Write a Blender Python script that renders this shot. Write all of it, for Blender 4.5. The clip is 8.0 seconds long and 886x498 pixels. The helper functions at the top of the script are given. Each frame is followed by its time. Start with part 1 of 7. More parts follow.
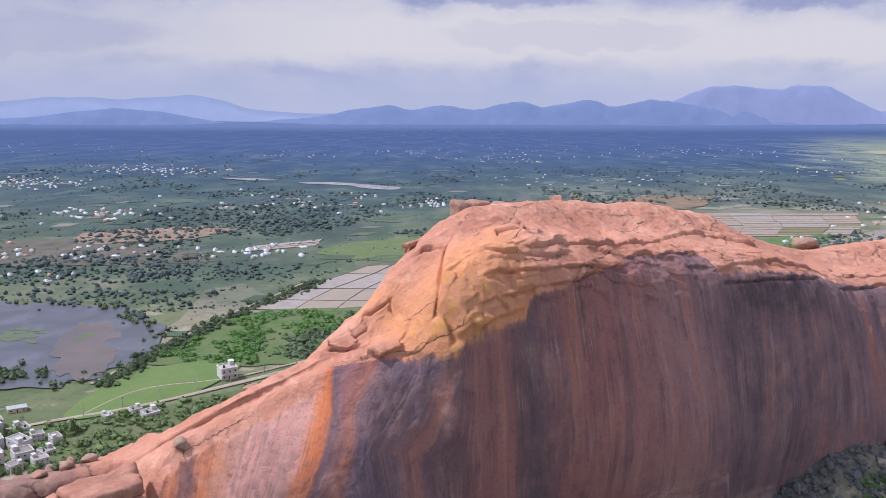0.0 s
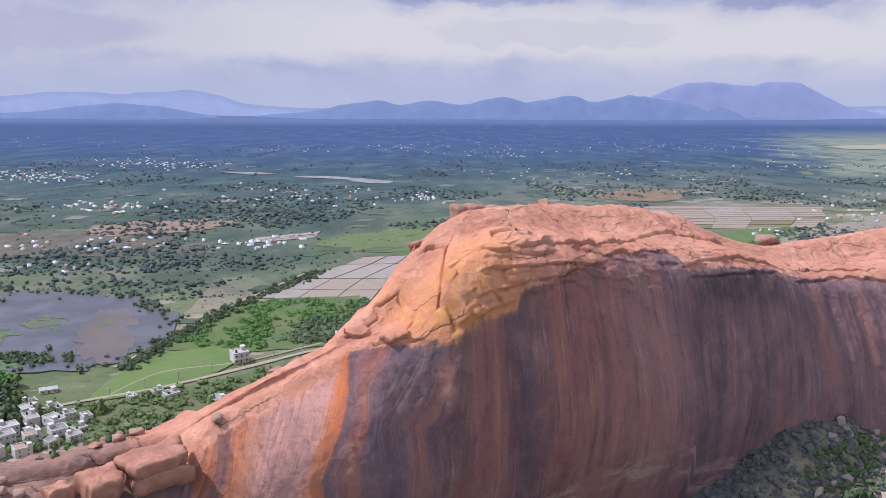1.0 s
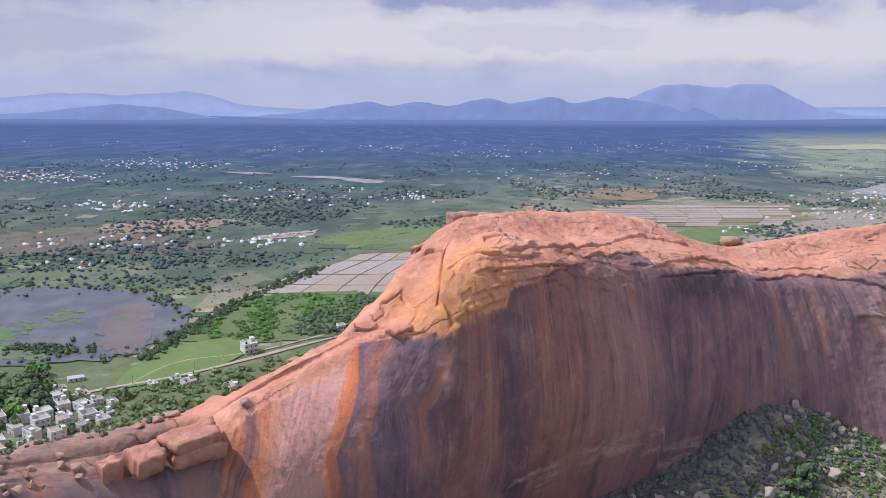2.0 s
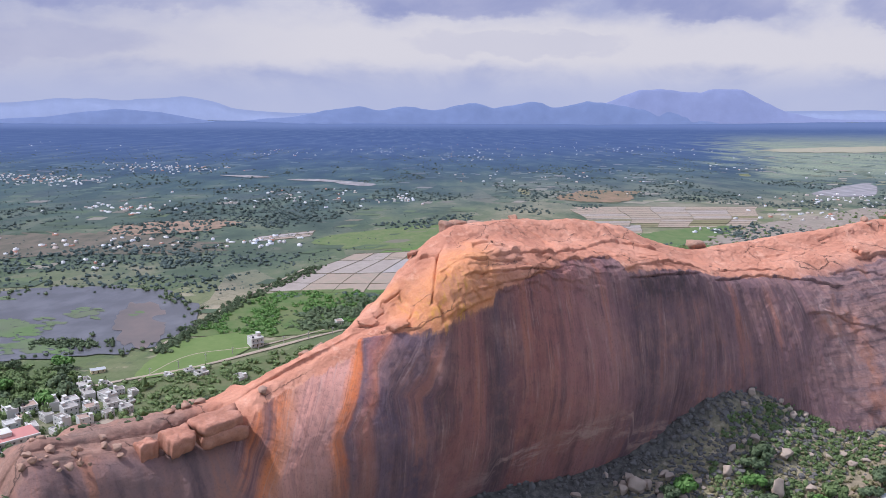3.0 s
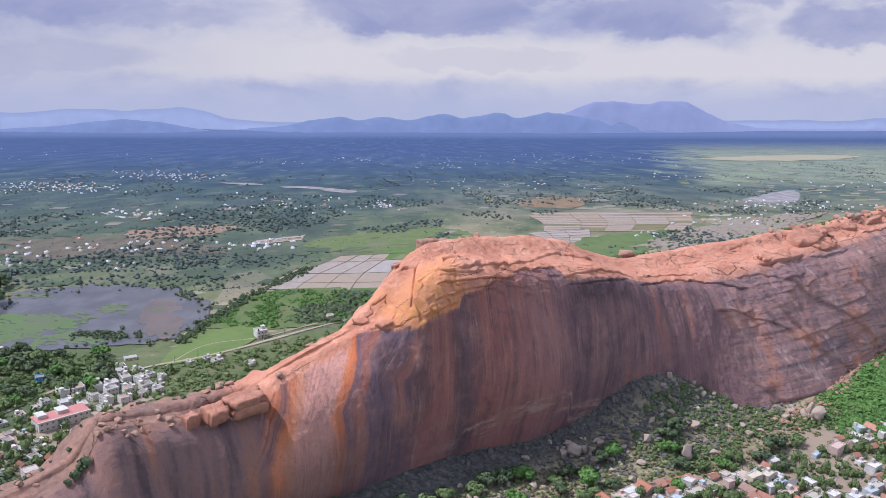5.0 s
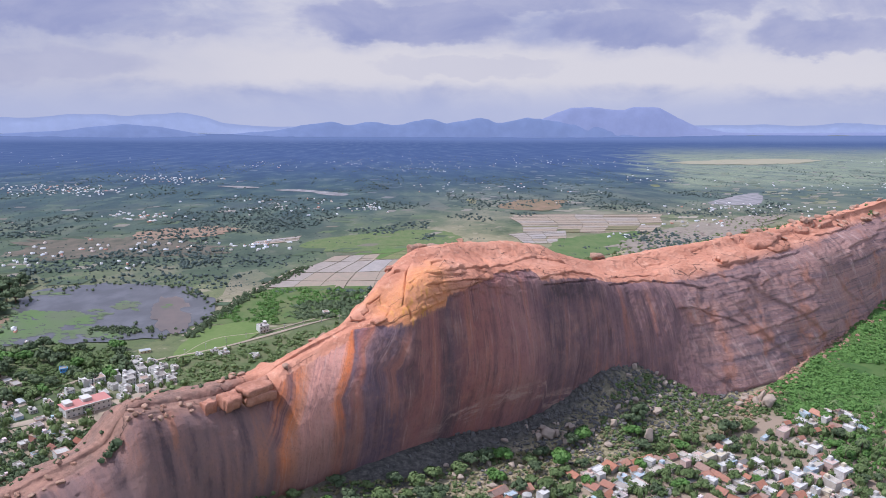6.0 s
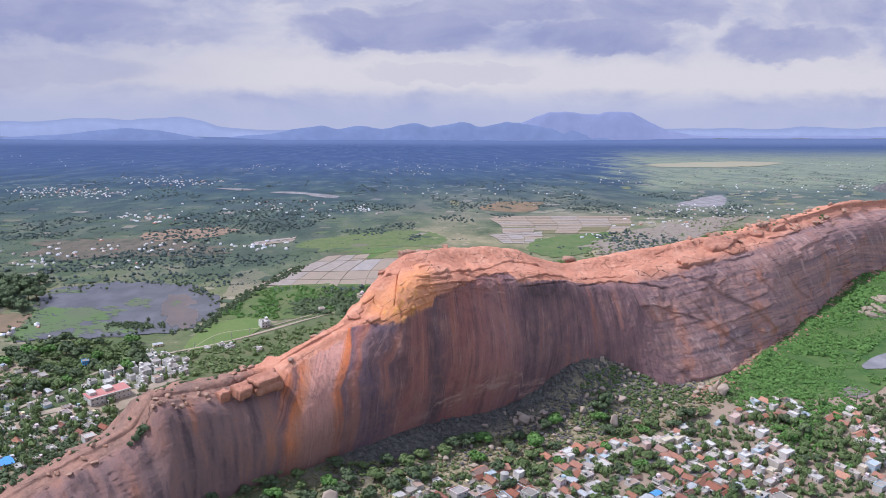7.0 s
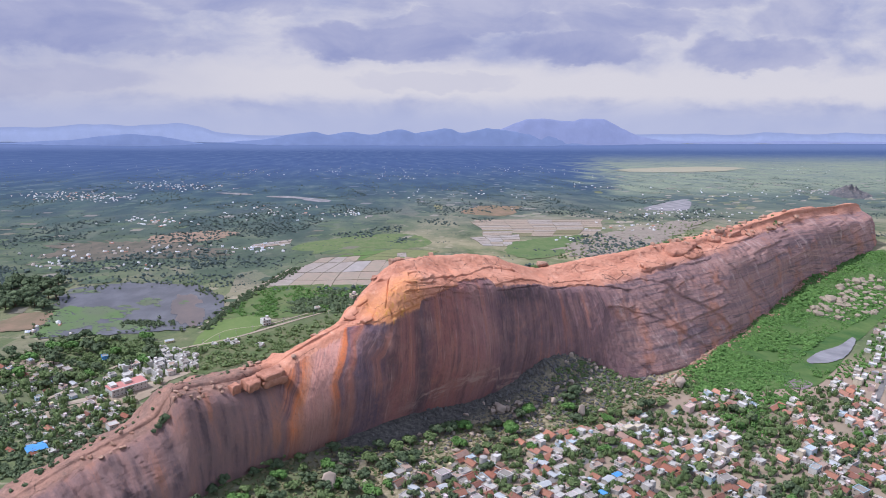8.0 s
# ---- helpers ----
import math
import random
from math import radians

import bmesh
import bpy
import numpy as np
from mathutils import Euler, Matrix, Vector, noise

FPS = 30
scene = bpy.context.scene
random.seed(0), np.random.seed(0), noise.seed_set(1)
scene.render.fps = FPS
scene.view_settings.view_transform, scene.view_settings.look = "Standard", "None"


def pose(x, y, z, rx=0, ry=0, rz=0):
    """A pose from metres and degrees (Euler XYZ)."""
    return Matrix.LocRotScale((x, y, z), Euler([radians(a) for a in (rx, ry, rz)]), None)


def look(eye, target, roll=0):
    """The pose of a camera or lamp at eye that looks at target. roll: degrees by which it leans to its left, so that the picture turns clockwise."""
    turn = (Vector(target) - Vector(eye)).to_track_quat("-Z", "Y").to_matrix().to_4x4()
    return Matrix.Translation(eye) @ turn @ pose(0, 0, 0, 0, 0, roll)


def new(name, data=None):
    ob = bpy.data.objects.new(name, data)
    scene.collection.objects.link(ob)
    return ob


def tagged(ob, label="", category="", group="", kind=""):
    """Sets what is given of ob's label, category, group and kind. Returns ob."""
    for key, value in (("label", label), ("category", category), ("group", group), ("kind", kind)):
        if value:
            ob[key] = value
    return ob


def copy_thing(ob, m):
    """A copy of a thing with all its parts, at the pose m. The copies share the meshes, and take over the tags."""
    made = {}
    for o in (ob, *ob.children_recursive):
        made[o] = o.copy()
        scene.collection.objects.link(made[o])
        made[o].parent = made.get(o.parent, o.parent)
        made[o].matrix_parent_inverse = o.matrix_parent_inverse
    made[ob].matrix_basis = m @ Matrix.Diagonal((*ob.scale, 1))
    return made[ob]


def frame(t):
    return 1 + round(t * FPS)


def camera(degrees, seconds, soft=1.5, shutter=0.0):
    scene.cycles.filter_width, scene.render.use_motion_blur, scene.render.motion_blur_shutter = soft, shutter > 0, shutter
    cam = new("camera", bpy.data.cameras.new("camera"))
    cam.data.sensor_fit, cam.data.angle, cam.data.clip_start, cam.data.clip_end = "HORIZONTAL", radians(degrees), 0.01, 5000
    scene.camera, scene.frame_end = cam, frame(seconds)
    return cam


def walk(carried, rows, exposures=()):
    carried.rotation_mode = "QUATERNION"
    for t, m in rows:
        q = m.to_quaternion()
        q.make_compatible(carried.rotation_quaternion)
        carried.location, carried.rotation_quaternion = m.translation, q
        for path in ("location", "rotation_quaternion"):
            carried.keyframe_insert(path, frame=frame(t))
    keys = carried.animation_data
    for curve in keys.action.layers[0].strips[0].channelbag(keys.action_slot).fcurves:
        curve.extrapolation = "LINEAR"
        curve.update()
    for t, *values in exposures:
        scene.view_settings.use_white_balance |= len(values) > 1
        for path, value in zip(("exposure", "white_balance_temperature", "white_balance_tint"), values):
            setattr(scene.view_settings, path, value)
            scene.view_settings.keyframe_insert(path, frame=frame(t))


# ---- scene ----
cam = camera(38.3, 8.0, 0.65)
METRES, EYE, TILT, LEAN, TURN = 205.0, 76.5, -16.65, -1.21, 0.0
ROWS = [
    (0.0, 0.0, 0.0, 0.0, -0.0, -0.0, 0.0),
    (0.5, -0.0061, -0.0423, 0.0039, -0.46, -0.38, -0.02),
    (1.0, -0.0121, -0.086, 0.0086, -0.9, -0.72, -0.04),
    (1.5, -0.0181, -0.1319, 0.0138, -1.32, -0.99, -0.04),
    (3.0, -0.0352, -0.2816, 0.0298, -2.53, -1.52, 0.02),
    (3.5, -0.0388, -0.3366, 0.0372, -2.86, -1.69, 0.05),
    (4.0, -0.0422, -0.3946, 0.0457, -3.2, -1.88, 0.03),
    (4.5, -0.0466, -0.4552, 0.0555, -3.53, -2.12, -0.04),
    (6.0, -0.0668, -0.6554, 0.0836, -4.66, -2.7, -0.16),
    (6.5, -0.0762, -0.7297, 0.0968, -5.07, -2.97, -0.23),
    (7.0, -0.0865, -0.8086, 0.1127, -5.51, -3.29, -0.26),
    (7.5, -0.0971, -0.8922, 0.1299, -5.91, -3.58, -0.33),
    (8.0, -0.1088, -0.9815, 0.1501, -6.32, -3.87, -0.43),
]
walk(cam, [(t, pose(0, 0, EYE, TILT, LEAN, TURN) @ pose(METRES * x, METRES * y, METRES * z, 90 + pitch, roll, yaw)) for t, x, y, z, yaw, pitch, roll in ROWS],
     exposures=[(0.0, 0.0, 5700, 13), (8.0, 0.0, 5700, 13)])

# ---- world, sun, exposure ----
SUN_TO = Vector((-0.57, 0.05, 0.80)).normalized()
world = bpy.data.worlds.new("sky_world")
scene.world = world
world.use_nodes = True
wt = world.node_tree
sky = wt.nodes.new("ShaderNodeTexSky")
sky.sky_type = "NISHITA"
sky.sun_disc = False
sky.sun_elevation = math.asin(SUN_TO.z)
sky.sun_rotation = math.atan2(SUN_TO.x, SUN_TO.y)
sky.air_density, sky.dust_density = 1.0, 2.0
# broken white cloud over the blue, all round
way = wt.nodes.new("ShaderNodeTexCoord")
puff = wt.nodes.new("ShaderNodeTexNoise")
puff.inputs["Scale"].default_value, puff.inputs["Detail"].default_value = 3.0, 6.0
wt.links.new(way.outputs["Generated"], puff.inputs["Vector"])
cover = wt.nodes.new("ShaderNodeValToRGB")
cover.color_ramp.elements[0].position, cover.color_ramp.elements[1].position = 0.36, 0.56
wt.links.new(puff.outputs[0], cover.inputs[0])
blend = wt.nodes.new("ShaderNodeMix")
blend.data_type = "RGBA"
wt.links.new(cover.outputs[0], blend.inputs[0])
wt.links.new(sky.outputs["Color"], blend.inputs[6])
blend.inputs[7].default_value = (7.2, 7.5, 8.6, 1.0)
wt.nodes["Background"].inputs["Strength"].default_value = 0.117
wt.links.new(blend.outputs[2], wt.nodes["Background"].inputs["Color"])
sun_data = bpy.data.lights.new("sun", "SUN")
sun_data.energy, sun_data.angle, sun_data.color = 4.25, radians(0.8), (1.0, 0.93, 0.86)
sun = new("sun", sun_data)
sun.matrix_world = look(SUN_TO * 500, (0, 0, 0))

# the ridge runs along (0.8, 0.6) from its dome; the plain ends under the far hills at HORIZON
DOME_X, DOME_Y = 20.0, 136.0
HORIZON = 391.0


def along(s, w):
    """Ground place of a point s metres along the ridge and w metres out on its cliff side."""
    return DOME_X + 0.8 * s + 0.6 * w, DOME_Y + 0.6 * s - 0.8 * w


def ridge_coords(x, y):
    return 0.8 * (x - DOME_X) + 0.6 * (y - DOME_Y), 0.6 * (x - DOME_X) - 0.8 * (y - DOME_Y)


def room_left(x, y):
    """Metres from a place on the plain to its far end."""
    return HORIZON + 0.1 * np.asarray(x, float) - np.asarray(y, float)


def shrink(x, y):
    """How far the built things of the plain are shrunk towards its far end, to fit the camera's view."""
    return np.maximum(0.03, room_left(x, y) / 262.0)


# ---- noise ----
def lattice(ix, iy, iz, seed):
    h = (ix.astype(np.int64) * 374761393 + iy.astype(np.int64) * 668265263 + iz.astype(np.int64) * 1274126177 + seed * 974711) & 0xFFFFFFFF
    h = ((h ^ (h >> 13)) * 1274126177) & 0xFFFFFFFF
    h = ((h ^ (h >> 16)) * 668265263) & 0xFFFFFFFF
    return ((h ^ (h >> 15)) & 0xFFFF) / 65535.0


def vnoise(x, y, z=0.0, seed=0):
    x, y, z = np.broadcast_arrays(np.asarray(x, float), np.asarray(y, float), np.asarray(z, float))
    fx, fy, fz = np.floor(x), np.floor(y), np.floor(z)
    tx, ty, tz = x - fx, y - fy, z - fz
    tx, ty, tz = (t * t * (3 - 2 * t) for t in (tx, ty, tz))
    out = 0
    for a in (0, 1):
        for b in (0, 1):
            for c in (0, 1):
                wgt = (tx if a else 1 - tx) * (ty if b else 1 - ty) * (tz if c else 1 - tz)
                out = out + wgt * lattice(fx + a, fy + b, fz + c, seed)
    return out * 2 - 1


def fbm(x, y, z=0.0, seed=0, octaves=4, gain=0.5):
    out, amp, f = 0, 1.0, 1.0
    for o in range(octaves):
        out = out + amp * vnoise(np.asarray(x) * f, np.asarray(y) * f, np.asarray(z) * f, seed + o * 17)
        amp, f = amp * gain, f * 2.03
    return out


def sstep(a, b, x):
    t = np.clip((np.asarray(x, float) - a) / (b - a), 0, 1)
    return t * t * (3 - 2 * t)
# ---- materials ----
def srgb(r, g, b):
    return tuple(((c / 255 + 0.055) / 1.055) ** 2.4 if c > 10 else c / 3294.6 for c in (r, g, b)) + (1.0,)


class Mat:
    """A small builder for node materials."""

    def __init__(self, name, rough=0.8, metal=0.0):
        self.m = bpy.data.materials.new(name)
        self.m.use_nodes = True
        self.t = self.m.node_tree
        self.bsdf = self.t.nodes["Principled BSDF"]
        self.bsdf.inputs["Roughness"].default_value = rough
        self.bsdf.inputs["Metallic"].default_value = metal
        self.bsdf.inputs["Specular IOR Level"].default_value = 0.25

    def put(self, socket, value):
        if isinstance(value, bpy.types.NodeSocket):
            self.t.links.new(value, socket)
        else:
            socket.default_value = value

    def node(self, kind):
        return self.t.nodes.new(kind)

    def position(self):
        return self.node("ShaderNodeNewGeometry").outputs["Position"]

    def island(self):
        return self.node("ShaderNodeNewGeometry").outputs["Random Per Island"]

    def chance(self):
        return self.node("ShaderNodeObjectInfo").outputs["Random"]

    def local(self):
        return self.node("ShaderNodeTexCoord").outputs["Object"]

    def uv(self):
        return self.node("ShaderNodeTexCoord").outputs["UV"]

    def split(self, v):
        n = self.node("ShaderNodeSeparateXYZ")
        self.put(n.inputs[0], v)
        return n.outputs

    def join(self, x, y, z=0.0):
        n = self.node("ShaderNodeCombineXYZ")
        for i, v in enumerate((x, y, z)):
            self.put(n.inputs[i], v)
        return n.outputs[0]

    def scaled(self, v, sx, sy, sz=1.0, move=(0, 0, 0)):
        n = self.node("ShaderNodeMapping")
        self.put(n.inputs["Vector"], v)
        n.inputs["Scale"].default_value = (sx, sy, sz)
        n.inputs["Location"].default_value = move
        return n.outputs[0]

    def math(self, op, a, b=0.0, clamp=False):
        n = self.node("ShaderNodeMath")
        n.operation, n.use_clamp = op, clamp
        self.put(n.inputs[0], a)
        self.put(n.inputs[1], b)
        return n.outputs[0]

    def noise(self, v, scale, detail=4.0, rough=0.55, warp=0.0):
        n = self.node("ShaderNodeTexNoise")
        self.put(n.inputs["Vector"], v)
        n.inputs["Scale"].default_value, n.inputs["Detail"].default_value = scale, detail
        n.inputs["Roughness"].default_value, n.inputs["Distortion"].default_value = rough, warp
        return n.outputs[0]

    def cells(self, v, scale, feature="F1", chaos=1.0):
        n = self.node("ShaderNodeTexVoronoi")
        n.feature = feature
        self.put(n.inputs["Vector"], v)
        n.inputs["Scale"].default_value = scale
        n.inputs["Randomness"].default_value = chaos
        return n.outputs

    def ramp(self, f, *stops, constant=False):
        n = self.node("ShaderNodeValToRGB")
        self.put(n.inputs[0], f)
        e = n.color_ramp.elements
        if constant:
            n.color_ramp.interpolation = "CONSTANT"
        while len(e) < len(stops):
            e.new(0.5)
        for k, (at, c) in zip(e, stops):
            k.position = at
            k.color = (c, c, c, 1) if isinstance(c, (int, float)) else (*c[:3], 1)
        return n.outputs[0]

    def mix(self, f, a, b, how="MIX"):
        n = self.node("ShaderNodeMix")
        n.data_type, n.blend_type = "RGBA", how
        self.put(n.inputs[0], f)
        for i, c in ((6, a), (7, b)):
            if isinstance(c, tuple):
                c = (*c[:3], 1)
            self.put(n.inputs[i], c)
        return n.outputs[2]

    def window(self, x, a, b, c, d):
        """1 between b and c, falling to 0 at a and d."""
        up = self.node("ShaderNodeMapRange")
        up.interpolation_type = "SMOOTHSTEP"
        self.put(up.inputs[0], x)
        up.inputs[1].default_value, up.inputs[2].default_value = a, b
        down = self.node("ShaderNodeMapRange")
        down.interpolation_type = "SMOOTHSTEP"
        self.put(down.inputs[0], x)
        down.inputs[1].default_value, down.inputs[2].default_value = c, d
        down.inputs[3].default_value, down.inputs[4].default_value = 1.0, 0.0
        return self.math("MULTIPLY", up.outputs[0], down.outputs[0])

    def colour(self, c):
        if isinstance(c, tuple):
            c = (*c[:3], 1)
        self.put(self.bsdf.inputs["Base Color"], c)
        return self

    def rough(self, r):
        self.put(self.bsdf.inputs["Roughness"], r)
        return self

    def bump(self, h, strength=0.5, distance=0.1):
        n = self.node("ShaderNodeBump")
        n.inputs["Strength"].default_value, n.inputs["Distance"].default_value = strength, distance
        self.put(n.inputs["Height"], h)
        self.t.links.new(n.outputs[0], self.bsdf.inputs["Normal"])
        return self

    def glow(self, c, strength):
        self.put(self.bsdf.inputs["Emission Color"], c if not isinstance(c, tuple) else (*c[:3], 1))
        self.bsdf.inputs["Emission Strength"].default_value = strength
        return self


def plain_coords(k):
    """Coordinates on the plain that grow finer towards its far end, as its fields and woods do, to fit the camera's
    view.
    """
    x, y, z = k.split(k.position())
    edge = k.math("ADD", k.math("MULTIPLY", x, 0.1), HORIZON + 3)
    left = k.math("MAXIMUM", k.math("SUBTRACT", edge, y), 2.0)
    u = k.math("DIVIDE", k.math("MULTIPLY", x, 262.0), left)
    v = k.math("MULTIPLY", k.math("LOGARITHM", left, math.e), -262.0)
    return k.join(u, v, 0.0), x, y, left


def mat_granite():
    k = Mat("streaked_granite", 0.86)
    s, a, _ = k.split(k.uv())          # metres along the ridge; metres up the cliff (36 at its edge), then over the top
    p = k.position()

    def centred(n, size):
        return k.math("MULTIPLY", k.math("SUBTRACT", n, 0.5), size)

    # water runs down the cliff, and leans over the flank of the dome on its way
    lean = k.math("MULTIPLY", k.math("MINIMUM", k.math("MAXIMUM", k.math("SUBTRACT", a, 29.0), -4.0), 9.0), 0.8)
    lean = k.math("MULTIPLY", lean, k.window(s, -400.0, -399.0, -34.0, -22.0))
    flow = k.math("SUBTRACT", s, lean)
    flow = k.math("ADD", flow, centred(k.noise(k.join(k.math("MULTIPLY", s, 0.10), k.math("MULTIPLY", a, 0.05), 0.0), 1.0, 4, 0.5), 0.9))

    fine = k.noise(p, 1.3, 8, 0.68)
    flow = k.math("ADD", flow, centred(fine, 0.4))

    def run(across, down, detail=5, rough=0.6, shift=0.0):
        """Noise drawn out down the cliff."""
        return k.noise(k.join(k.math("MULTIPLY", flow, across), k.math("ADD", k.math("MULTIPLY", a, down), shift), shift), 1.0, detail, rough)

    grain = k.noise(p, 6.0, 4, 0.65)
    blot = k.noise(p, 0.14, 7, 0.66)
    patch = k.noise(p, 0.5, 6, 0.7)
    speck = k.noise(p, 3.2, 6, 0.75)
    # bare weathered rock of the top
    clean = k.ramp(blot, (0.3, (0.42, 0.178, 0.116)), (0.5, (0.53, 0.240, 0.156)), (0.7, (0.61, 0.31, 0.215)))
    clean = k.mix(k.ramp(fine, (0.45, 0.0), (0.72, 0.4)), clean, (0.40, 0.18, 0.12))
    clean = k.mix(k.ramp(patch, (0.55, 0.0), (0.70, 0.5)), clean, (0.68, 0.44, 0.33))
    clean = k.mix(k.ramp(speck, (0.34, 0.4), (0.47, 0.0)), clean, (0.34, 0.16, 0.11))
    # broad stains across the cliff, each with ragged sides
    place = k.math("DIVIDE", k.math("ADD", k.math("ADD", flow, 64.0), k.math("ADD", centred(run(0.9, 0.10, 6, 0.65, 2.0), 1.8), centred(patch, 1.6))), 104.0)
    stops = ((-63, (0.20, 0.095, 0.075)), (-60, (0.10, 0.060, 0.062)), (-58.4, (0.40, 0.135, 0.050)), (-56, (0.15, 0.080, 0.072)), (-54, (0.45, 0.150, 0.052)), (-51.8, (0.38, 0.165, 0.085)),
             (-50, (0.42, 0.215, 0.155)), (-43.6, (0.43, 0.225, 0.165)), (-42.4, (0.46, 0.150, 0.052)), (-40.9, (0.40, 0.120, 0.045)), (-40.2, (0.105, 0.075, 0.088)), (-38.9, (0.19, 0.085, 0.075)),
             (-37.4, (0.27, 0.105, 0.065)), (-35.8, (0.125, 0.085, 0.093)), (-28.5, (0.100, 0.070, 0.078)), (-25.5, (0.22, 0.100, 0.080)), (-20.5, (0.19, 0.090, 0.077)), (-18.5, (0.105, 0.070, 0.072)),
             (-12.5, (0.23, 0.098, 0.076)), (1, (0.235, 0.122, 0.105)), (7, (0.125, 0.080, 0.082)), (30, (0.17, 0.102, 0.097)))
    stain = k.ramp(place, *[((f + 64.0) / 104.0, (1.34 * c[0], 1.29 * c[1], 1.42 * c[2])) for f, c in stops])
    stain = k.mix(k.ramp(blot, (0.46, 0.0), (0.66, 0.55)), stain, (0.33, 0.185, 0.155))
    stain = k.mix(k.ramp(patch, (0.52, 0.0), (0.68, 0.3)), stain, (0.41, 0.195, 0.14))
    stain = k.mix(k.ramp(patch, (0.30, 0.4), (0.44, 0.0)), stain, (0.085, 0.058, 0.062))
    bands = run(0.33, 0.03, 5, 0.6, 29.0)
    stain = k.mix(k.math("MULTIPLY", k.ramp(bands, (0.36, 0.7), (0.50, 0.0)), k.math("MULTIPLY", k.ramp(blot, (0.40, 1.0), (0.60, 0.15)), k.window(flow, -34.0, -28.0, 900.0, 901.0))), stain, (0.105, 0.070, 0.072))
    stain = k.mix(k.math("MULTIPLY", k.ramp(bands, (0.54, 0.0), (0.66, 0.6)), k.window(flow, -34.0, -28.0, 900.0, 901.0)), stain, (0.40, 0.165, 0.110))
    # the rust turns purple-brown lower down
    lower_brown = k.math("MULTIPLY", k.window(flow, -64.0, -60.0, -38.0, -35.0), k.window(k.math("ADD", a, centred(run(0.8, 0.05, 4, 0.6, 83.0), 16.0)), -60.0, -59.0, 14.0, 26.0))
    stain = k.mix(k.math("MULTIPLY", lower_brown, 0.72), stain, k.ramp(blot, (0.35, (0.17, 0.108, 0.102)), (0.65, (0.31, 0.165, 0.135))))
    foot = k.math("MULTIPLY", k.window(s, -26.0, -14.0, 18.0, 30.0), k.window(k.math("ADD", a, centred(blot, 8.0)), 3.5, 5.5, 7.5, 10.5))
    stain = k.mix(k.math("MULTIPLY", foot, k.ramp(k.noise(k.join(k.math("MULTIPLY", s, 0.16), k.math("MULTIPLY", a, 0.5), 3.0), 1.0, 6, 0.7), (0.46, 0.0), (0.58, 0.75))), stain, (0.47, 0.31, 0.26))
    # thin dark and pale runs that start and stop
    thin, pale, hair = run(1.3, 0.07, 6, 0.66, 7.0), run(1.7, 0.08, 5, 0.64, 11.0), run(5.0, 0.22, 4, 0.62, 19.0)
    broken = k.ramp(k.noise(k.join(k.math("MULTIPLY", flow, 0.22), k.math("MULTIPLY", a, 0.11), 4.0), 1.0, 5, 0.65), (0.38, 0.0), (0.60, 1.0))
    broken2 = k.ramp(k.noise(k.join(k.math("MULTIPLY", flow, 0.30), k.math("MULTIPLY", a, 0.13), 9.0), 1.0, 5, 0.65), (0.42, 0.0), (0.62, 1.0))
    high = k.window(a, 6.0, 26.0, 60.0, 61.0)
    stain = k.mix(k.math("MULTIPLY", k.math("MULTIPLY", k.ramp(thin, (0.36, 0.55), (0.50, 0.0)), broken), k.math("ADD", k.math("MULTIPLY", high, 0.65), 0.35)), stain, (0.068, 0.050, 0.056))
    stain = k.mix(k.math("MULTIPLY", k.math("MULTIPLY", k.ramp(pale, (0.53, 0.0), (0.66, 0.5)), broken2), k.math("ADD", k.math("MULTIPLY", high, 0.6), 0.4)), stain, (0.46, 0.31, 0.27))
    # narrow runs with clean sides, dark, rust and pale
    for across, shift, lo, hi, most, tint in ((0.6, 101.0, 0.46, 0.38, 0.55, (0.100, 0.062, 0.072)), (1.5, 103.0, 0.44, 0.36, 0.32, (0.095, 0.066, 0.074)), (1.0, 107.0, 0.55, 0.65, 0.35, (0.33, 0.145, 0.11)), (2.9, 109.0, 0.58, 0.66, 0.45, (0.47, 0.31, 0.26))):
        n = run(across, 0.03, 5, 0.6, shift)
        stain = k.mix(k.math("MULTIPLY", k.ramp(n, *sorted(((lo, 0.0), (hi, most)))), broken if lo < 0.5 else broken2), stain, tint)
    stain = k.mix(k.ramp(hair, (0.58, 0.0), (0.72, 0.35)), stain, (0.36, 0.21, 0.17))
    stain = k.mix(k.ramp(hair, (0.28, 0.22), (0.42, 0.0)), stain, (0.10, 0.070, 0.072))
    stain = k.mix(k.ramp(speck, (0.33, 0.5), (0.45, 0.0)), stain, (0.085, 0.058, 0.058))
    stain = k.mix(k.ramp(speck, (0.60, 0.0), (0.74, 0.4)), stain, (0.37, 0.205, 0.16))
    # where bare rock gives way to the stained face
    edge = k.math("ADD", a, k.math("ADD", centred(run(0.9, 0.15, 5, 0.6, 5.0), 2.2), centred(patch, 1.2)))
    face = k.window(edge, -60.0, -59.0, 34.7, 35.1)
    col = k.mix(face, clean, stain)
    # yellow-orange lip and cleft at the near end of the dome
    lip = k.math("MULTIPLY", k.window(s, -33.0, -28.0, -20.0, -14.0), k.window(edge, 34.0, 35.5, 43.0, 49.0))
    col = k.mix(k.math("MULTIPLY", lip, k.ramp(patch, (0.36, 0.35), (0.58, 0.85))), col, k.mix(k.ramp(fine, (0.4, 0.0), (0.65, 1.0)), (0.60, 0.238, 0.100), (0.71, 0.335, 0.155)))
    gold = k.math("MULTIPLY", k.window(s, -30.0, -27.5, -24.0, -21.0), k.window(edge, 33.5, 34.5, 40.0, 44.0))
    col = k.mix(k.math("MULTIPLY", gold, k.ramp(run(1.4, 0.3, 5, 0.7, 71.0), (0.52, 0.0), (0.62, 0.65))), col, (0.58, 0.31, 0.05))
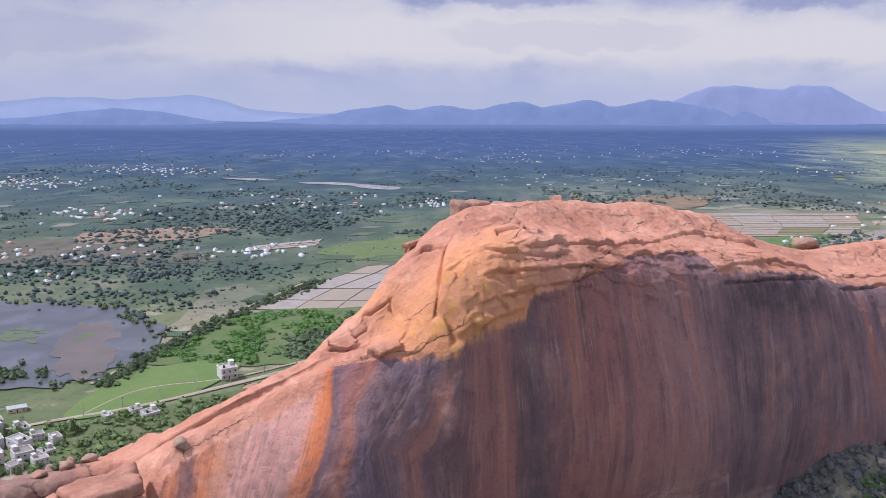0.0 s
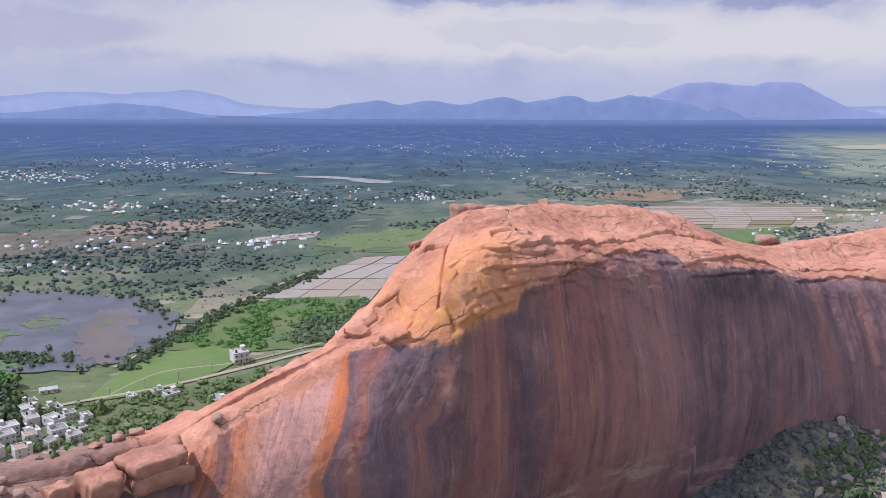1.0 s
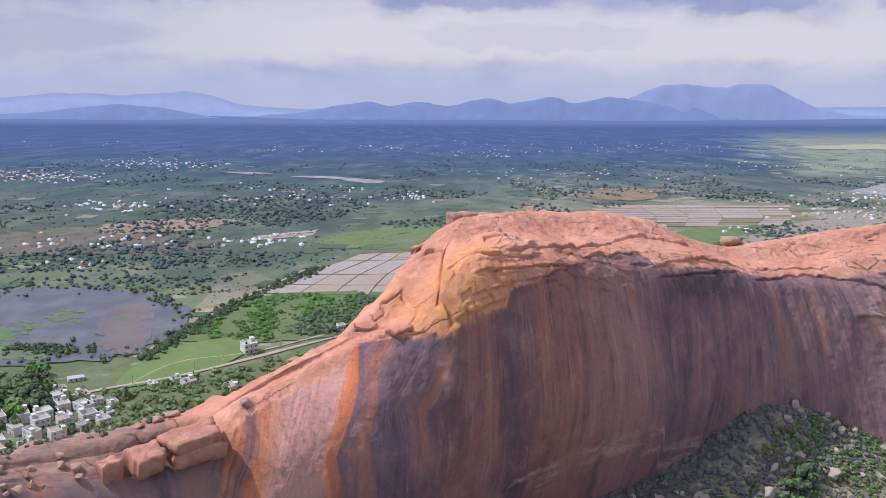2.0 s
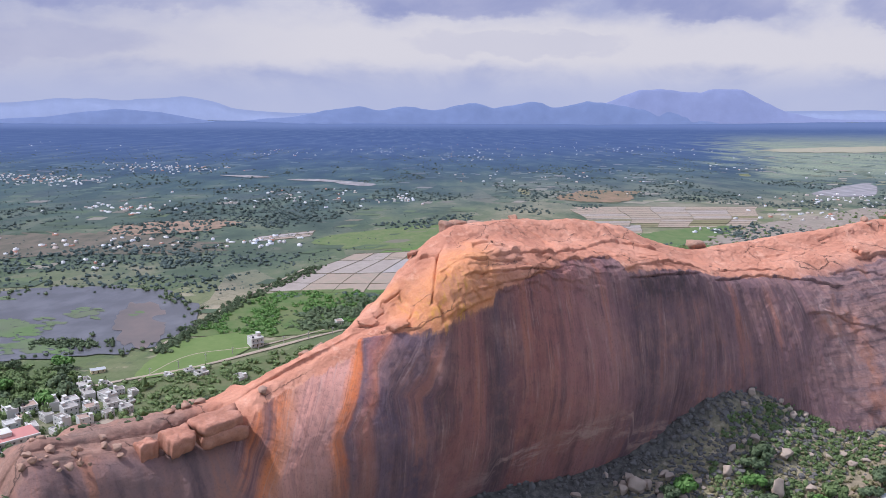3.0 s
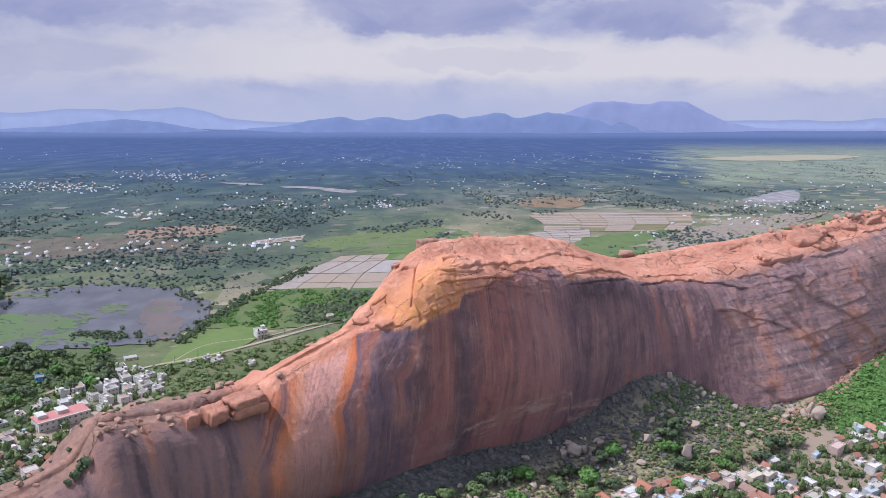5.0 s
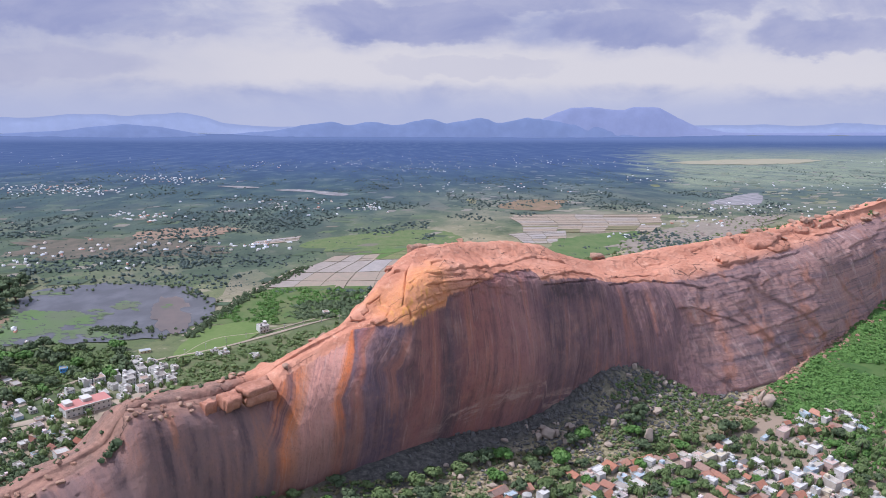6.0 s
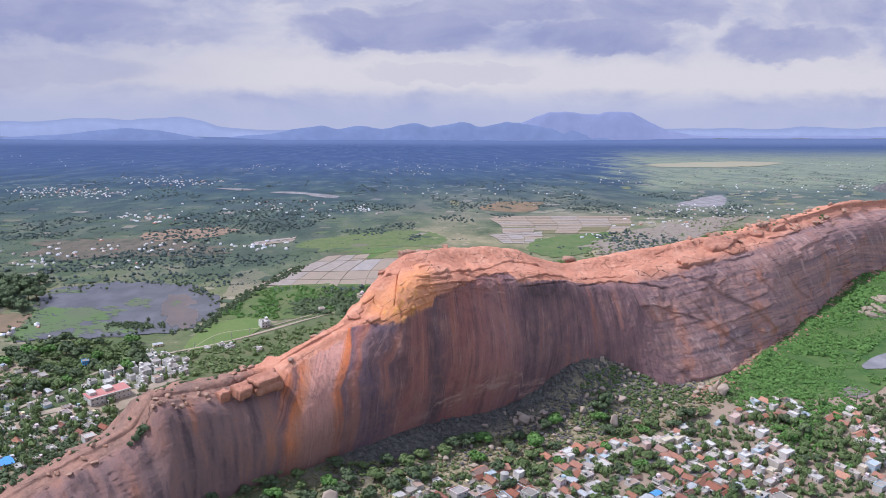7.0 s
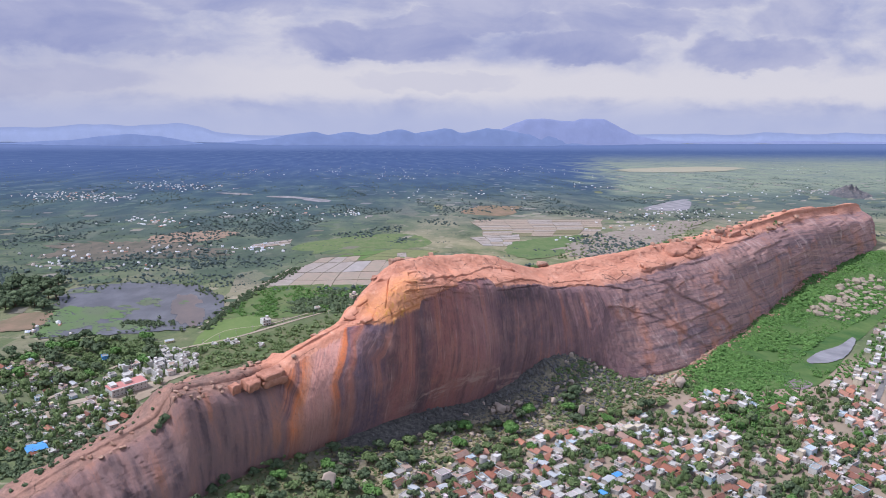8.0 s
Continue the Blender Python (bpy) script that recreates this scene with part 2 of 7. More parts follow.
    # shade under the far brow's overhang, painted black with a ragged lower edge
    brow_shade = k.math("MULTIPLY", k.window(s, 6.5, 9.0, 22.0, 27.0), k.window(k.math("ADD", edge, centred(run(1.0, 0.0, 4, 0.6, 73.0), 5.0)), 29.0, 32.0, 33.6, 34.4))
    col = k.mix(k.math("MULTIPLY", k.math("MULTIPLY", brow_shade, 0.75), k.ramp(patch, (0.4, 0.2), (0.58, 1.0))), col, (0.06, 0.046, 0.050))
    crown = k.math("MULTIPLY", k.window(s, -200.0, -199.0, -64.0, -56.0), k.window(edge, 34.6, 36.4, 99.0, 100.0))
    col = k.mix(k.math("MULTIPLY", crown, k.ramp(blot, (0.3, 0.95), (0.65, 0.6))), col, k.ramp(fine, (0.35, (0.105, 0.082, 0.076)), (0.65, (0.25, 0.165, 0.135))))
    # long dark runs under the low end
    low = k.math("MULTIPLY", k.window(s, -200.0, -199.0, -60.0, -57.0), k.window(edge, -60.0, -59.0, 35.0, 37.0))
    streak = k.noise(k.join(k.math("ADD", k.math("MULTIPLY", s, 0.24), centred(fine, 0.25)), k.math("MULTIPLY", a, 0.03), 47.0), 1.0, 5, 0.6)
    tone = k.ramp(streak, (0.38, (0.085, 0.065, 0.072)), (0.47, (0.19, 0.125, 0.122)), (0.56, (0.26, 0.155, 0.138)), (0.64, (0.36, 0.170, 0.115)))
    tone = k.mix(k.ramp(patch, (0.5, 0.0), (0.7, 0.6)), tone, (0.27, 0.155, 0.125))
    tone = k.mix(k.ramp(speck, (0.33, 0.5), (0.47, 0.0)), tone, (0.085, 0.06, 0.06))
    tone = k.mix(k.ramp(blot, (0.42, 0.0), (0.62, 0.5)), tone, (0.20, 0.135, 0.128))
    col = k.mix(k.math("MULTIPLY", low, 0.85), col, tone)
    # slanting beds along the far half
    beds = k.join(k.math("MULTIPLY", s, 0.02), k.math("ADD", k.math("MULTIPLY", a, 0.36), k.math("MULTIPLY", s, 0.03)), 0.0)
    bed = k.noise(beds, 1.0, 8, 0.7)
    bed2 = k.noise(beds, 3.0, 6, 0.7)
    grey = k.math("MULTIPLY", k.window(k.math("ADD", s, centred(blot, 24.0)), 45.0, 60.0, 240.0, 260.0), k.window(edge, -60.0, -59.0, 33.0, 38.0))
    slab = k.ramp(bed, (0.32, (0.18, 0.130, 0.142)), (0.45, (0.31, 0.190, 0.180)), (0.57, (0.42, 0.240, 0.204)), (0.7, (0.54, 0.355, 0.31)))
    slab = k.mix(k.ramp(bed2, (0.35, 0.85), (0.46, 0.0)), slab, (0.10, 0.076, 0.084))
    falls = k.noise(k.join(k.math("ADD", k.math("MULTIPLY", s, 0.28), k.math("MULTIPLY", a, 0.13)), k.math("MULTIPLY", a, 0.05), 61.0), 1.0, 6, 0.66)
    slab = k.mix(k.math("MULTIPLY", k.ramp(falls, (0.37, 0.55), (0.47, 0.0)), broken), slab, (0.095, 0.072, 0.08))
    slab = k.mix(k.math("MULTIPLY", k.ramp(falls, (0.54, 0.0), (0.62, 0.8)), broken2), slab, (0.56, 0.40, 0.36))
    slab = k.mix(k.ramp(k.noise(p, 0.10, 6, 0.65), (0.53, 0.0), (0.64, 0.7)), slab, (0.47, 0.20, 0.12))
    slab = k.mix(k.ramp(speck, (0.33, 0.5), (0.46, 0.0)), slab, (0.09, 0.065, 0.065))
    col = k.mix(k.math("MULTIPLY", grey, 0.88), col, slab)
    # fine dark cracks
    warped = k.join(k.math("ADD", k.math("MULTIPLY", s, 0.11), centred(patch, 0.35)), k.math("ADD", k.math("MULTIPLY", a, 0.19), centred(fine, 0.2)), 0.0)
    split_at = k.cells(warped, 1.0, "DISTANCE_TO_EDGE")["Distance"]
    crack = k.math("MULTIPLY", k.ramp(split_at, (0.004, 1.0), (0.013, 0.0)), k.ramp(k.noise(p, 0.11, 4, 0.6), (0.47, 0.0), (0.54, 1.0)))
    crack = k.math("MULTIPLY", crack, k.window(edge, 34.0, 36.0, 200.0, 201.0))
    col = k.mix(k.math("MULTIPLY", crack, 0.75), col, (0.055, 0.036, 0.032))
    k.colour(col)
    h = k.math("ADD", k.math("MULTIPLY", fine, 1.1), k.math("MULTIPLY", patch, 1.3))
    h = k.math("ADD", h, k.math("MULTIPLY", k.math("MULTIPLY", bed2, grey), 1.6))
    h = k.math("ADD", h, k.math("MULTIPLY", grain, 0.35))
    h = k.math("ADD", h, k.math("MULTIPLY", speck, 0.55))
    h = k.math("SUBTRACT", h, k.math("MULTIPLY", crack, 0.8))
    return k.bump(h, 0.55, 0.32).m


def mat_boulder():
    k = Mat("weathered_boulder", 0.9)
    p = k.position()
    col = k.ramp(k.noise(p, 0.9, 6, 0.65), (0.3, (0.22, 0.125, 0.088)), (0.5, (0.38, 0.205, 0.142)), (0.72, (0.48, 0.30, 0.22)))
    col = k.mix(k.ramp(k.noise(p, 3.5, 5, 0.7), (0.33, 0.6), (0.48, 0.0)), col, (0.10, 0.07, 0.055))
    col = k.mix(k.math("MULTIPLY", k.chance(), 0.5), col, (0.33, 0.25, 0.20))
    return k.colour(col).bump(k.noise(p, 4, 6, 0.7), 0.6, 0.15).m


def mat_ground(name, far=False):
    k = Mat(name, 0.95)
    v, x, y, left = plain_coords(k)
    big = k.noise(v, 0.012, 4, 0.55)
    mid = k.noise(k.scaled(v, 0.8, 1.0), 0.032, 7, 0.62)
    fine = k.noise(v, 0.6, 6, 0.65)
    plot = k.cells(k.scaled(v, 1.0, 0.7), 0.045, "F1", 0.8)["Color"]
    pr, pg, pb = k.split(plot)
    field = k.ramp(pr, (0.0, (0.085, 0.115, 0.050)), (0.25, (0.115, 0.150, 0.062)), (0.45, (0.155, 0.175, 0.085)), (0.65, (0.205, 0.195, 0.115)), (0.82, (0.30, 0.25, 0.185)), (0.94, (0.10, 0.13, 0.055)))
    wild = k.ramp(mid, (0.35, (0.062, 0.088, 0.042)), (0.52, (0.105, 0.128, 0.062)), (0.68, (0.20, 0.18, 0.115)))
    col = k.mix(k.ramp(big, (0.40, 0.15), (0.58, 0.8)), wild, field)
    col = k.mix(k.ramp(fine, (0.45, 0.0), (0.7, 0.35)), col, (0.062, 0.080, 0.038))
    col = k.mix(k.ramp(k.noise(v, 0.22, 6, 0.7), (0.36, 0.5), (0.46, 0.0)), col, (0.050, 0.070, 0.048))
    col = k.mix(k.ramp(k.noise(k.scaled(v, 0.55, 1.0, 1.0, (31, 7, 0)), 0.16, 6, 0.65), (0.57, 0.0), (0.66, 0.7)), col, (0.33, 0.28, 0.21))
    # wooded country beyond the lake, painted dark and blue for cloud shade and haze
    cloud_shade = k.math("MULTIPLY", k.window(k.math("ADD", x, k.math("MULTIPLY", k.math("SUBTRACT", big, 0.5), 90.0)), -900.0, -899.0, -30.0, 40.0), k.window(y, 205.0, 235.0, 900.0, 901.0))
    col = k.mix(k.math("MULTIPLY", cloud_shade, 0.72), col, k.ramp(mid, (0.36, (0.040, 0.058, 0.056)), (0.50, (0.066, 0.092, 0.078)), (0.60, (0.100, 0.122, 0.086)), (0.70, (0.18, 0.165, 0.135))))
    # dry soil round the right-hand villages
    dry = k.math("MULTIPLY", k.window(x, -10.0, 40.0, 900.0, 901.0), k.window(y, 225.0, 250.0, 330.0, 350.0))
    col = k.mix(k.math("MULTIPLY", dry, k.ramp(mid, (0.38, 0.0), (0.62, 0.7))), col, (0.36, 0.30, 0.20))
    # open green and straw-coloured fields towards the right-hand hills, painted pale as if sunlit
    sunlit_meadow = k.math("MULTIPLY", k.window(k.math("ADD", x, k.math("MULTIPLY", k.math("SUBTRACT", mid, 0.5), 70.0)), 96.0, 118.0, 900.0, 901.0), k.window(y, 296.0, 310.0, 372.0, 380.0))
    col = k.mix(k.math("MULTIPLY", sunlit_meadow, 0.85), col, k.ramp(k.noise(k.scaled(v, 0.5, 1.0), 0.05, 6, 0.65), (0.34, (0.08, 0.105, 0.070)), (0.46, (0.17, 0.195, 0.105)), (0.58, (0.25, 0.25, 0.15)), (0.68, (0.36, 0.32, 0.24))))
    yard = k.math("MULTIPLY", k.window(y, 30.0, 40.0, 150.0, 175.0), k.window(x, -8.0, 8.0, 900.0, 901.0))
    col = k.mix(k.math("MULTIPLY", yard, k.ramp(mid, (0.35, 0.55), (0.55, 0.95))), col, (0.30, 0.225, 0.175))
    gs = k.math("ADD", k.math("MULTIPLY", k.math("SUBTRACT", x, DOME_X), 0.8), k.math("MULTIPLY", k.math("SUBTRACT", y, DOME_Y), 0.6))
    gw = k.math("SUBTRACT", k.math("MULTIPLY", k.math("SUBTRACT", x, DOME_X), 0.6), k.math("MULTIPLY", k.math("SUBTRACT", y, DOME_Y), 0.8))
    stony = k.math("MULTIPLY", k.window(gs, -60.0, -40.0, 62.0, 76.0), k.window(gw, -2.0, 2.0, 30.0, 42.0))
    rough = k.noise(k.position(), 0.9, 7, 0.7)
    col = k.mix(stony, col, k.ramp(rough, (0.35, (0.13, 0.125, 0.07)), (0.5, (0.25, 0.215, 0.13)), (0.68, (0.42, 0.34, 0.25))))
    # the cliff's shadow painted dark on the ground along its foot
    cliff_shade = k.math("MULTIPLY", k.window(gs, -60.0, -40.0, 46.0, 56.0), k.window(k.math("ADD", gw, k.math("MULTIPLY", mid, 6.0)), -2.0, 2.0, 16.0, 23.0))
    col = k.mix(cliff_shade, col, k.ramp(rough, (0.35, (0.048, 0.047, 0.045)), (0.5, (0.092, 0.087, 0.080)), (0.7, (0.18, 0.165, 0.145))))
    behind = k.math("MULTIPLY", k.window(gs, -110.0, -95.0, -30.0, -15.0), k.window(gw, -48.0, -36.0, -4.0, 0.0))
    col = k.mix(k.math("MULTIPLY", behind, k.ramp(mid, (0.3, 0.3), (0.5, 0.9))), col, k.ramp(rough, (0.35, (0.16, 0.12, 0.08)), (0.65, (0.31, 0.21, 0.15))))
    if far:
        # the far end of the plain, with the blue haze of distance painted into its colour
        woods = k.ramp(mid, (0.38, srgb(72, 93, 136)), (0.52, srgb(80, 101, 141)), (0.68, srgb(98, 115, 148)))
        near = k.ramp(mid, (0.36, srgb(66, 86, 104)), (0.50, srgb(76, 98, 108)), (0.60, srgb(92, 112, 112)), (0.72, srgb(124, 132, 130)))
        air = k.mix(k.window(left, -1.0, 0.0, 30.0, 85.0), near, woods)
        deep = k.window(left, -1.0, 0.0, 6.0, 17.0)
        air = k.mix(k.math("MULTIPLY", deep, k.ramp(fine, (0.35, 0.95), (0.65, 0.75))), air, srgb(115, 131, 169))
        # open fields on the right painted paler, as if sunlit
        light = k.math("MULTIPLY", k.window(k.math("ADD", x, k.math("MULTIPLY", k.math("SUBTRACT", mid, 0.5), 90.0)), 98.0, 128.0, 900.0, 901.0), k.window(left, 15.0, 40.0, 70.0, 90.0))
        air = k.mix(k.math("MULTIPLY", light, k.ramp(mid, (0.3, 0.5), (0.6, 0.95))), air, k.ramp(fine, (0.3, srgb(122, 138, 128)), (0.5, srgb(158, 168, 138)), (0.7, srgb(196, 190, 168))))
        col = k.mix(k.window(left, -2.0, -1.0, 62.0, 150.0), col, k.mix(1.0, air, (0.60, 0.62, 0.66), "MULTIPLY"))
    k.colour(col)
    if far:
        return k.m
    near = k.math("MULTIPLY", fine, k.math("DIVIDE", left, 262.0))
    return k.bump(near, 0.4, 0.3).m


def mat_patch(name, c1, c2, scale=0.25, rough=0.95):
    """A field or soil surface of two colours, with furrows and stains."""
    k = Mat(name, rough)
    v, x, y, left = plain_coords(k)
    f = k.noise(v, scale, 6, 0.65)
    col = k.mix(k.ramp(f, (0.35, 0.0), (0.65, 1.0)), c1, c2)
    col = k.mix(k.math("MULTIPLY", k.noise(v, scale * 5, 4, 0.6), 0.35), col, tuple(0.55 * c for c in c1))
    return k.colour(col).m


def mat_leaves(name, c1, c2, c3):
    k = Mat(name, 0.7)
    col = k.ramp(k.island(), (0.0, c1), (0.5, c2), (1.0, c3))
    col = k.mix(k.math("MULTIPLY", k.chance(), 0.4), col, tuple(0.6 * c for c in c2))
    k.bsdf.inputs["Subsurface Weight"].default_value = 0.0
    return k.colour(col).m


def mat_simple(name, c, rough=0.7, vary=0.25, scale=1.5, metal=0.0):
    k = Mat(name, rough, metal)
    n = k.noise(k.position(), scale, 5, 0.65)
    return k.colour(k.mix(k.math("MULTIPLY", n, vary * 2), c, tuple(0.55 * v for v in c))).bump(n, 0.2, 0.03).m


def mat_paint():
    k = Mat("house_paint", 0.8)
    r = k.chance()
    col = k.ramp(r, (0.0, (0.44, 0.41, 0.385)), (0.30, (0.36, 0.30, 0.25)), (0.46, (0.50, 0.48, 0.46)), (0.58, (0.50, 0.35, 0.29)), (0.70, (0.38, 0.50, 0.58)),
                 (0.76, (0.70, 0.62, 0.40)), (0.82, (0.46, 0.43, 0.40)), (0.90, (0.66, 0.54, 0.56)), constant=True)
    n = k.noise(k.position(), 1.2, 5, 0.7)
    return k.colour(k.mix(k.ramp(n, (0.45, 0.0), (0.75, 0.45)), col, (0.25, 0.22, 0.20))).m


def mat_roof_flat():
    k = Mat("lime_washed_roof", 0.9)
    col = k.ramp(k.chance(), (0.0, (0.33, 0.305, 0.285)), (0.25, (0.24, 0.215, 0.195)), (0.5, (0.45, 0.43, 0.41)), (0.66, (0.36, 0.25, 0.20)), (0.84, (0.42, 0.39, 0.37)), constant=True)
    n = k.noise(k.position(), 0.9, 5, 0.7)
    return k.colour(k.mix(k.ramp(n, (0.4, 0.0), (0.75, 0.6)), col, (0.22, 0.20, 0.19))).m


def mat_roof_tile():
    k = Mat("clay_roof_tiles", 0.85)
    col = k.ramp(k.chance(), (0.0, (0.30, 0.115, 0.075)), (0.3, (0.24, 0.105, 0.08)), (0.55, (0.36, 0.165, 0.11)), (0.8, (0.20, 0.125, 0.10)), constant=True)
    n = k.noise(k.position(), 2.0, 5, 0.7)
    wave = k.node("ShaderNodeTexWave")
    k.put(wave.inputs["Vector"], k.local())
    wave.inputs["Scale"].default_value = 3.5
    return k.colour(k.mix(k.math("MULTIPLY", n, 0.55), col, (0.16, 0.09, 0.07))).bump(wave.outputs[1], 0.5, 0.04).m


def mat_water(name, c, rough):
    k = Mat(name, rough)
    v, x, y, left = plain_coords(k)
    n = k.noise(v, 0.12, 4, 0.6)
    k.colour(k.mix(k.ramp(n, (0.4, 0.0), (0.65, 1.0)), c, tuple(1.5 * a for a in c)))
    k.bsdf.inputs["Specular IOR Level"].default_value = 0.5
    return k.m


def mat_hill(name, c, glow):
    """Far hills whose pale glow stands in for the air in front of them."""
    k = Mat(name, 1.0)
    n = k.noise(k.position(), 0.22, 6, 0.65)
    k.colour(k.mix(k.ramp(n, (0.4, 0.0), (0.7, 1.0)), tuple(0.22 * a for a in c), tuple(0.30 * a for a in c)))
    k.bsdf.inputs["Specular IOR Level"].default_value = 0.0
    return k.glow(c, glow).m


def mat_sky():
    """Broken cloud over a pale horizon, for the backdrop of sky."""
    k = Mat("cloudy_sky", 1.0)
    x, y, z = k.split(k.position())
    p = k.join(k.math("MULTIPLY", x, 0.016), 0.0, k.math("MULTIPLY", z, 0.032))
    warp = k.noise(p, 2.0, 7, 0.56)
    wx = k.math("ADD", x, k.math("MULTIPLY", k.math("SUBTRACT", warp, 0.5), 48.0))
    warp2 = k.noise(k.scaled(p, 1, 1, 1, (7, 3, 5)), 2.3, 7, 0.56)
    wz = k.math("ADD", z, k.math("MULTIPLY", k.math("SUBTRACT", warp2, 0.5), 21.0))
    haze, cloud = srgb(184, 186, 206), srgb(212, 206, 208)
    body = k.noise(p, 1.3, 8, 0.58, 0.4)
    col = k.mix(k.ramp(body, (0.38, 0.0), (0.62, 1.0)), srgb(174, 175, 197), cloud)
    col = k.mix(k.window(wz, 12.0, 19.0, 27.0, 40.0), col, srgb(220, 212, 209))
    col = k.mix(k.math("MULTIPLY", k.window(wx, -900.0, -899.0, -130.0, -20.0), 0.45), col, srgb(172, 173, 194))
    low = k.window(z, -50.0, -40.0, 4.0, 20.0)
    col = k.mix(k.math("MULTIPLY", low, 0.85), col, haze)
    # grey cloud bases: centre x, centre z, half length, half height, weight
    banks = ((16, 43, 58, 11, 1.0), (118, 43, 42, 11, 0.95), (-130, 49, 50, 15, 1.0), (206, 41, 46, 11, 0.85), (-60, 62, 44, 8, 0.7),
             (70, 66, 80, 10, 0.75), (-150, 80, 60, 12, 0.8), (160, 74, 60, 13, 0.8), (20, 95, 120, 12, 0.9), (230, 60, 30, 14, 0.6), (-215, 60, 40, 14, 0.8), (-150, 24, 70, 10, 0.45), (40, 24, 50, 5, 0.2), (-90, 40, 40, 6, 0.45), (60, 54, 60, 7, 0.8), (140, 57, 50, 9, 0.8))
    grey = None
    for cx, cz, lx, lz, wgt in banks:
        ex = k.math("DIVIDE", k.math("SUBTRACT", wx, cx), lx)
        ez = k.math("DIVIDE", k.math("SUBTRACT", wz, cz), lz)
        r = k.math("ADD", k.math("MULTIPLY", ex, ex), k.math("MULTIPLY", ez, ez))
        f = k.math("MULTIPLY", k.window(r, -2.0, -1.0, 0.45, 0.95), wgt)
        grey = f if grey is None else k.math("MAXIMUM", grey, f)
    shade = k.mix(k.ramp(body, (0.35, 0.0), (0.7, 1.0)), srgb(153, 156, 187), srgb(182, 180, 199))
    col = k.mix(k.math("MULTIPLY", grey, 0.92), col, shade)
    out = k.node("ShaderNodeEmission")
    k.put(out.inputs["Color"], col)
    out.inputs["Strength"].default_value = 1.0
    k.t.links.new(out.outputs[0], k.t.nodes["Material Output"].inputs["Surface"])
    return k.m


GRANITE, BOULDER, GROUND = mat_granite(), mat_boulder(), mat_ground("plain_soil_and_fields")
FAR_PLAIN = mat_ground("hazy_far_plain", True)
LEAF_DARK = mat_leaves("dark_leaves", (0.060, 0.086, 0.044), (0.084, 0.118, 0.058), (0.118, 0.154, 0.076))
LEAF_MID = mat_leaves("green_leaves", (0.088, 0.130, 0.048), (0.130, 0.184, 0.066), (0.178, 0.228, 0.096))
LEAF_BRIGHT = mat_leaves("bright_thorn_leaves", (0.070, 0.150, 0.034), (0.100, 0.200, 0.046), (0.135, 0.235, 0.066))
# blue haze and cloud shade are put into the far leaves' colour
LEAF_HAZE = mat_leaves("hazy_wood_leaves", (0.050, 0.072, 0.074), (0.066, 0.092, 0.084), (0.088, 0.114, 0.094))
LEAF_DRY = mat_leaves("dry_scrub_leaves", (0.15, 0.145, 0.07), (0.21, 0.19, 0.10), (0.26, 0.22, 0.13))
BARK = mat_simple("bark", (0.12, 0.085, 0.06), 0.9, 0.3, 6)
PAINT, ROOF_FLAT, ROOF_TILE = mat_paint(), mat_roof_flat(), mat_roof_tile()
GLASS = mat_simple("dark_window_glass", (0.035, 0.04, 0.05), 0.25, 0.1)
WOOD = mat_simple("painted_door", (0.14, 0.09, 0.06), 0.6, 0.3)
CONCRETE = mat_simple("concrete", (0.42, 0.40, 0.38), 0.9, 0.3, 0.8)
BLUE_SHEET = mat_simple("blue_roof_sheet", (0.10, 0.30, 0.62), 0.45, 0.15)
GREY_SHEET = mat_simple("grey_roof_sheet", (0.45, 0.46, 0.48), 0.5, 0.25)
TANK_BLACK = mat_simple("black_plastic", (0.03, 0.03, 0.035), 0.4, 0.1)
WHITE_WALL = mat_simple("white_limewash", (0.62, 0.60, 0.575), 0.85, 0.3, 0.8)
PINK_ROOF = mat_simple("faded_red_roof", (0.50, 0.22, 0.20), 0.85, 0.2, 0.4)
# ---- mesh helpers ----
def mesh_from(name, verts, faces, material, smooth=False):
    me = bpy.data.meshes.new(name)
    me.from_pydata([tuple(map(float, v)) for v in verts], [], [tuple(map(int, f)) for f in faces])
    me.materials.append(material)
    if smooth:
        me.shade_smooth()
    me.update()
    return me


def mesh_fast(name, verts, quads, material, smooth=False, sides=4):
    """A mesh from arrays: verts (n, 3) and faces (m, sides)."""
    verts, quads = np.asarray(verts, np.float32), np.asarray(quads, np.int32)
    me = bpy.data.meshes.new(name)
    me.vertices.add(len(verts))
    me.vertices.foreach_set("co", verts.ravel())
    me.loops.add(quads.size)
    me.loops.foreach_set("vertex_index", quads.ravel())
    me.polygons.add(len(quads))
    me.polygons.foreach_set("loop_start", np.arange(0, quads.size, sides, dtype=np.int32))
    if smooth:
        me.polygons.foreach_set("use_smooth", np.ones(len(quads), bool))
    me.materials.append(material)
    me.update(calc_edges=True)
    return me


def grid_faces(nu, nv):
    i = np.arange(nu - 1)[:, None] * nv + np.arange(nv - 1)[None, :]
    return np.stack([i, i + nv, i + nv + 1, i + 1], -1).reshape(-1, 4)


def part(name, me, parent, label="", at=None):
    ob = new(name, me)
    ob.parent = parent
    if at is not None:
        ob.matrix_basis = at
    return tagged(ob, label)


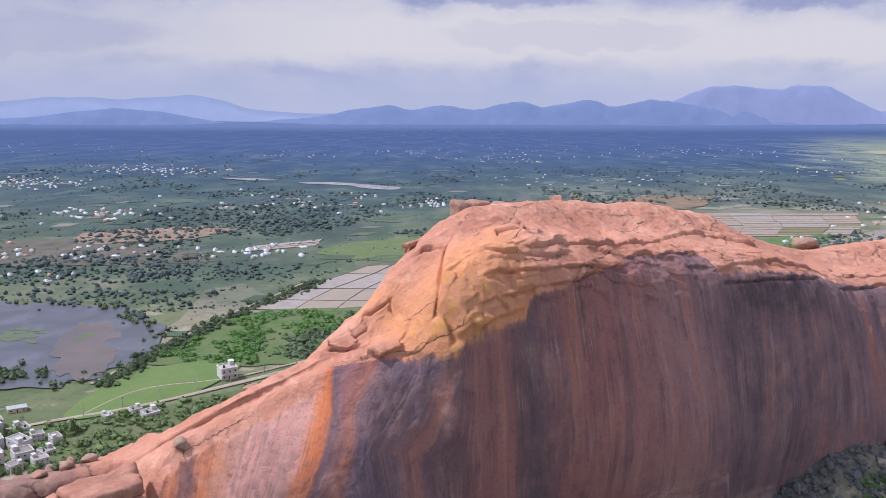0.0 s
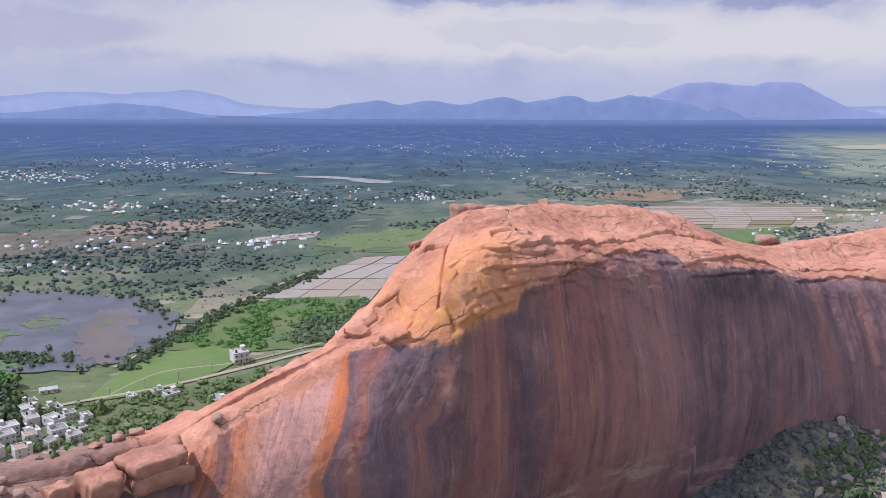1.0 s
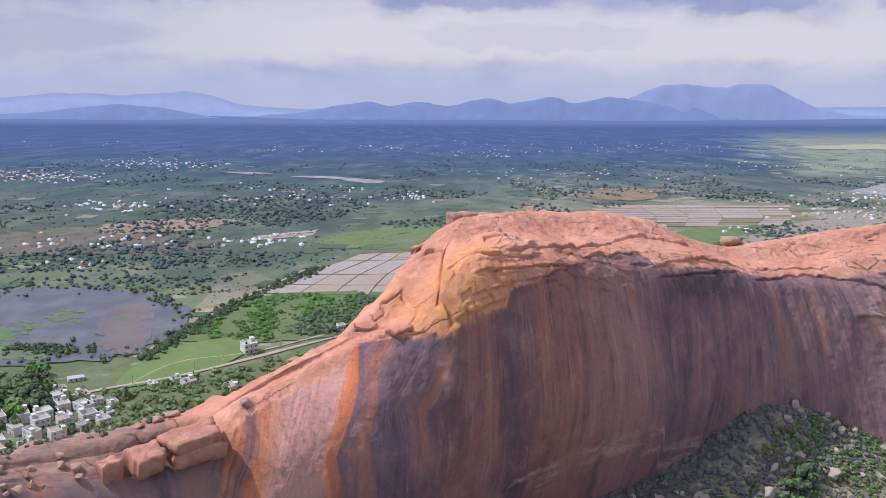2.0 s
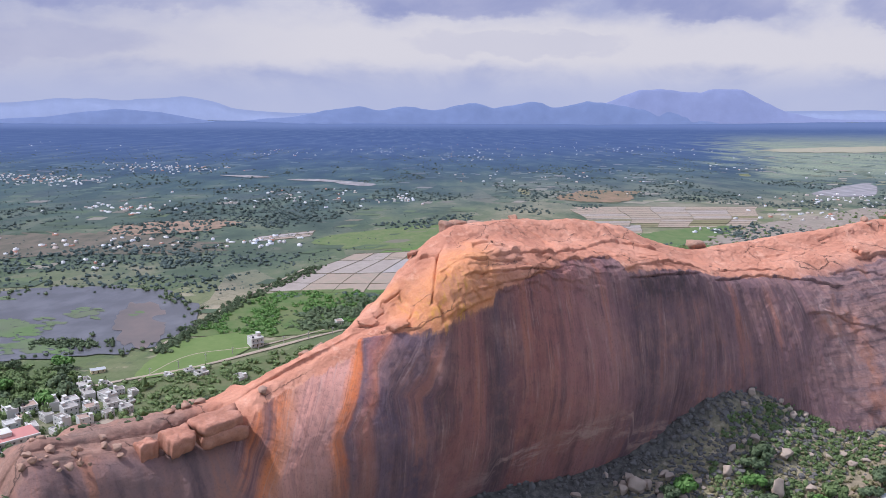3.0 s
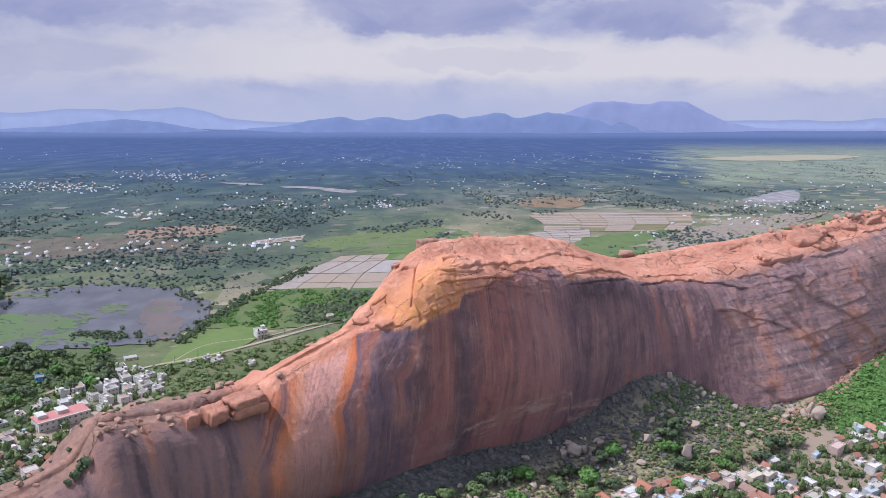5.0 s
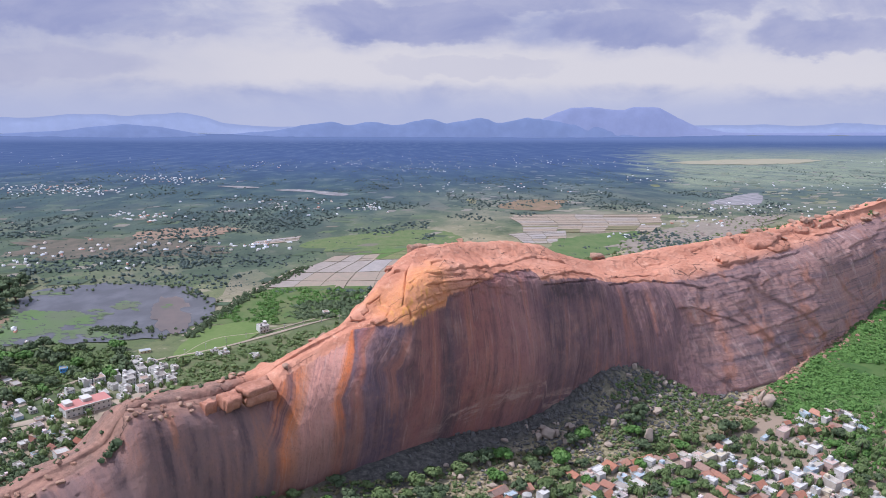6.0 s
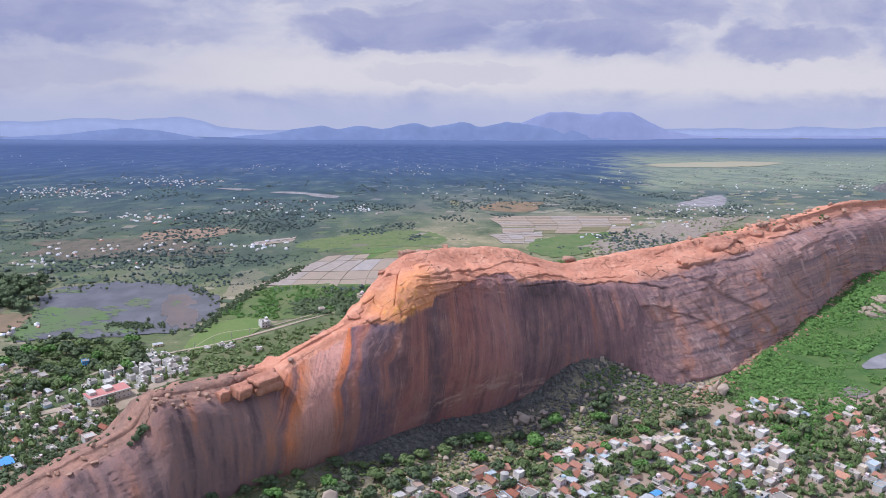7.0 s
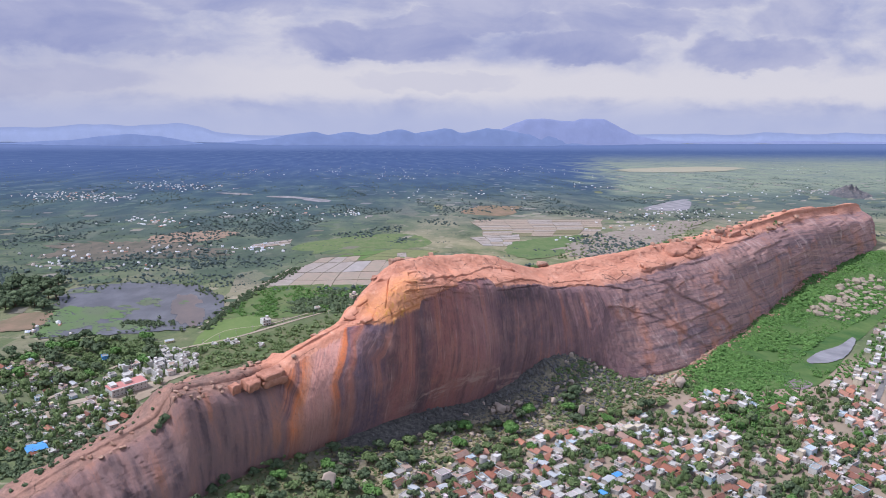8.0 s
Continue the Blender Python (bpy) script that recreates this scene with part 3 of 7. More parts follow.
# ---- the ground ----
def ground_z(x, y):
    s, w = ridge_coords(np.asarray(x, float), np.asarray(y, float))
    talus = 12.5 * np.exp(-((s - 31) / 19.0) ** 2 - ((w - 9) / 14.5) ** 2)
    apron = 3.0 * np.exp(-((w - 4) / 9.0) ** 2) * sstep(-70, -20, s) * (1 - sstep(25, 60, s))
    lumps = (talus + apron) * 0.10 * fbm(np.asarray(x) * 0.35, np.asarray(y) * 0.35, 0, 5, 3)
    back = 5.0 * np.exp(-((w + 22) / 13.0) ** 2) * sstep(-70, -40, s) * (1 - sstep(180, 230, s))
    dip = 0.45 * np.maximum(0, -room_left(x, y) - 4)
    return talus + apron + back + lumps - dip + 0.12 * fbm(np.asarray(x) * 0.06, np.asarray(y) * 0.06, 0, 9, 2)


def build_ground():
    xs = np.concatenate([np.linspace(-1500, -180, 14), np.arange(-170, 281, 1.8), np.linspace(290, 1500, 14)])
    ys = np.concatenate([np.linspace(-1200, 30, 14), np.arange(40, 300, 1.6), np.arange(300, 460, 4.0), np.linspace(480, 1500, 6)])
    gx, gy = np.meshgrid(xs, ys, indexing="ij")
    gz = ground_z(gx, gy)
    v = np.stack([gx, gy, gz], -1).reshape(-1, 3)
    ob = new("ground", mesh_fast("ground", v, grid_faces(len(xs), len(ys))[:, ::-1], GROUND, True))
    return tagged(ob, "green and brown farmland plain with scrub and soil", "ground", kind="structure")


build_ground()


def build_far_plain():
    """The far end of the plain, under the hills, with haze painted into its colour."""
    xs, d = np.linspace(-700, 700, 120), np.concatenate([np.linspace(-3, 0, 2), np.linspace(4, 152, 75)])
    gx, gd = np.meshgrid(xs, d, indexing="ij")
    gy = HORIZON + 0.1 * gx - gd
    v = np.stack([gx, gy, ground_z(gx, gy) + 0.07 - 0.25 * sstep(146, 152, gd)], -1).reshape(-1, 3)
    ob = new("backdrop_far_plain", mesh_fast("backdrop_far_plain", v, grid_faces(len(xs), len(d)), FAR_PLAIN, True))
    return tagged(ob, "far end of the wooded plain under the hills, haze painted in blue", "backdrop", kind="structure")


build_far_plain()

# ---- the granite ridge ----
# along the ridge: s, cliff foot w, belly w, top edge w, top edge z
CLIFF = ((-150, -3, -6, -10, -9), (-124, 3, -1, -7, 6.4), (-109, 5, 1.5, -6, 11.2), (-91, 6, 3, -5, 15.6), (-87.5, 6, 3.2, -4.5, 17.0), (-85, 5, 2.6, -4, 23.4), (-77, 3, 1.6, -3, 22), (-68, 1, 1.8, -2.5, 20.2),
         (-56.8, 2, 4, -2, 20.2), (-54.2, 2.5, 5.5, -0.5, 23.8), (-49, 3, 6.5, -0.5, 25), (-43, 3.5, 7, 0, 26.8), (-37, 3.5, 7.5, 1, 29), (-33, 4, 7.5, 2.2, 30.8), (-28.6, 4, 7.8, 3.6, 31.4),
         (-26.4, 4, 8, 4.2, 37.5), (-23, 4, 8.5, 4.6, 39.6))
CLIFF += ((-17, 4.5, 9.5, 5, 39.8), (-10, 6, 11.5, 6.2, 39.2), (0, 8, 13.5, 7.5, 37.6), (12, 10.5, 14, 9, 35.0), (25, 13, 14.5, 9.2, 31.3),
          (33, 15, 15.5, 9, 28.6), (48, 28, 20, 10, 26), (70, 31, 22, 9.5, 25), (112, 24, 18, 8, 22.5), (170, 10, 9, 2, 19.5), (215, 8, 5, 0, 14), (227, 7, 4, -1, 12.0), (236, 5, 2, -2, -4), (246, 5, 2, -2, -6))
# s, crest w, crest z, foot behind w
TOP = ((-150, -14, -6, -30), (-124, -12, 7.2, -30), (-109, -11, 12.0, -31), (-91, -10, 16.4, -32), (-87.5, -9.5, 17.6, -33), (-84.5, -9, 24.0, -34), (-78, -9, 23, -35), (-66, -8.5, 22, -35), (-57, -8.5, 22.2, -34), (-53, -7.5, 24, -32), (-49, -6.5, 25.6, -30),
       (-44, -6, 27.5, -28), (-38, -6, 28.6, -27), (-34, -6, 30.5, -27), (-31, -6, 32.4, -27), (-27, -6, 35.4, -27), (-24, -6.5, 38, -27), (-20, -7.5, 39.9, -27))
TOP += ((-15, -8, 40.5, -28), (-5, -8, 40.4, -30), (11, -7, 38.0, -30), (22, -7, 35.0, -31), (29, -7, 31.0, -31), (40, -6, 28.0, -32), (62, -5, 26.8, -34),
        (80, -3, 26.3, -34), (113, -1, 24.0, -34), (172, -4, 22.0, -32), (213, -5, 17.2, -26), (227, -5.5, 15.2, -23), (236, -6, -4, -20), (246, -6, -6, -20))


def table(rows, column, s):
    xs = [r[0] for r in rows]
    return np.interp(s, xs, [r[column] for r in rows])


def eased(rows, column, s, reach):
    """The table's value at s, smoothed over a few metres."""
    return sum(wgt * table(rows, column, s + reach * d) for d, wgt in ((-1, 0.12), (-0.5, 0.23), (0, 0.3), (0.5, 0.23), (1, 0.12)))


def ridge_surface(s, t):
    """Places (s, w, z) on the smooth rock. t: 0 at the cliff foot, 1 at the top edge, 2 at the crest, 3 at the foot behind."""
    wb, wm, we, ze = (eased(CLIFF, c, s, 3.0) for c in (1, 2, 3, 4))
    wc, zc, wk = (eased(TOP, c, s, 3.0) for c in (1, 2, 3))
    we, ze = eased(CLIFF, 3, s, 1.2), eased(CLIFF, 4, s, 1.2)
    # the flank of the dome and the low ridge are rounded off; elsewhere the edge is sharp
    soft = sstep(-55, -51, s) * (1 - sstep(-38, -33, s)) + 0.5 * sstep(40, 60, s)
    xs = np.stack([wb, wm, 0.25 * wm + 0.75 * we + 0.9 + 1.8 * soft, we - 0.8 - 1.6 * soft, 0.5 * (we - 0.8 - 1.6 * soft) + 0.5 * wc, wc, 0.55 * wc + 0.45 * wk, wk], 0)
    zz = np.stack([0 * s - 4, 0.42 * ze, (0.86 - 0.06 * soft) * ze, ze, 0.45 * ze + 0.55 * zc, zc, (0.62 + 0.05 * (1 - sstep(-52, -44, s)) * sstep(-86, -78, s)) * zc, 0 * s - 4], 0)
    knots = np.array([0.0, 0.42, 0.84, 1.0, 1.4, 2.0, 2.5, 3.0])
    i = np.clip(np.searchsorted(knots, t, "right") - 1, 0, 6)
    f = (t - knots[i]) / (knots[i + 1] - knots[i])
    cols = np.arange(s.shape[0])[:, None] if t.ndim == 2 else np.arange(len(s))

    def curve(p):
        a, b, c, d = (p[np.clip(i + o, 0, 7), cols] for o in (-1, 0, 1, 2))
        return 0.5 * (2 * b + (c - a) * f + (2 * a - 5 * b + 4 * c - d) * f ** 2 + (3 * b - a - 3 * c + d) * f ** 3)

    top = zz[np.clip(i, 0, 7), cols], zz[np.clip(i + 1, 0, 7), cols]
    z = curve(zz)
    flank = ((s > -56) & (s < -36))[:, None] if t.ndim == 2 else (s > -56) & (s < -36)
    return curve(xs), np.where(flank & (t > 1.0), np.minimum(z, np.maximum(*top) + 0.2), z)


def cell(q, seed):
    """One random value from 0 to 1 for each whole step of q."""
    q = np.floor(np.asarray(q, float))
    return lattice(q, 0 * q, 0 * q, seed)


def ledge(s, up, marks, rise, reach, undercut, seed, block=2.2, jag=0.26):
    """A broken sheet edge along a few (s, up) marks: the rock above stands out and thins upwards, with a dark joint below it."""
    xs, ys = [m[0] for m in marks], [m[1] for m in marks]
    s2 = s + 0.25 * vnoise(s * 0.5, up * 0.5, 0, seed)
    bit, small = cell(s2 / block + 0.1 * seed, seed), cell(s2 / (0.37 * block) + 0.3, seed + 1)
    line = np.interp(s, xs, ys) + jag * (bit - 0.5) + 0.12 * jag * (small - 0.5) + 0.22 * vnoise(s * 0.5, 1.0, 0, seed + 2) + 0.06 * fbm(s * 2.2, 3.0, 0, seed + 3, 2)
    fade = min(2.0, 0.25 * (xs[-1] - xs[0]))
    on = sstep(xs[0], xs[0] + fade, s) * (1 - sstep(xs[-1] - fade, xs[-1], s))
    q = up - line
    size = 0.68 * rise * (0.3 + 1.1 * bit + 0.15 * small)
    return on * (size * sstep(-0.02, 0.14, q) * np.exp(-np.maximum(q, 0) / (1.8 * reach)) - undercut * (0.5 + 0.7 * small) * np.exp(-((q + 0.10) / 0.085) ** 2))


def seam(s, up, marks, wide, deep, seed):
    """An open crack through a few (s, up) marks."""
    best = np.full(s.shape, 1e9)
    a = s + 0.22 * vnoise(s * 1.3, up * 1.3, 0, seed)
    b = up + 0.22 * vnoise(s * 1.3, up * 1.3, 4.0, seed)
    for (s0, u0), (s1, u1) in zip(marks[:-1], marks[1:]):
        ds, du = s1 - s0, u1 - u0
        k = np.clip(((a - s0) * ds + (b - u0) * du) / (ds * ds + du * du), 0, 1)
        best = np.minimum(best, np.hypot(a - s0 - k * ds, b - u0 - k * du))
    return -deep * np.exp(-(best / wide) ** 2)


# sheet edges of the dome and the saddle: marks (s, up), rise, reach, joint depth, block length
LEDGES = ((((-17.5, 36.1), (-11.5, 36.9), (-5, 37.1), (-0.5, 38.3), (5, 40.6), (10, 43.2), (16, 44.4), (20, 42.6), (25, 40.5)), 0.6, 3.2, 0.4, 2.4),
          (((-23.5, 34.7), (-16, 33.8), (-9.5, 34.0), (-4.8, 34.4)), 0.65, 2.2, 0.45, 1.9),
          (((-5.4, 35.6), (0, 36.1), (6.6, 37.1)), 0.6, 2.4, 0.35, 2.6),
          (((5.6, 33.6), (10, 35.0), (17, 36.3), (27, 37.0)), 0.6, 2.0, 0.3, 2.4),
          (((-24.6, 32.3), (-19, 31.8), (-13, 32.6), (-8, 33.4)), 0.6, 1.8, 0.5, 1.7),
          (((-26.2, 30.0), (-22, 29.9), (-17.6, 30.2)), 0.7, 1.9, 0.35, 1.5),
          (((-22.5, 36.5), (-18, 35.5), (-11, 35.7)), 0.5, 1.4, 0.4, 1.3),
          (((-19.2, 37.6), (-17.4, 39.9), (-15.2, 39.2), (-13.4, 37.2)), 0.55, 1.6, 1.0, 1.5),
          (((6.5, 32.6), (12, 33.2), (17, 34.0), (26, 35.5)), 0.5, 1.6, 0.6, 4.0),
          (((-36.6, 38.0), (-34, 37.2), (-31, 36.2), (-28, 35.0), (-26, 31.4)), 0.4, 1.8, 0.1, 1.6),
          (((-35.6, 40.8), (-33.6, 40.0), (-31.9, 39.3)), 0.55, 1.3, 0.35, 1.2),
          (((-27.2, 45.2), (-25.0, 44.4), (-22.6, 43.0)), 0.5, 1.2, 0.3, 1.1),
          (((28.5, 34.6), (38, 35.6), (44, 36.0), (50, 34.6), (56, 32.2), (63, 29.6)), 0.55, 2.6, 0.7, 2.2),
          (((32, 37.2), (41, 38.0), (52, 37.5)), 0.35, 1.5, 0.25, 2.4),
          (((48.5, 27.4), (53, 26.6), (58, 24.6), (66, 20.5), (72, 17.0)), 0.5, 2.6, 0.4, 3.2),
          (((60, 33.4), (67, 32.6), (75, 30.4), (82, 27.0)), 0.4, 2.4, 0.3, 2.6),
          (((70.5, 35.2), (76, 34.2), (84, 33.6), (90, 34.4)), 0.9, 3.0, 0.9, 2.4),
          (((90, 33.4), (97, 32.4), (108, 32.6)), 0.5, 2.2, 0.4, 2.4),
          (((118, 36.0), (128, 35.0), (142, 35.4)), 0.5, 2.4, 0.4, 3.0))


def ridge_detail(s, w, z, t, up):
    """How far the rock stands out of, or back from, its smooth form."""
    top = sstep(0.95, 1.1, t)
    face = 1 - top
    d = 0.8 * fbm(s * 0.05, z * 0.05, w * 0.05, 3, 2) + (0.08 + 0.12 * top) * fbm(s * 0.25, z * 0.25, w * 0.25, 4, 3)
    d = d + face * (0.14 * vnoise(s * 0.55, z * 0.05, 0, 6) + 0.07 * vnoise(s * 1.6, z * 0.10, 0, 8) + 0.16 * fbm(s * 0.4, z * 0.16, w * 0.3, 7, 4))
    for i, (marks, rise, reach, undercut, block) in enumerate(LEDGES):
        d = d + ledge(s, up, marks, rise, reach, undercut, 100 + 7 * i, block)
    # the sheets under the brow are broken into blocks
    a, b = s / 1.9 + 0.5 * vnoise(s * 0.6, up * 0.6, 0, 61) + 0.35 * up, up / 1.15 + 0.35 * vnoise(s * 0.5, up * 0.5, 0, 62)
    block = lattice(np.floor(a), np.floor(b), 0 * np.floor(a), 63) - 0.5
    zone = sstep(-27, -25, s) * (1 - sstep(-6, 6, s)) * sstep(29.6, 30.6, up) * (1 - sstep(37.0, 39.0, up))
    chips = sstep(-4, 2, s) * (1 - sstep(26, 32, s)) * sstep(33.4, 34.4, up) * (1 - sstep(37.5, 39.5, up))
    d = d + (0.50 * zone + 0.34 * chips) * block
    joint = np.minimum(a % 1.0, 1 - a % 1.0) * 1.9
    d = d - 0.16 * zone * np.exp(-(joint / 0.10) ** 2)
    # the cleft, with a bulging pillar beside it
    cleft = np.interp(up, [29.0, 32.4, 35.8, 38.2, 41.6, 43.5], [-25.6, -26.5, -27.0, -25.2, -22.2, -20.0]) + 0.25 * vnoise(up * 0.8, 2.0, 0, 13)
    q = s - cleft
    high = sstep(29.6, 31.5, up) * (1 - sstep(41.0, 43.5, up))
    d = d + high * (0.75 * sstep(-0.05, 0.25, q) * np.exp(-(np.maximum(q, 0) / 2.6) ** 2) - 0.9 * np.exp(-((q + 0.1) / 0.24) ** 2))
    # cracks over the flank and the crown
    d = d + seam(s, up, ((-22.2, 42.0), (-23.8, 43.8)), 0.16, 0.5, 81) + seam(s, up, ((-30.5, 42.9), (-28.2, 42.3), (-28.0, 39.2), (-29.2, 38.2)), 0.16, 0.5, 82)
    d = d + seam(s, up, ((-3.0, 46.0), (-1.6, 44.0), (-3.4, 39.0)), 0.16, 0.4, 83) + seam(s, up, ((-34.8, 40.2), (-31.0, 41.2), (-30.6, 42.8)), 0.12, 0.35, 84)
    d = d + seam(s, up, ((-12.2, 43.6), (-13.0, 41.0), (-14.6, 39.4)), 0.14, 0.4, 85)
    # long beds along the far half, with worn edges, and slabs between two sets of joints
    far = sstep(46, 62, s) * face
    q = (z + 0.03 * s + 0.9 * fbm(s * 0.03, z * 0.08, 0, 15, 3)) / (2.1 + 1.2 * cell((s + 20 * vnoise(z * 0.1, 0, 0, 17)) / 23.0, 48))
    bed, frac = cell(q, 44), q % 1.0
    some = sstep(-0.15, 0.35, fbm(s * 0.06, z * 0.13, 0, 16, 3))
    d = d + far * (0.12 * (bed - 0.3) + some * (0.42 * sstep(0.0, 0.10, frac) * (1 - frac) * (0.3 + bed) - 0.10 * np.exp(-((frac - 0.97) / 0.05) ** 2)))
    q2 = (z * 0.55 + 0.5 * s + 1.5 * fbm(s * 0.05, z * 0.05, 3, 18, 2)) / 7.5
    d = d + far * (0.7 * (cell(q2, 45) - 0.5) + 0.25 * sstep(0.0, 0.05, q2 % 1.0) * (1 - q2 % 1.0))
    d = d + far * (0.45 * fbm(s * 0.12, z * 0.16, 7.0, 27, 4) + 0.6 * fbm(s * 0.045, z * 0.07, 3.0, 28, 2))
    # cracks over the top, and a rougher back
    cr = np.abs(vnoise(s * 0.11 + 0.4 * vnoise(s * 0.5, w * 0.5, 0, 20), w * 0.16, 0, 19))
    d = d - 0.3 * top * sstep(36, 60, s) * (1 - sstep(0.0, 0.035, cr))
    d = d + 0.9 * sstep(2.0, 2.3, t) * fbm(s * 0.3, w * 0.3, z * 0.3, 21, 3)
    # a gully beside the split slabs, and broken steps near the low end
    d = d - 0.9 * np.exp(-((s + 55.6 + 0.4 * vnoise(z * 0.3, 1.0, 0, 39)) / 1.0) ** 2) * sstep(0.25, 0.9, t) * (1 - sstep(1.15, 1.35, t))
    lo = (1 - sstep(-100, -88, s)) * face
    d = d + lo * (0.9 * fbm(s * 0.22, z * 0.18, 1.0, 22, 3) + 0.9 * (cell((s + 0.5 * z + 2.0 * vnoise(s * 0.2, z * 0.2, 0, 46)) / 4.5, 47) - 0.5))
    return d


# height up the cliff at which bare rock gives way to the stained face, along s
BROW = ((-60, 35), (-38, 35), (-36, 37.4), (-34, 37.0), (-31, 36.0), (-28.5, 34.4), (-26.5, 30.0), (-18.6, 29.0), (-18.0, 31.2), (-13, 32.2), (-9, 33.4), (-5.4, 34.4), (-4.8, 35.6), (6, 37.0), (6.8, 33.6), (11, 34.2), (26, 35.6), (38, 35.4), (46, 35.8), (52, 34.0), (62, 33), (120, 34), (150, 36))


def stain_height(s, up):
    return up + 35.0 - np.interp(s, [m[0] for m in BROW], [m[1] for m in BROW])


GRID = {}


def build_ridge():
    s1 = np.concatenate([np.arange(-149, -68, 0.5), np.arange(-68, 64, 0.19), np.arange(64, 150, 0.45), np.arange(150, 246, 1.0)])
    t1 = np.concatenate([np.linspace(0, 0.78, 100, endpoint=False), np.linspace(0.78, 1.2, 110, endpoint=False), np.linspace(1.2, 1.75, 70, endpoint=False), np.linspace(1.75, 2.0, 12, endpoint=False), np.linspace(2.0, 3.0, 30)])
    s, t = np.meshgrid(s1, t1, indexing="ij")
    w, z = ridge_surface(s1, t)
    # outward direction across the profile
    dw, dz = np.gradient(w, axis=1), np.gradient(z, axis=1)
    ln = np.hypot(dw, dz) + 1e-9
    nw, nz = dz / ln, -dw / ln
    edge = np.argmin(np.abs(t1 - 1.0))
    arc = np.concatenate([np.zeros((len(s1), 1)), np.cumsum(np.hypot(np.diff(w, axis=1), np.diff(z, axis=1)), axis=1)], 1)
    up = 36.0 + arc - arc[:, edge:edge + 1]
    d = ridge_detail(s, w, z, t, up)
    fine = (0.06 + 0.07 * sstep(0.9, 1.1, t)) * fbm(s * 1.1, z * 1.1, w * 1.1, 30, 4, 0.6)
    w, z = w + nw * (d + fine), z + nz * (d + fine)
    x, y = along(s, w)
    v = np.stack([x, y, z], -1).reshape(-1, 3)
    f = grid_faces(len(s1), len(t1))[:, ::-1]
    me = mesh_fast("granite_ridge", v, f, GRANITE, True)
    uv = np.stack([s, stain_height(s, up)], -1).reshape(-1, 2)
    layer = me.uv_layers.new(name="flow")
    idx = np.empty(len(me.loops), np.int32)
    me.loops.foreach_get("vertex_index", idx)
    layer.data.foreach_set("uv", uv[idx].astype(np.float32).ravel())
    GRID.update(s=s1, t=t1, up=up, w=w[:, edge:], z=z[:, edge:])
    ob = new("granite_ridge", me)
    return tagged(ob, "huge orange granite ridge with dark water streaks down its cliff", "rock ridge")


ridge = build_ridge()


def ridge_place(s, up):
    """Points of the rock's surface, and the direction out of it, at arrays of s and metres up the cliff."""
    i = np.clip(np.searchsorted(GRID["s"], s), 0, len(GRID["s"]) - 1)
    t = np.array([np.interp(u, GRID["up"][k], GRID["t"]) for k, u in zip(i, up)])
    w, z = ridge_surface(s, t)
    w1, z1 = ridge_surface(s, t + 0.004)
    ln = np.hypot(w1 - w, z1 - z) + 1e-9
    nw, nz = (z1 - z) / ln, -(w1 - w) / ln
    d = 0.8 * fbm(s * 0.05, z * 0.05, w * 0.05, 3, 2) + 0.1
    return w + nw * d, z + nz * d, nw, nz


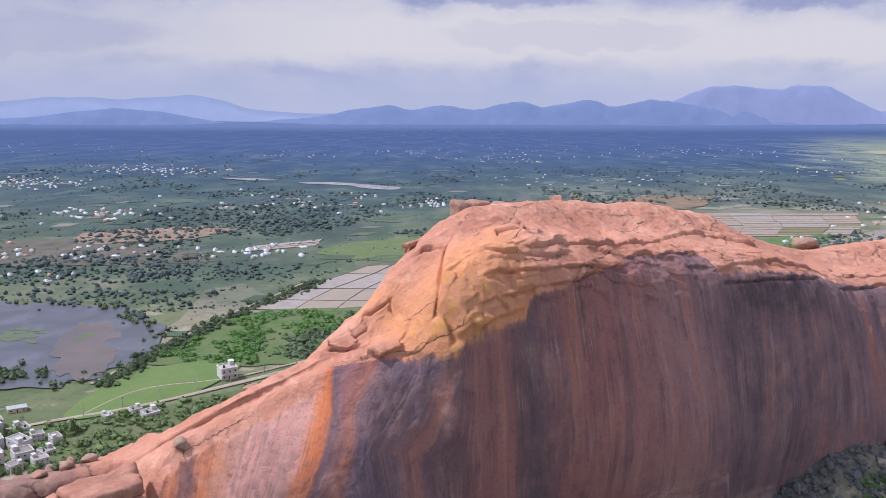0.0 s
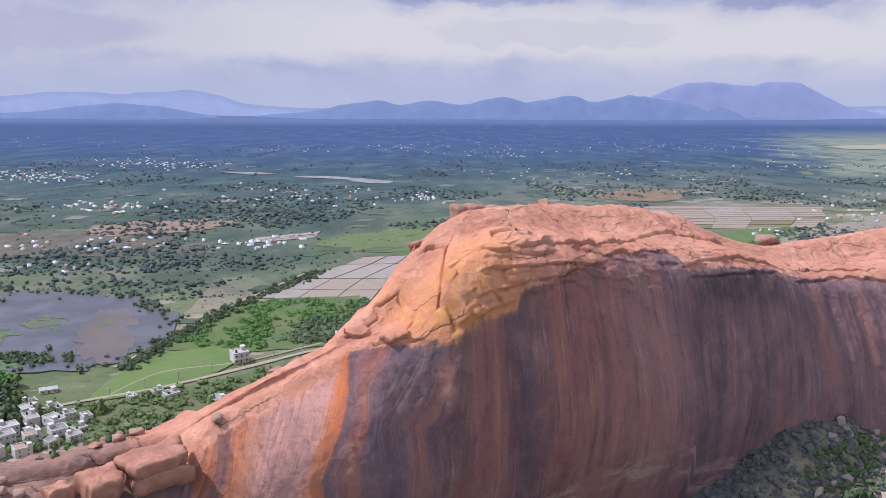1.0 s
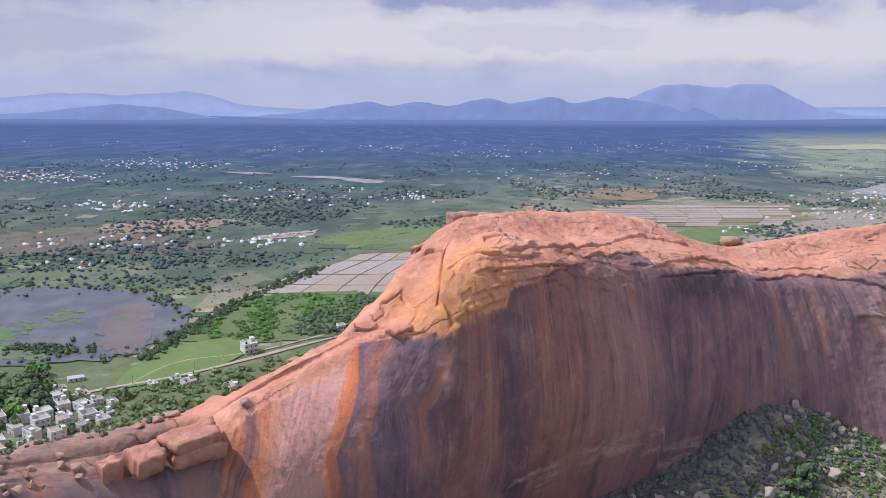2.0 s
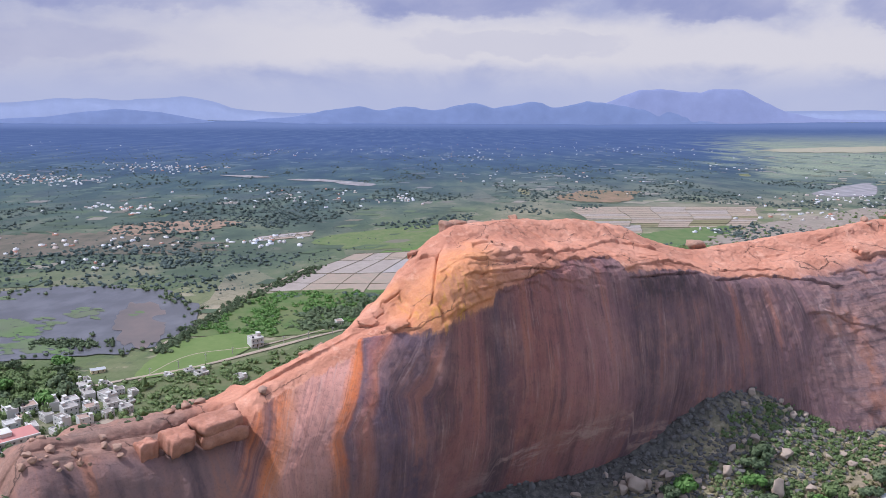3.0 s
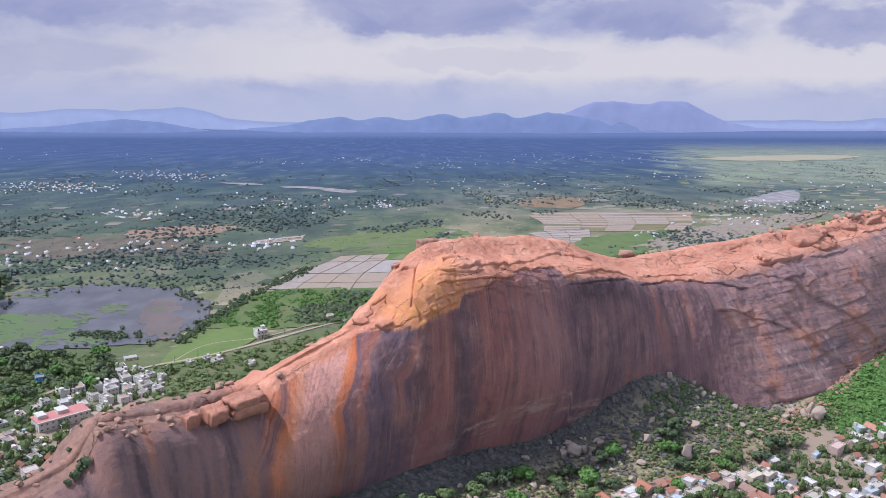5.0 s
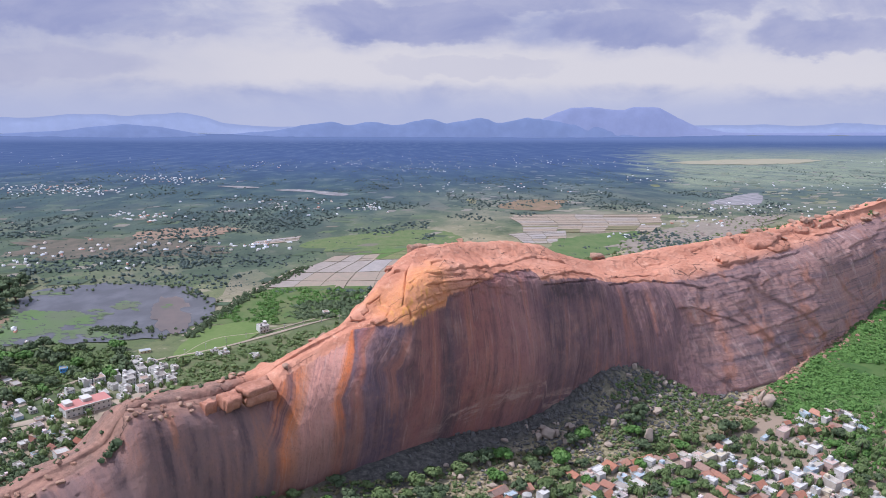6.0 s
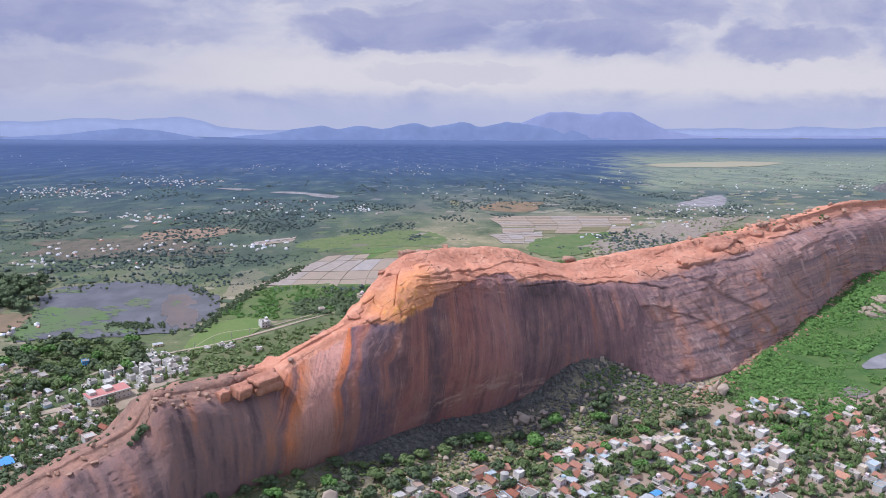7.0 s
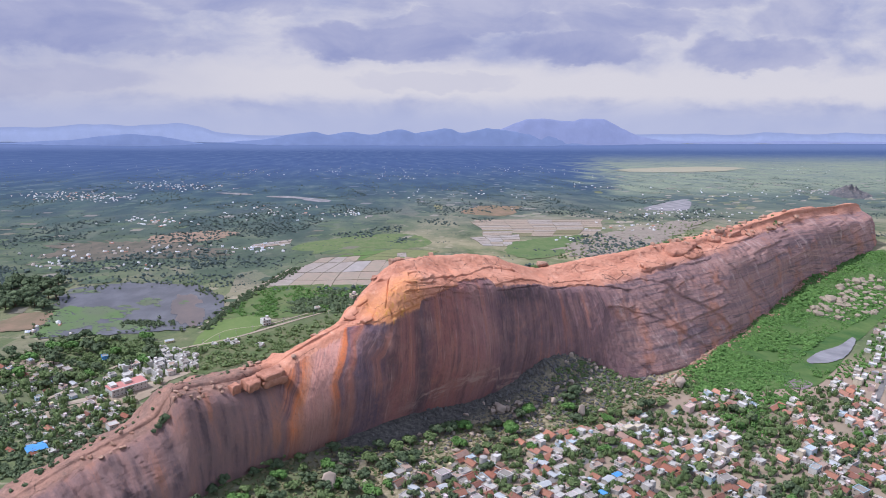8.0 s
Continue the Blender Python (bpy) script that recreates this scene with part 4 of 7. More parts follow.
def rock_sheet(s0, up0, ls, lu, thick, seed, turn=0.0, corners=8, dome=0.35, name="rock_sheet", label=""):
    """A sheet of rock that has split from the cliff and lies on it, with a broken outline and a steep rim."""
    r = np.random.RandomState(seed)
    n = 96
    ang = np.sort((np.arange(corners) + r.uniform(-0.33, 0.33, corners)) * 2 * math.pi / corners)
    rad = r.uniform(0.74, 1.08, corners)
    px, py = rad * np.cos(ang), rad * np.sin(ang)
    q = np.linspace(0, corners, n, endpoint=False)
    i, f = q.astype(int) % corners, q % 1.0
    ox, oy = px[i] * (1 - f) + px[(i + 1) % corners] * f, py[i] * (1 - f) + py[(i + 1) % corners] * f
    jag = 1 + 0.07 * fbm(ox * 3 + seed, oy * 3, 0, seed, 4) + 0.04 * vnoise(ox * 9 + seed, oy * 9, 0, seed)
    ox, oy = ox * jag * ls / 2, oy * jag * lu / 2
    c, sn = math.cos(math.radians(turn)), math.sin(math.radians(turn))
    ox, oy = c * ox - sn * oy, sn * ox + c * oy
    rings = ((0.04, 1.0), (0.25, 1.0), (0.5, 1.0), (0.72, 0.99), (0.88, 0.97), (0.95, 0.94), (0.99, 0.84), (1.0, 0.62), (0.97, 0.22), (0.86, -0.1), (0.84, -1.6))
    k = np.array([a for a, _ in rings])[:, None]
    lift = np.array([b for _, b in rings])[:, None] * thick * (1 + dome * (1 - k ** 2))
    s, up = s0 + k * ox[None], up0 + k * oy[None]
    lift = np.broadcast_to(lift, s.shape) + np.where(k < 0.97, 0.16 * thick * fbm(s * 0.6, up * 0.6, 0, seed + 3, 4), 0)
    w, z, nw, nz = (g.reshape(s.shape) for g in ridge_place(s.ravel(), up.ravel()))
    x, y = along(s, w + nw * lift)
    v = np.stack([x, y, z + nz * lift], -1).reshape(-1, 3)
    m = len(rings)
    a = np.arange(m - 1)[:, None] * n + np.arange(n)[None]
    b = np.arange(m - 1)[:, None] * n + (np.arange(n)[None] + 1) % n
    f4 = np.stack([a, a + n, b + n, b], -1).reshape(-1, 4)
    f4 = np.concatenate([f4, [[0, j, j + 1, j + 2] for j in range(1, n - 2, 2)]])
    me = mesh_fast(name, v, f4, GRANITE, True)
    flat = np.ones(len(f4), bool)
    flat[(m - 5) * n:(m - 1) * n] = False
    me.polygons.foreach_set("use_smooth", flat)
    layer = me.uv_layers.new(name="flow")
    idx = np.empty(len(me.loops), np.int32)
    me.loops.foreach_get("vertex_index", idx)
    uv = np.stack([s, stain_height(s, up) + 1.5 * (lift > 0.5 * thick)], -1).reshape(-1, 2)
    layer.data.foreach_set("uv", uv[idx].astype(np.float32).ravel())
    return part(name, me, ridge, label)


# loose flakes on the flank of the dome, and a loose sheet under the brow
rock_sheet(-31.4, 37.4, 4.2, 2.6, 0.9, 15, 8, 6, 0.15, label="loose grey-pink granite flake")
rock_sheet(-33.7, 40.7, 3.4, 1.6, 0.5, 16, -10, 5, 0.05, label="thin pink granite flake")
rock_sheet(-16.6, 40.6, 2.6, 1.2, 0.5, 17, 12, 6, 0.1, label="small pink sheet over a hollow")
rock_sheet(79, 36.2, 15, 4.6, 1.3, 26, -4, 7, 0.1, label="thick loose sheet at the edge of the crest")
rock_sheet(100, 35.6, 11, 4.0, 1.2, 27, -2, 8, 0.1, label="thick loose sheet at the edge of the crest")


# ---- far hills and sky ----
def build_hills(name, y0, depth, crest, material, label, seed, rough=0.5):
    """A range of hills from a few (x, height) marks, with slopes before and behind."""
    xs = np.linspace(crest[0][0], crest[-1][0], 260)
    h = np.interp(xs, [c[0] for c in crest], [c[1] for c in crest])
    k = np.array([1, 2, 3, 2, 1]) / 9.0
    h = np.convolve(np.pad(h, 2, "edge"), k, "valid")
    h = h + rough * fbm(xs * 0.09, 0, 0, seed, 4) * np.clip(h / 5.0, 0.15, 1)
    q = np.linspace(-1, 1, 25)
    gx, gq = np.meshgrid(xs, q, indexing="ij")
    rise = 1 - np.abs(gq) ** 1.25
    spur = 1 + 0.22 * fbm(gx * 0.16, gq * 2.0, 0, seed + 5, 3) * (1 - rise) * 2
    z = -2.5 + (h[:, None] + 2.5) * np.clip(rise * spur, 0, 1)
    v = np.stack([gx, y0 + 0.1 * gx + depth * gq, z], -1).reshape(-1, 3)
    ob = new(name, mesh_fast(name, v, grid_faces(len(xs), len(q))[:, ::-1], material, True))
    return tagged(ob, label, "backdrop", kind="structure")


# emission in blue and violet takes the place of haze on the hills
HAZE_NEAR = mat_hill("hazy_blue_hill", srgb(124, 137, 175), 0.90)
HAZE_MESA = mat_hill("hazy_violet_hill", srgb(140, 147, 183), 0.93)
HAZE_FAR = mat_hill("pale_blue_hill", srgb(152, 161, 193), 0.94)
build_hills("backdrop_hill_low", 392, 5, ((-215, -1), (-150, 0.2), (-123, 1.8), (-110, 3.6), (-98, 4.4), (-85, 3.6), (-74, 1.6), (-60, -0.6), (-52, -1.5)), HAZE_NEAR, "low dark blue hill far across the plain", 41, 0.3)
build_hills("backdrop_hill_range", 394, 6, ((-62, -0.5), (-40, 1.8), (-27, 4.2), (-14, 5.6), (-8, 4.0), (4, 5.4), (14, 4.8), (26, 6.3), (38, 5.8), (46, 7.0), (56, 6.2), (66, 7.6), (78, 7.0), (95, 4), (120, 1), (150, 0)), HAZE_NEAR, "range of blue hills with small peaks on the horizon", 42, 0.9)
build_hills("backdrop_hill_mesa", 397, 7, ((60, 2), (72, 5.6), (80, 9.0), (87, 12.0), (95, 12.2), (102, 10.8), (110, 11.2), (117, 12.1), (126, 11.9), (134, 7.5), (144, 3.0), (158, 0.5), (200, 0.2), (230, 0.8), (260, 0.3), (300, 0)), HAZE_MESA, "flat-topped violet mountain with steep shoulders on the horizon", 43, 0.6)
build_hills("backdrop_hill_pale", 403, 6, ((-260, 3), (-190, 3.6), (-150, 4.2), (-132, 4.8), (-118, 6.2), (-108, 6.4), (-96, 5.4), (-86, 5.6), (-78, 6.6), (-70, 5.4), (-60, 2.6), (-48, 1.4), (-40, 1.0), (60, 2.0), (150, 2.2), (175, 2.6), (195, 2.0), (215, 3.8), (235, 2.6), (260, 3.6), (300, 2.0)), HAZE_FAR, "pale mountain range with a blue glow in place of haze", 44, 0.5)


def build_knoll(x0, y0, radius, height):
    """A dark rocky knoll on the plain beyond the end of the ridge."""
    a, q = np.linspace(0, 2 * math.pi, 65), np.linspace(0, 1, 26)
    ga, gq = np.meshgrid(a, q, indexing="ij")
    x, y = x0 + radius * gq * np.cos(ga), y0 + 0.6 * radius * gq * np.sin(ga)
    z = height * (1 - gq ** 0.8) * (1 + 0.35 * fbm(x * 0.25, y * 0.25, 0, 46, 4)) + 0.9 * (1 - gq) * fbm(x * 0.9, y * 0.9, 0, 47, 2) - 0.3
    v = np.stack([x, y, z], -1).reshape(-1, 3)
    k = Mat("scrubby_dark_rock", 0.95)
    k.colour(k.ramp(k.noise(k.position(), 0.7, 6, 0.65), (0.35, (0.075, 0.085, 0.095)), (0.55, (0.13, 0.12, 0.125)), (0.72, (0.22, 0.18, 0.17))))
    return tagged(new("rocky_hill", mesh_fast("rocky_hill", v, grid_faces(len(a), len(q)), k.m, True)), "dark rocky hill with scrub beyond the ridge", "hill")


build_knoll(222, 334, 11, 5.2)


def build_sky_wall():
    xs, zs = np.linspace(-600, 600, 41), np.linspace(-20, 112, 9)
    gx, gz = np.meshgrid(xs, zs, indexing="ij")
    v = np.stack([gx, 416.0 + 0.1 * gx, gz], -1).reshape(-1, 3)
    ob = new("backdrop_sky", mesh_fast("backdrop_sky", v, grid_faces(len(xs), len(zs)), mat_sky()))
    return tagged(ob, "pale sky with broken white and grey clouds", "sky", kind="structure")


build_sky_wall()
# ---- scattering ----
def inside(poly, x, y):
    x, y = np.asarray(x, float), np.asarray(y, float)
    hit = np.zeros(x.shape, bool)
    for (x0, y0), (x1, y1) in zip(poly, poly[1:] + poly[:1]):
        cross = (y0 > y) != (y1 > y)
        at = x0 + (y - y0) * (x1 - x0) / ((y1 - y0) if y1 != y0 else 1e-9)
        hit ^= cross & (x < at)
    return hit


def strew(poly, count, gap, seed, tries=30):
    """Up to count places inside a polygon, at least gap apart (gap shrinks with the plain)."""
    r = np.random.RandomState(seed)
    xs, ys = [p[0] for p in poly], [p[1] for p in poly]
    out, grid, cell = [], {}, gap
    for _ in range(count * tries):
        if len(out) >= count:
            break
        x, y = r.uniform(min(xs), max(xs)), r.uniform(min(ys), max(ys))
        if not inside(poly, x, y):
            continue
        g = gap * float(shrink(x, y))
        cx, cy = int(x // cell), int(y // cell)
        near = [q for i in (-1, 0, 1) for j in (-1, 0, 1) for q in grid.get((cx + i, cy + j), ())]
        if all((x - a) ** 2 + (y - b) ** 2 > g * g for a, b in near):
            out.append((x, y))
            grid.setdefault((cx, cy), []).append((x, y))
    return out


def strew_fast(poly, count, seed):
    r = np.random.RandomState(seed)
    lo, hi = np.min(poly, 0), np.max(poly, 0)
    p = r.uniform(lo, hi, (count * 6, 2))
    return p[inside(list(poly), p[:, 0], p[:, 1])][:count]


# ---- plants ----
def ico(level):
    bm = bmesh.new()
    bmesh.ops.create_icosphere(bm, subdivisions=level, radius=1.0)
    v = np.array([a.co[:] for a in bm.verts])
    f = np.array([[a.index for a in b.verts] for b in bm.faces])
    bm.free()
    return v, f


ICO1, ICO2, ICO3 = ico(1), ico(2), ico(3)


def lumpy(level, seed, amount=0.35, scale=1.6):
    v, f = (ICO1, ICO2, ICO3)[level - 1]
    d = 1 + amount * fbm(v[:, 0] * scale + seed * 7.1, v[:, 1] * scale, v[:, 2] * scale, seed, 2)
    return v * d[:, None], f


def sprigs(centre, radii, count, size, r):
    """Small bent leaf clumps round a lobe, as two triangles each."""
    d = r.normal(size=(count, 3))
    d /= np.linalg.norm(d, axis=1)[:, None]
    d[:, 2] = np.where(d[:, 2] < -0.35, -d[:, 2], d[:, 2])
    base = np.asarray(centre) + d * np.asarray(radii) * r.uniform(0.72, 1.12, (count, 1))
    a = np.cross(d, r.normal(size=(count, 3)))
    a /= np.linalg.norm(a, axis=1)[:, None] + 1e-9
    b = np.cross(d, a) * 0.8 + d * r.uniform(-0.2, 0.6, (count, 1))
    k = size * r.uniform(0.6, 1.35, (count, 1))
    quad = np.stack([base - a * k, base + b * k, base + a * k * 0.8 + d * k * 0.3, base - b * k * 0.9 - d * k * 0.2], 1)
    return quad.reshape(-1, 3), (np.arange(count)[:, None] * 4 + np.array([[0, 1, 2, 3]])).reshape(-1, 4)


def tree_meshes(seed, height, spread, leaves):
    r = np.random.RandomState(seed)
    tv, tf = [], []

    def limb(p, q, r0, r1):
        p, q = np.array(p, float), np.array(q, float)
        ax = (q - p) / np.linalg.norm(q - p)
        u = np.cross(ax, (0.3, 1, 0.2))
        u /= np.linalg.norm(u)
        w = np.cross(ax, u)
        n = len(tv)
        for c, rad in ((p, r0), ((p + q) / 2 + r.normal(size=3) * r0 * 0.4, (r0 + r1) / 2), (q, r1)):
            for a in range(6):
                th = a * math.pi / 3
                tv.append(c + rad * (math.cos(th) * u + math.sin(th) * w))
        for ring in (0, 6):
            for a in range(6):
                b = (a + 1) % 6
                tf.append((n + ring + a, n + ring + b, n + ring + 6 + b, n + ring + 6 + a))

    fork = height * 0.35
    limb((0, 0, -0.4), (0.04, 0.02, fork), 0.055 * height, 0.04 * height)
    cv, cf, n = [], [], 0
    lobes = 5 + seed % 3
    for i in range(lobes):
        th = i * 2.4 + r.uniform(-0.4, 0.4)
        out = spread * (0.0 if i == 0 else r.uniform(0.28, 0.55))
        c = np.array((out * math.cos(th), out * math.sin(th), height * (0.80 if i == 0 else r.uniform(0.52, 0.74))))
        rad = spread * r.uniform(0.26, 0.38)
        radii = (rad, rad, rad * r.uniform(0.62, 0.8))
        limb((0.04, 0.02, fork * 0.95), c - (0, 0, rad * 0.3), 0.03 * height, 0.012 * height)
        core, f = lumpy(2, seed * 11 + i, 0.5, 2.0)
        core = core * np.array(radii) * 0.8 + c
        cv.append(core)
        cf += [tuple(int(a) + n for a in t) for t in f]
        n += len(core)
        v, q = sprigs(c, radii, 42, 0.12 * spread, r)
        cv.append(v)
        cf += [tuple(int(a) + n for a in t) for t in q]
        n += len(v)
    return mesh_from("trunk", tv, tf, BARK), mesh_from("crown", np.concatenate(cv), cf, leaves)


def tree_kind(seed, height, spread, leaves, label):
    root = tagged(new("tree"), label, "tree", "trees round the village")
    trunk, crown = tree_meshes(seed, height, spread, leaves)
    part("trunk", trunk, root)
    part("crown", crown, root)
    return root


def palm_kind():
    root = tagged(new("palm_tree"), "tall green palm with a thin bare trunk", "palm tree", "palms of the village")
    tv, tf = [], []
    for i in range(7):
        z, rad = i * 0.62, 0.11 - 0.008 * i
        for a in range(6):
            tv.append((0.03 * i * i * 0.2 + rad * math.cos(a * math.pi / 3), rad * math.sin(a * math.pi / 3), z))
    for i in range(6):
        for a in range(6):
            b = (a + 1) % 6
            tf.append((i * 6 + a, i * 6 + b, i * 6 + 6 + b, i * 6 + 6 + a))
    part("trunk", mesh_from("palm_trunk", tv, tf, BARK), root)
    cv, cf = [], []
    for i in range(13):
        th, drop = i * 2.4, 0.25 + 0.09 * i
        d = Vector((math.cos(th), math.sin(th), 0))
        side = Vector((-d.y, d.x, 0)) * 0.16
        n = len(cv)
        for k in range(5):
            u = k / 4
            c = Vector((0.22, 0, 3.72)) + d * 1.25 * u + Vector((0, 0, 0.5 * u - drop * 1.5 * u * u))
            wide = math.sin(math.pi * (0.15 + 0.8 * u))
            cv += [c + side * wide - Vector((0, 0, 0.06)), c, c - side * wide - Vector((0, 0, 0.06))]
        for k in range(4):
            o = n + 3 * k
            cf += [(o, o + 1, o + 4, o + 3), (o + 1, o + 2, o + 5, o + 4)]
    part("fronds", mesh_from("palm_fronds", cv, cf, LEAF_MID), root)
    return root


def plant_all(kinds, places, sizes, seed, lift=0.0):
    """Puts one of the kinds at each place; the first use of each kind is the built one itself."""
    r, used = np.random.RandomState(seed), set()
    for (x, y), k in zip(places, sizes):
        i = r.randint(len(kinds))
        k = k * r.uniform(0.75, 1.25)
        m = pose(x, y, float(ground_z(x, y)) - 0.05 + lift, 0, 0, r.uniform(0, 360)) @ Matrix.Diagonal((k, k, k * r.uniform(0.85, 1.15), 1))
        ob = kinds[i]
        if i in PLANTED.setdefault(id(kinds), set()):
            ob = copy_thing(kinds[i], m)
        PLANTED[id(kinds)].add(i)
        ob.matrix_basis = m


PLANTED = {}


def shrub_unit(seed, cards):
    """A unit bush: a lumpy heart and loose sprigs."""
    r = np.random.RandomState(seed)
    v, f = lumpy(1, seed, 0.5, 1.9)
    v = v * (0.66, 0.66, 0.52) + (0, 0, 0.40)
    tri = [v[f.ravel()]]
    if cards:
        q, _ = sprigs((0, 0, 0.42), (0.85, 0.85, 0.66), cards, 0.27 if cards < 16 else 0.19, r)
        q = q.reshape(-1, 4, 3)
        tri += [q[:, (0, 1, 2)].reshape(-1, 3), q[:, (0, 2, 3)].reshape(-1, 3)]
    return np.concatenate(tri)


def thicket(name, places, sizes, material, label, seed, cards=10, tall=1.0, category="bushes", lift=0.0):
    """Many bushes as one mesh."""
    r = np.random.RandomState(seed)
    places, sizes = np.asarray(places, float), np.asarray(sizes, float)
    units = [shrub_unit(seed + i, cards) for i in range(6)]
    z0 = ground_z(places[:, 0], places[:, 1]) - 0.05 + lift
    out = []
    pick = r.randint(0, 6, len(places))
    for i, u in enumerate(units):
        m = pick == i
        if not m.any():
            continue
        th, k = r.uniform(0, 6.28, m.sum()), sizes[m] * r.uniform(0.6, 1.4, m.sum())
        c, s = np.cos(th), np.sin(th)
        x = (c[:, None] * u[None, :, 0] - s[:, None] * u[None, :, 1]) * k[:, None] + places[m, 0][:, None]
        y = (s[:, None] * u[None, :, 0] + c[:, None] * u[None, :, 1]) * k[:, None] + places[m, 1][:, None]
        z = u[None, :, 2] * (k * tall * r.uniform(0.7, 1.3, m.sum()))[:, None] + z0[m][:, None]
        out.append(np.stack([x, y, z], -1).reshape(-1, 3))
    v = np.concatenate(out)
    ob = new(name, mesh_fast(name, v, np.arange(len(v)).reshape(-1, 3), material, False, 3))
    return tagged(ob, label, category, kind="stuff")


# ---- fields, water and roads ----
def blob_sheet(name, poly, material, lift, label, category, seed, rough=0.06, kind="structure"):
    """A sheet on the ground with a soft, uneven outline through the polygon's corners."""
    p = np.array(poly, float)
    c = p.mean(0)
    n = 96
    u = np.linspace(0, len(p), n, endpoint=False)
    i, f = u.astype(int), u - u.astype(int)
    a, b, d, e = (p[(i + o) % len(p)] for o in (-1, 0, 1, 2))
    f = f[:, None]
    edge = 0.5 * (2 * b + (d - a) * f + (2 * a - 5 * b + 4 * d - e) * f ** 2 + (3 * b - a - 3 * d + e) * f ** 3)
    edge = c + (edge - c) * (1 + rough * fbm(edge[:, 0] * 0.35, edge[:, 1] * 0.35, 0, seed, 3))[:, None]
    rings = np.linspace(0.0, 1.0, 14)
    v = c + (edge[None] - c) * rings[:, None, None]
    z = ground_z(v[..., 0], v[..., 1]) * (0 if category == "water" else 1) + lift
    v = np.concatenate([v, z[..., None]], -1)
    quads = []
    for r in range(13):
        for k in range(n):
            m = (k + 1) % n
            quads.append((r * n + k, (r + 1) * n + k, (r + 1) * n + m, r * n + m))
    return tagged(new(name, mesh_fast(name, v.reshape(-1, 3), quads, material)), label, category, kind=kind)


def ribbon(name, pts, width, material, lift, label, category="road", seed=0):
    """A road or track along a few marks."""
    p = np.array(pts, float)
    n = 14 * (len(p) - 1) + 1
    u = np.linspace(0, len(p) - 1, n)
    i = np.minimum(u.astype(int), len(p) - 2)
    f = (u - i)[:, None]
    ext = np.concatenate([2 * p[:1] - p[1:2], p, 2 * p[-1:] - p[-2:-1]])
    a, b, d, e = ext[i], ext[i + 1], ext[i + 2], ext[i + 3]
    q = 0.5 * (2 * b + (d - a) * f + (2 * a - 5 * b + 4 * d - e) * f ** 2 + (3 * b - a - 3 * d + e) * f ** 3)
    t = np.gradient(q, axis=0)
    t /= np.linalg.norm(t, axis=1)[:, None]
    nrm = np.stack([-t[:, 1], t[:, 0]], 1)
    wid = width * shrink(q[:, 0], q[:, 1])[:, None] * (1 + 0.25 * vnoise(u * 2.0, seed, 0, seed)[:, None])
    cols = [q + nrm * wid * o for o in (-0.5, -0.2, 0.2, 0.5)]
    v = np.stack(cols, 1)
    z = ground_z(v[..., 0], v[..., 1]) + lift
    z[:, (0, 3)] -= 0.09
    v = np.concatenate([v, z[..., None]], -1).reshape(-1, 3)
    return tagged(new(name, mesh_fast(name, v, grid_faces(n, 4), material)), label, category, kind="structure")


def paddies(corners, rows, cols, materials, label, seed, lift=0.12):
    """A block of small plots with raised earth banks between them: each plot a piece of its own."""
    r = np.random.RandomState(seed)
    c = np.array(corners, float)
    us = np.cumsum(np.concatenate([[0], r.uniform(0.6, 1.4, rows)]))
    vs = np.cumsum(np.concatenate([[0], r.uniform(0.6, 1.4, cols)]))
    us, vs = us / us[-1], vs / vs[-1]

    def at(u, v):
        u, v = u + 0.012 * math.sin(9 * v + seed), v + 0.02 * math.sin(7 * u + seed)
        return (c[0] * (1 - u) + c[1] * u) * (1 - v) + (c[3] * (1 - u) + c[2] * u) * v

    root = tagged(new("paddy_field"), label, "field", "pale paddy fields", kind="structure")
    banks_v, banks_f = [], []
    for i in range(rows):
        for j in range(cols):
            split = r.rand() < 0.25
            quad = [at(us[i], vs[j]), at(us[i + 1], vs[j]), at(us[i + 1], vs[j + 1]), at(us[i], vs[j + 1])]
            mid = sum(quad) / 4
            k = float(shrink(*mid))
            z = float(ground_z(*mid)) + lift + r.uniform(-0.02, 0.03)
            ins = [q + (mid - q) / np.linalg.norm(mid - q) * 0.13 * k for q in quad]
            me = mesh_from("plot", [(q[0], q[1], z) for q in ins] + [(q[0], q[1], z - 0.35) for q in ins],
                           [(0, 1, 2, 3), (0, 4, 5, 1), (1, 5, 6, 2), (2, 6, 7, 3), (3, 7, 4, 0)], materials[r.randint(len(materials))])
            part("plot", me, root)
            for a, b in ((0, 1), (1, 2), (2, 3), (3, 0)):
                p, q = quad[a], quad[b]
                d = (q - p) / np.linalg.norm(q - p)
                n = np.array((-d[1], d[0])) * 0.10 * k
                o = len(banks_v)
                top = z + 0.10 * k
                for e in (p, q):
                    banks_v += [(*(e - n * 1.6), z - 0.3), (*(e - n * 0.6), top), (*(e + n * 0.6), top), (*(e + n * 1.6), z - 0.3)]
                banks_f += [(o, o + 4, o + 5, o + 1), (o + 1, o + 5, o + 6, o + 2), (o + 2, o + 6, o + 7, o + 3)]
    part("earth_bank", mesh_from("earth_bank", banks_v, banks_f, EARTH_BANK), root, "low brown earth banks")
    return root


PALE_PLOT = [mat_patch("drained_paddy", (0.30, 0.255, 0.23), (0.36, 0.315, 0.285)), mat_patch("wet_paddy", (0.31, 0.28, 0.27), (0.38, 0.34, 0.325)), mat_patch("stubble_paddy", (0.35, 0.27, 0.22), (0.29, 0.25, 0.20))]
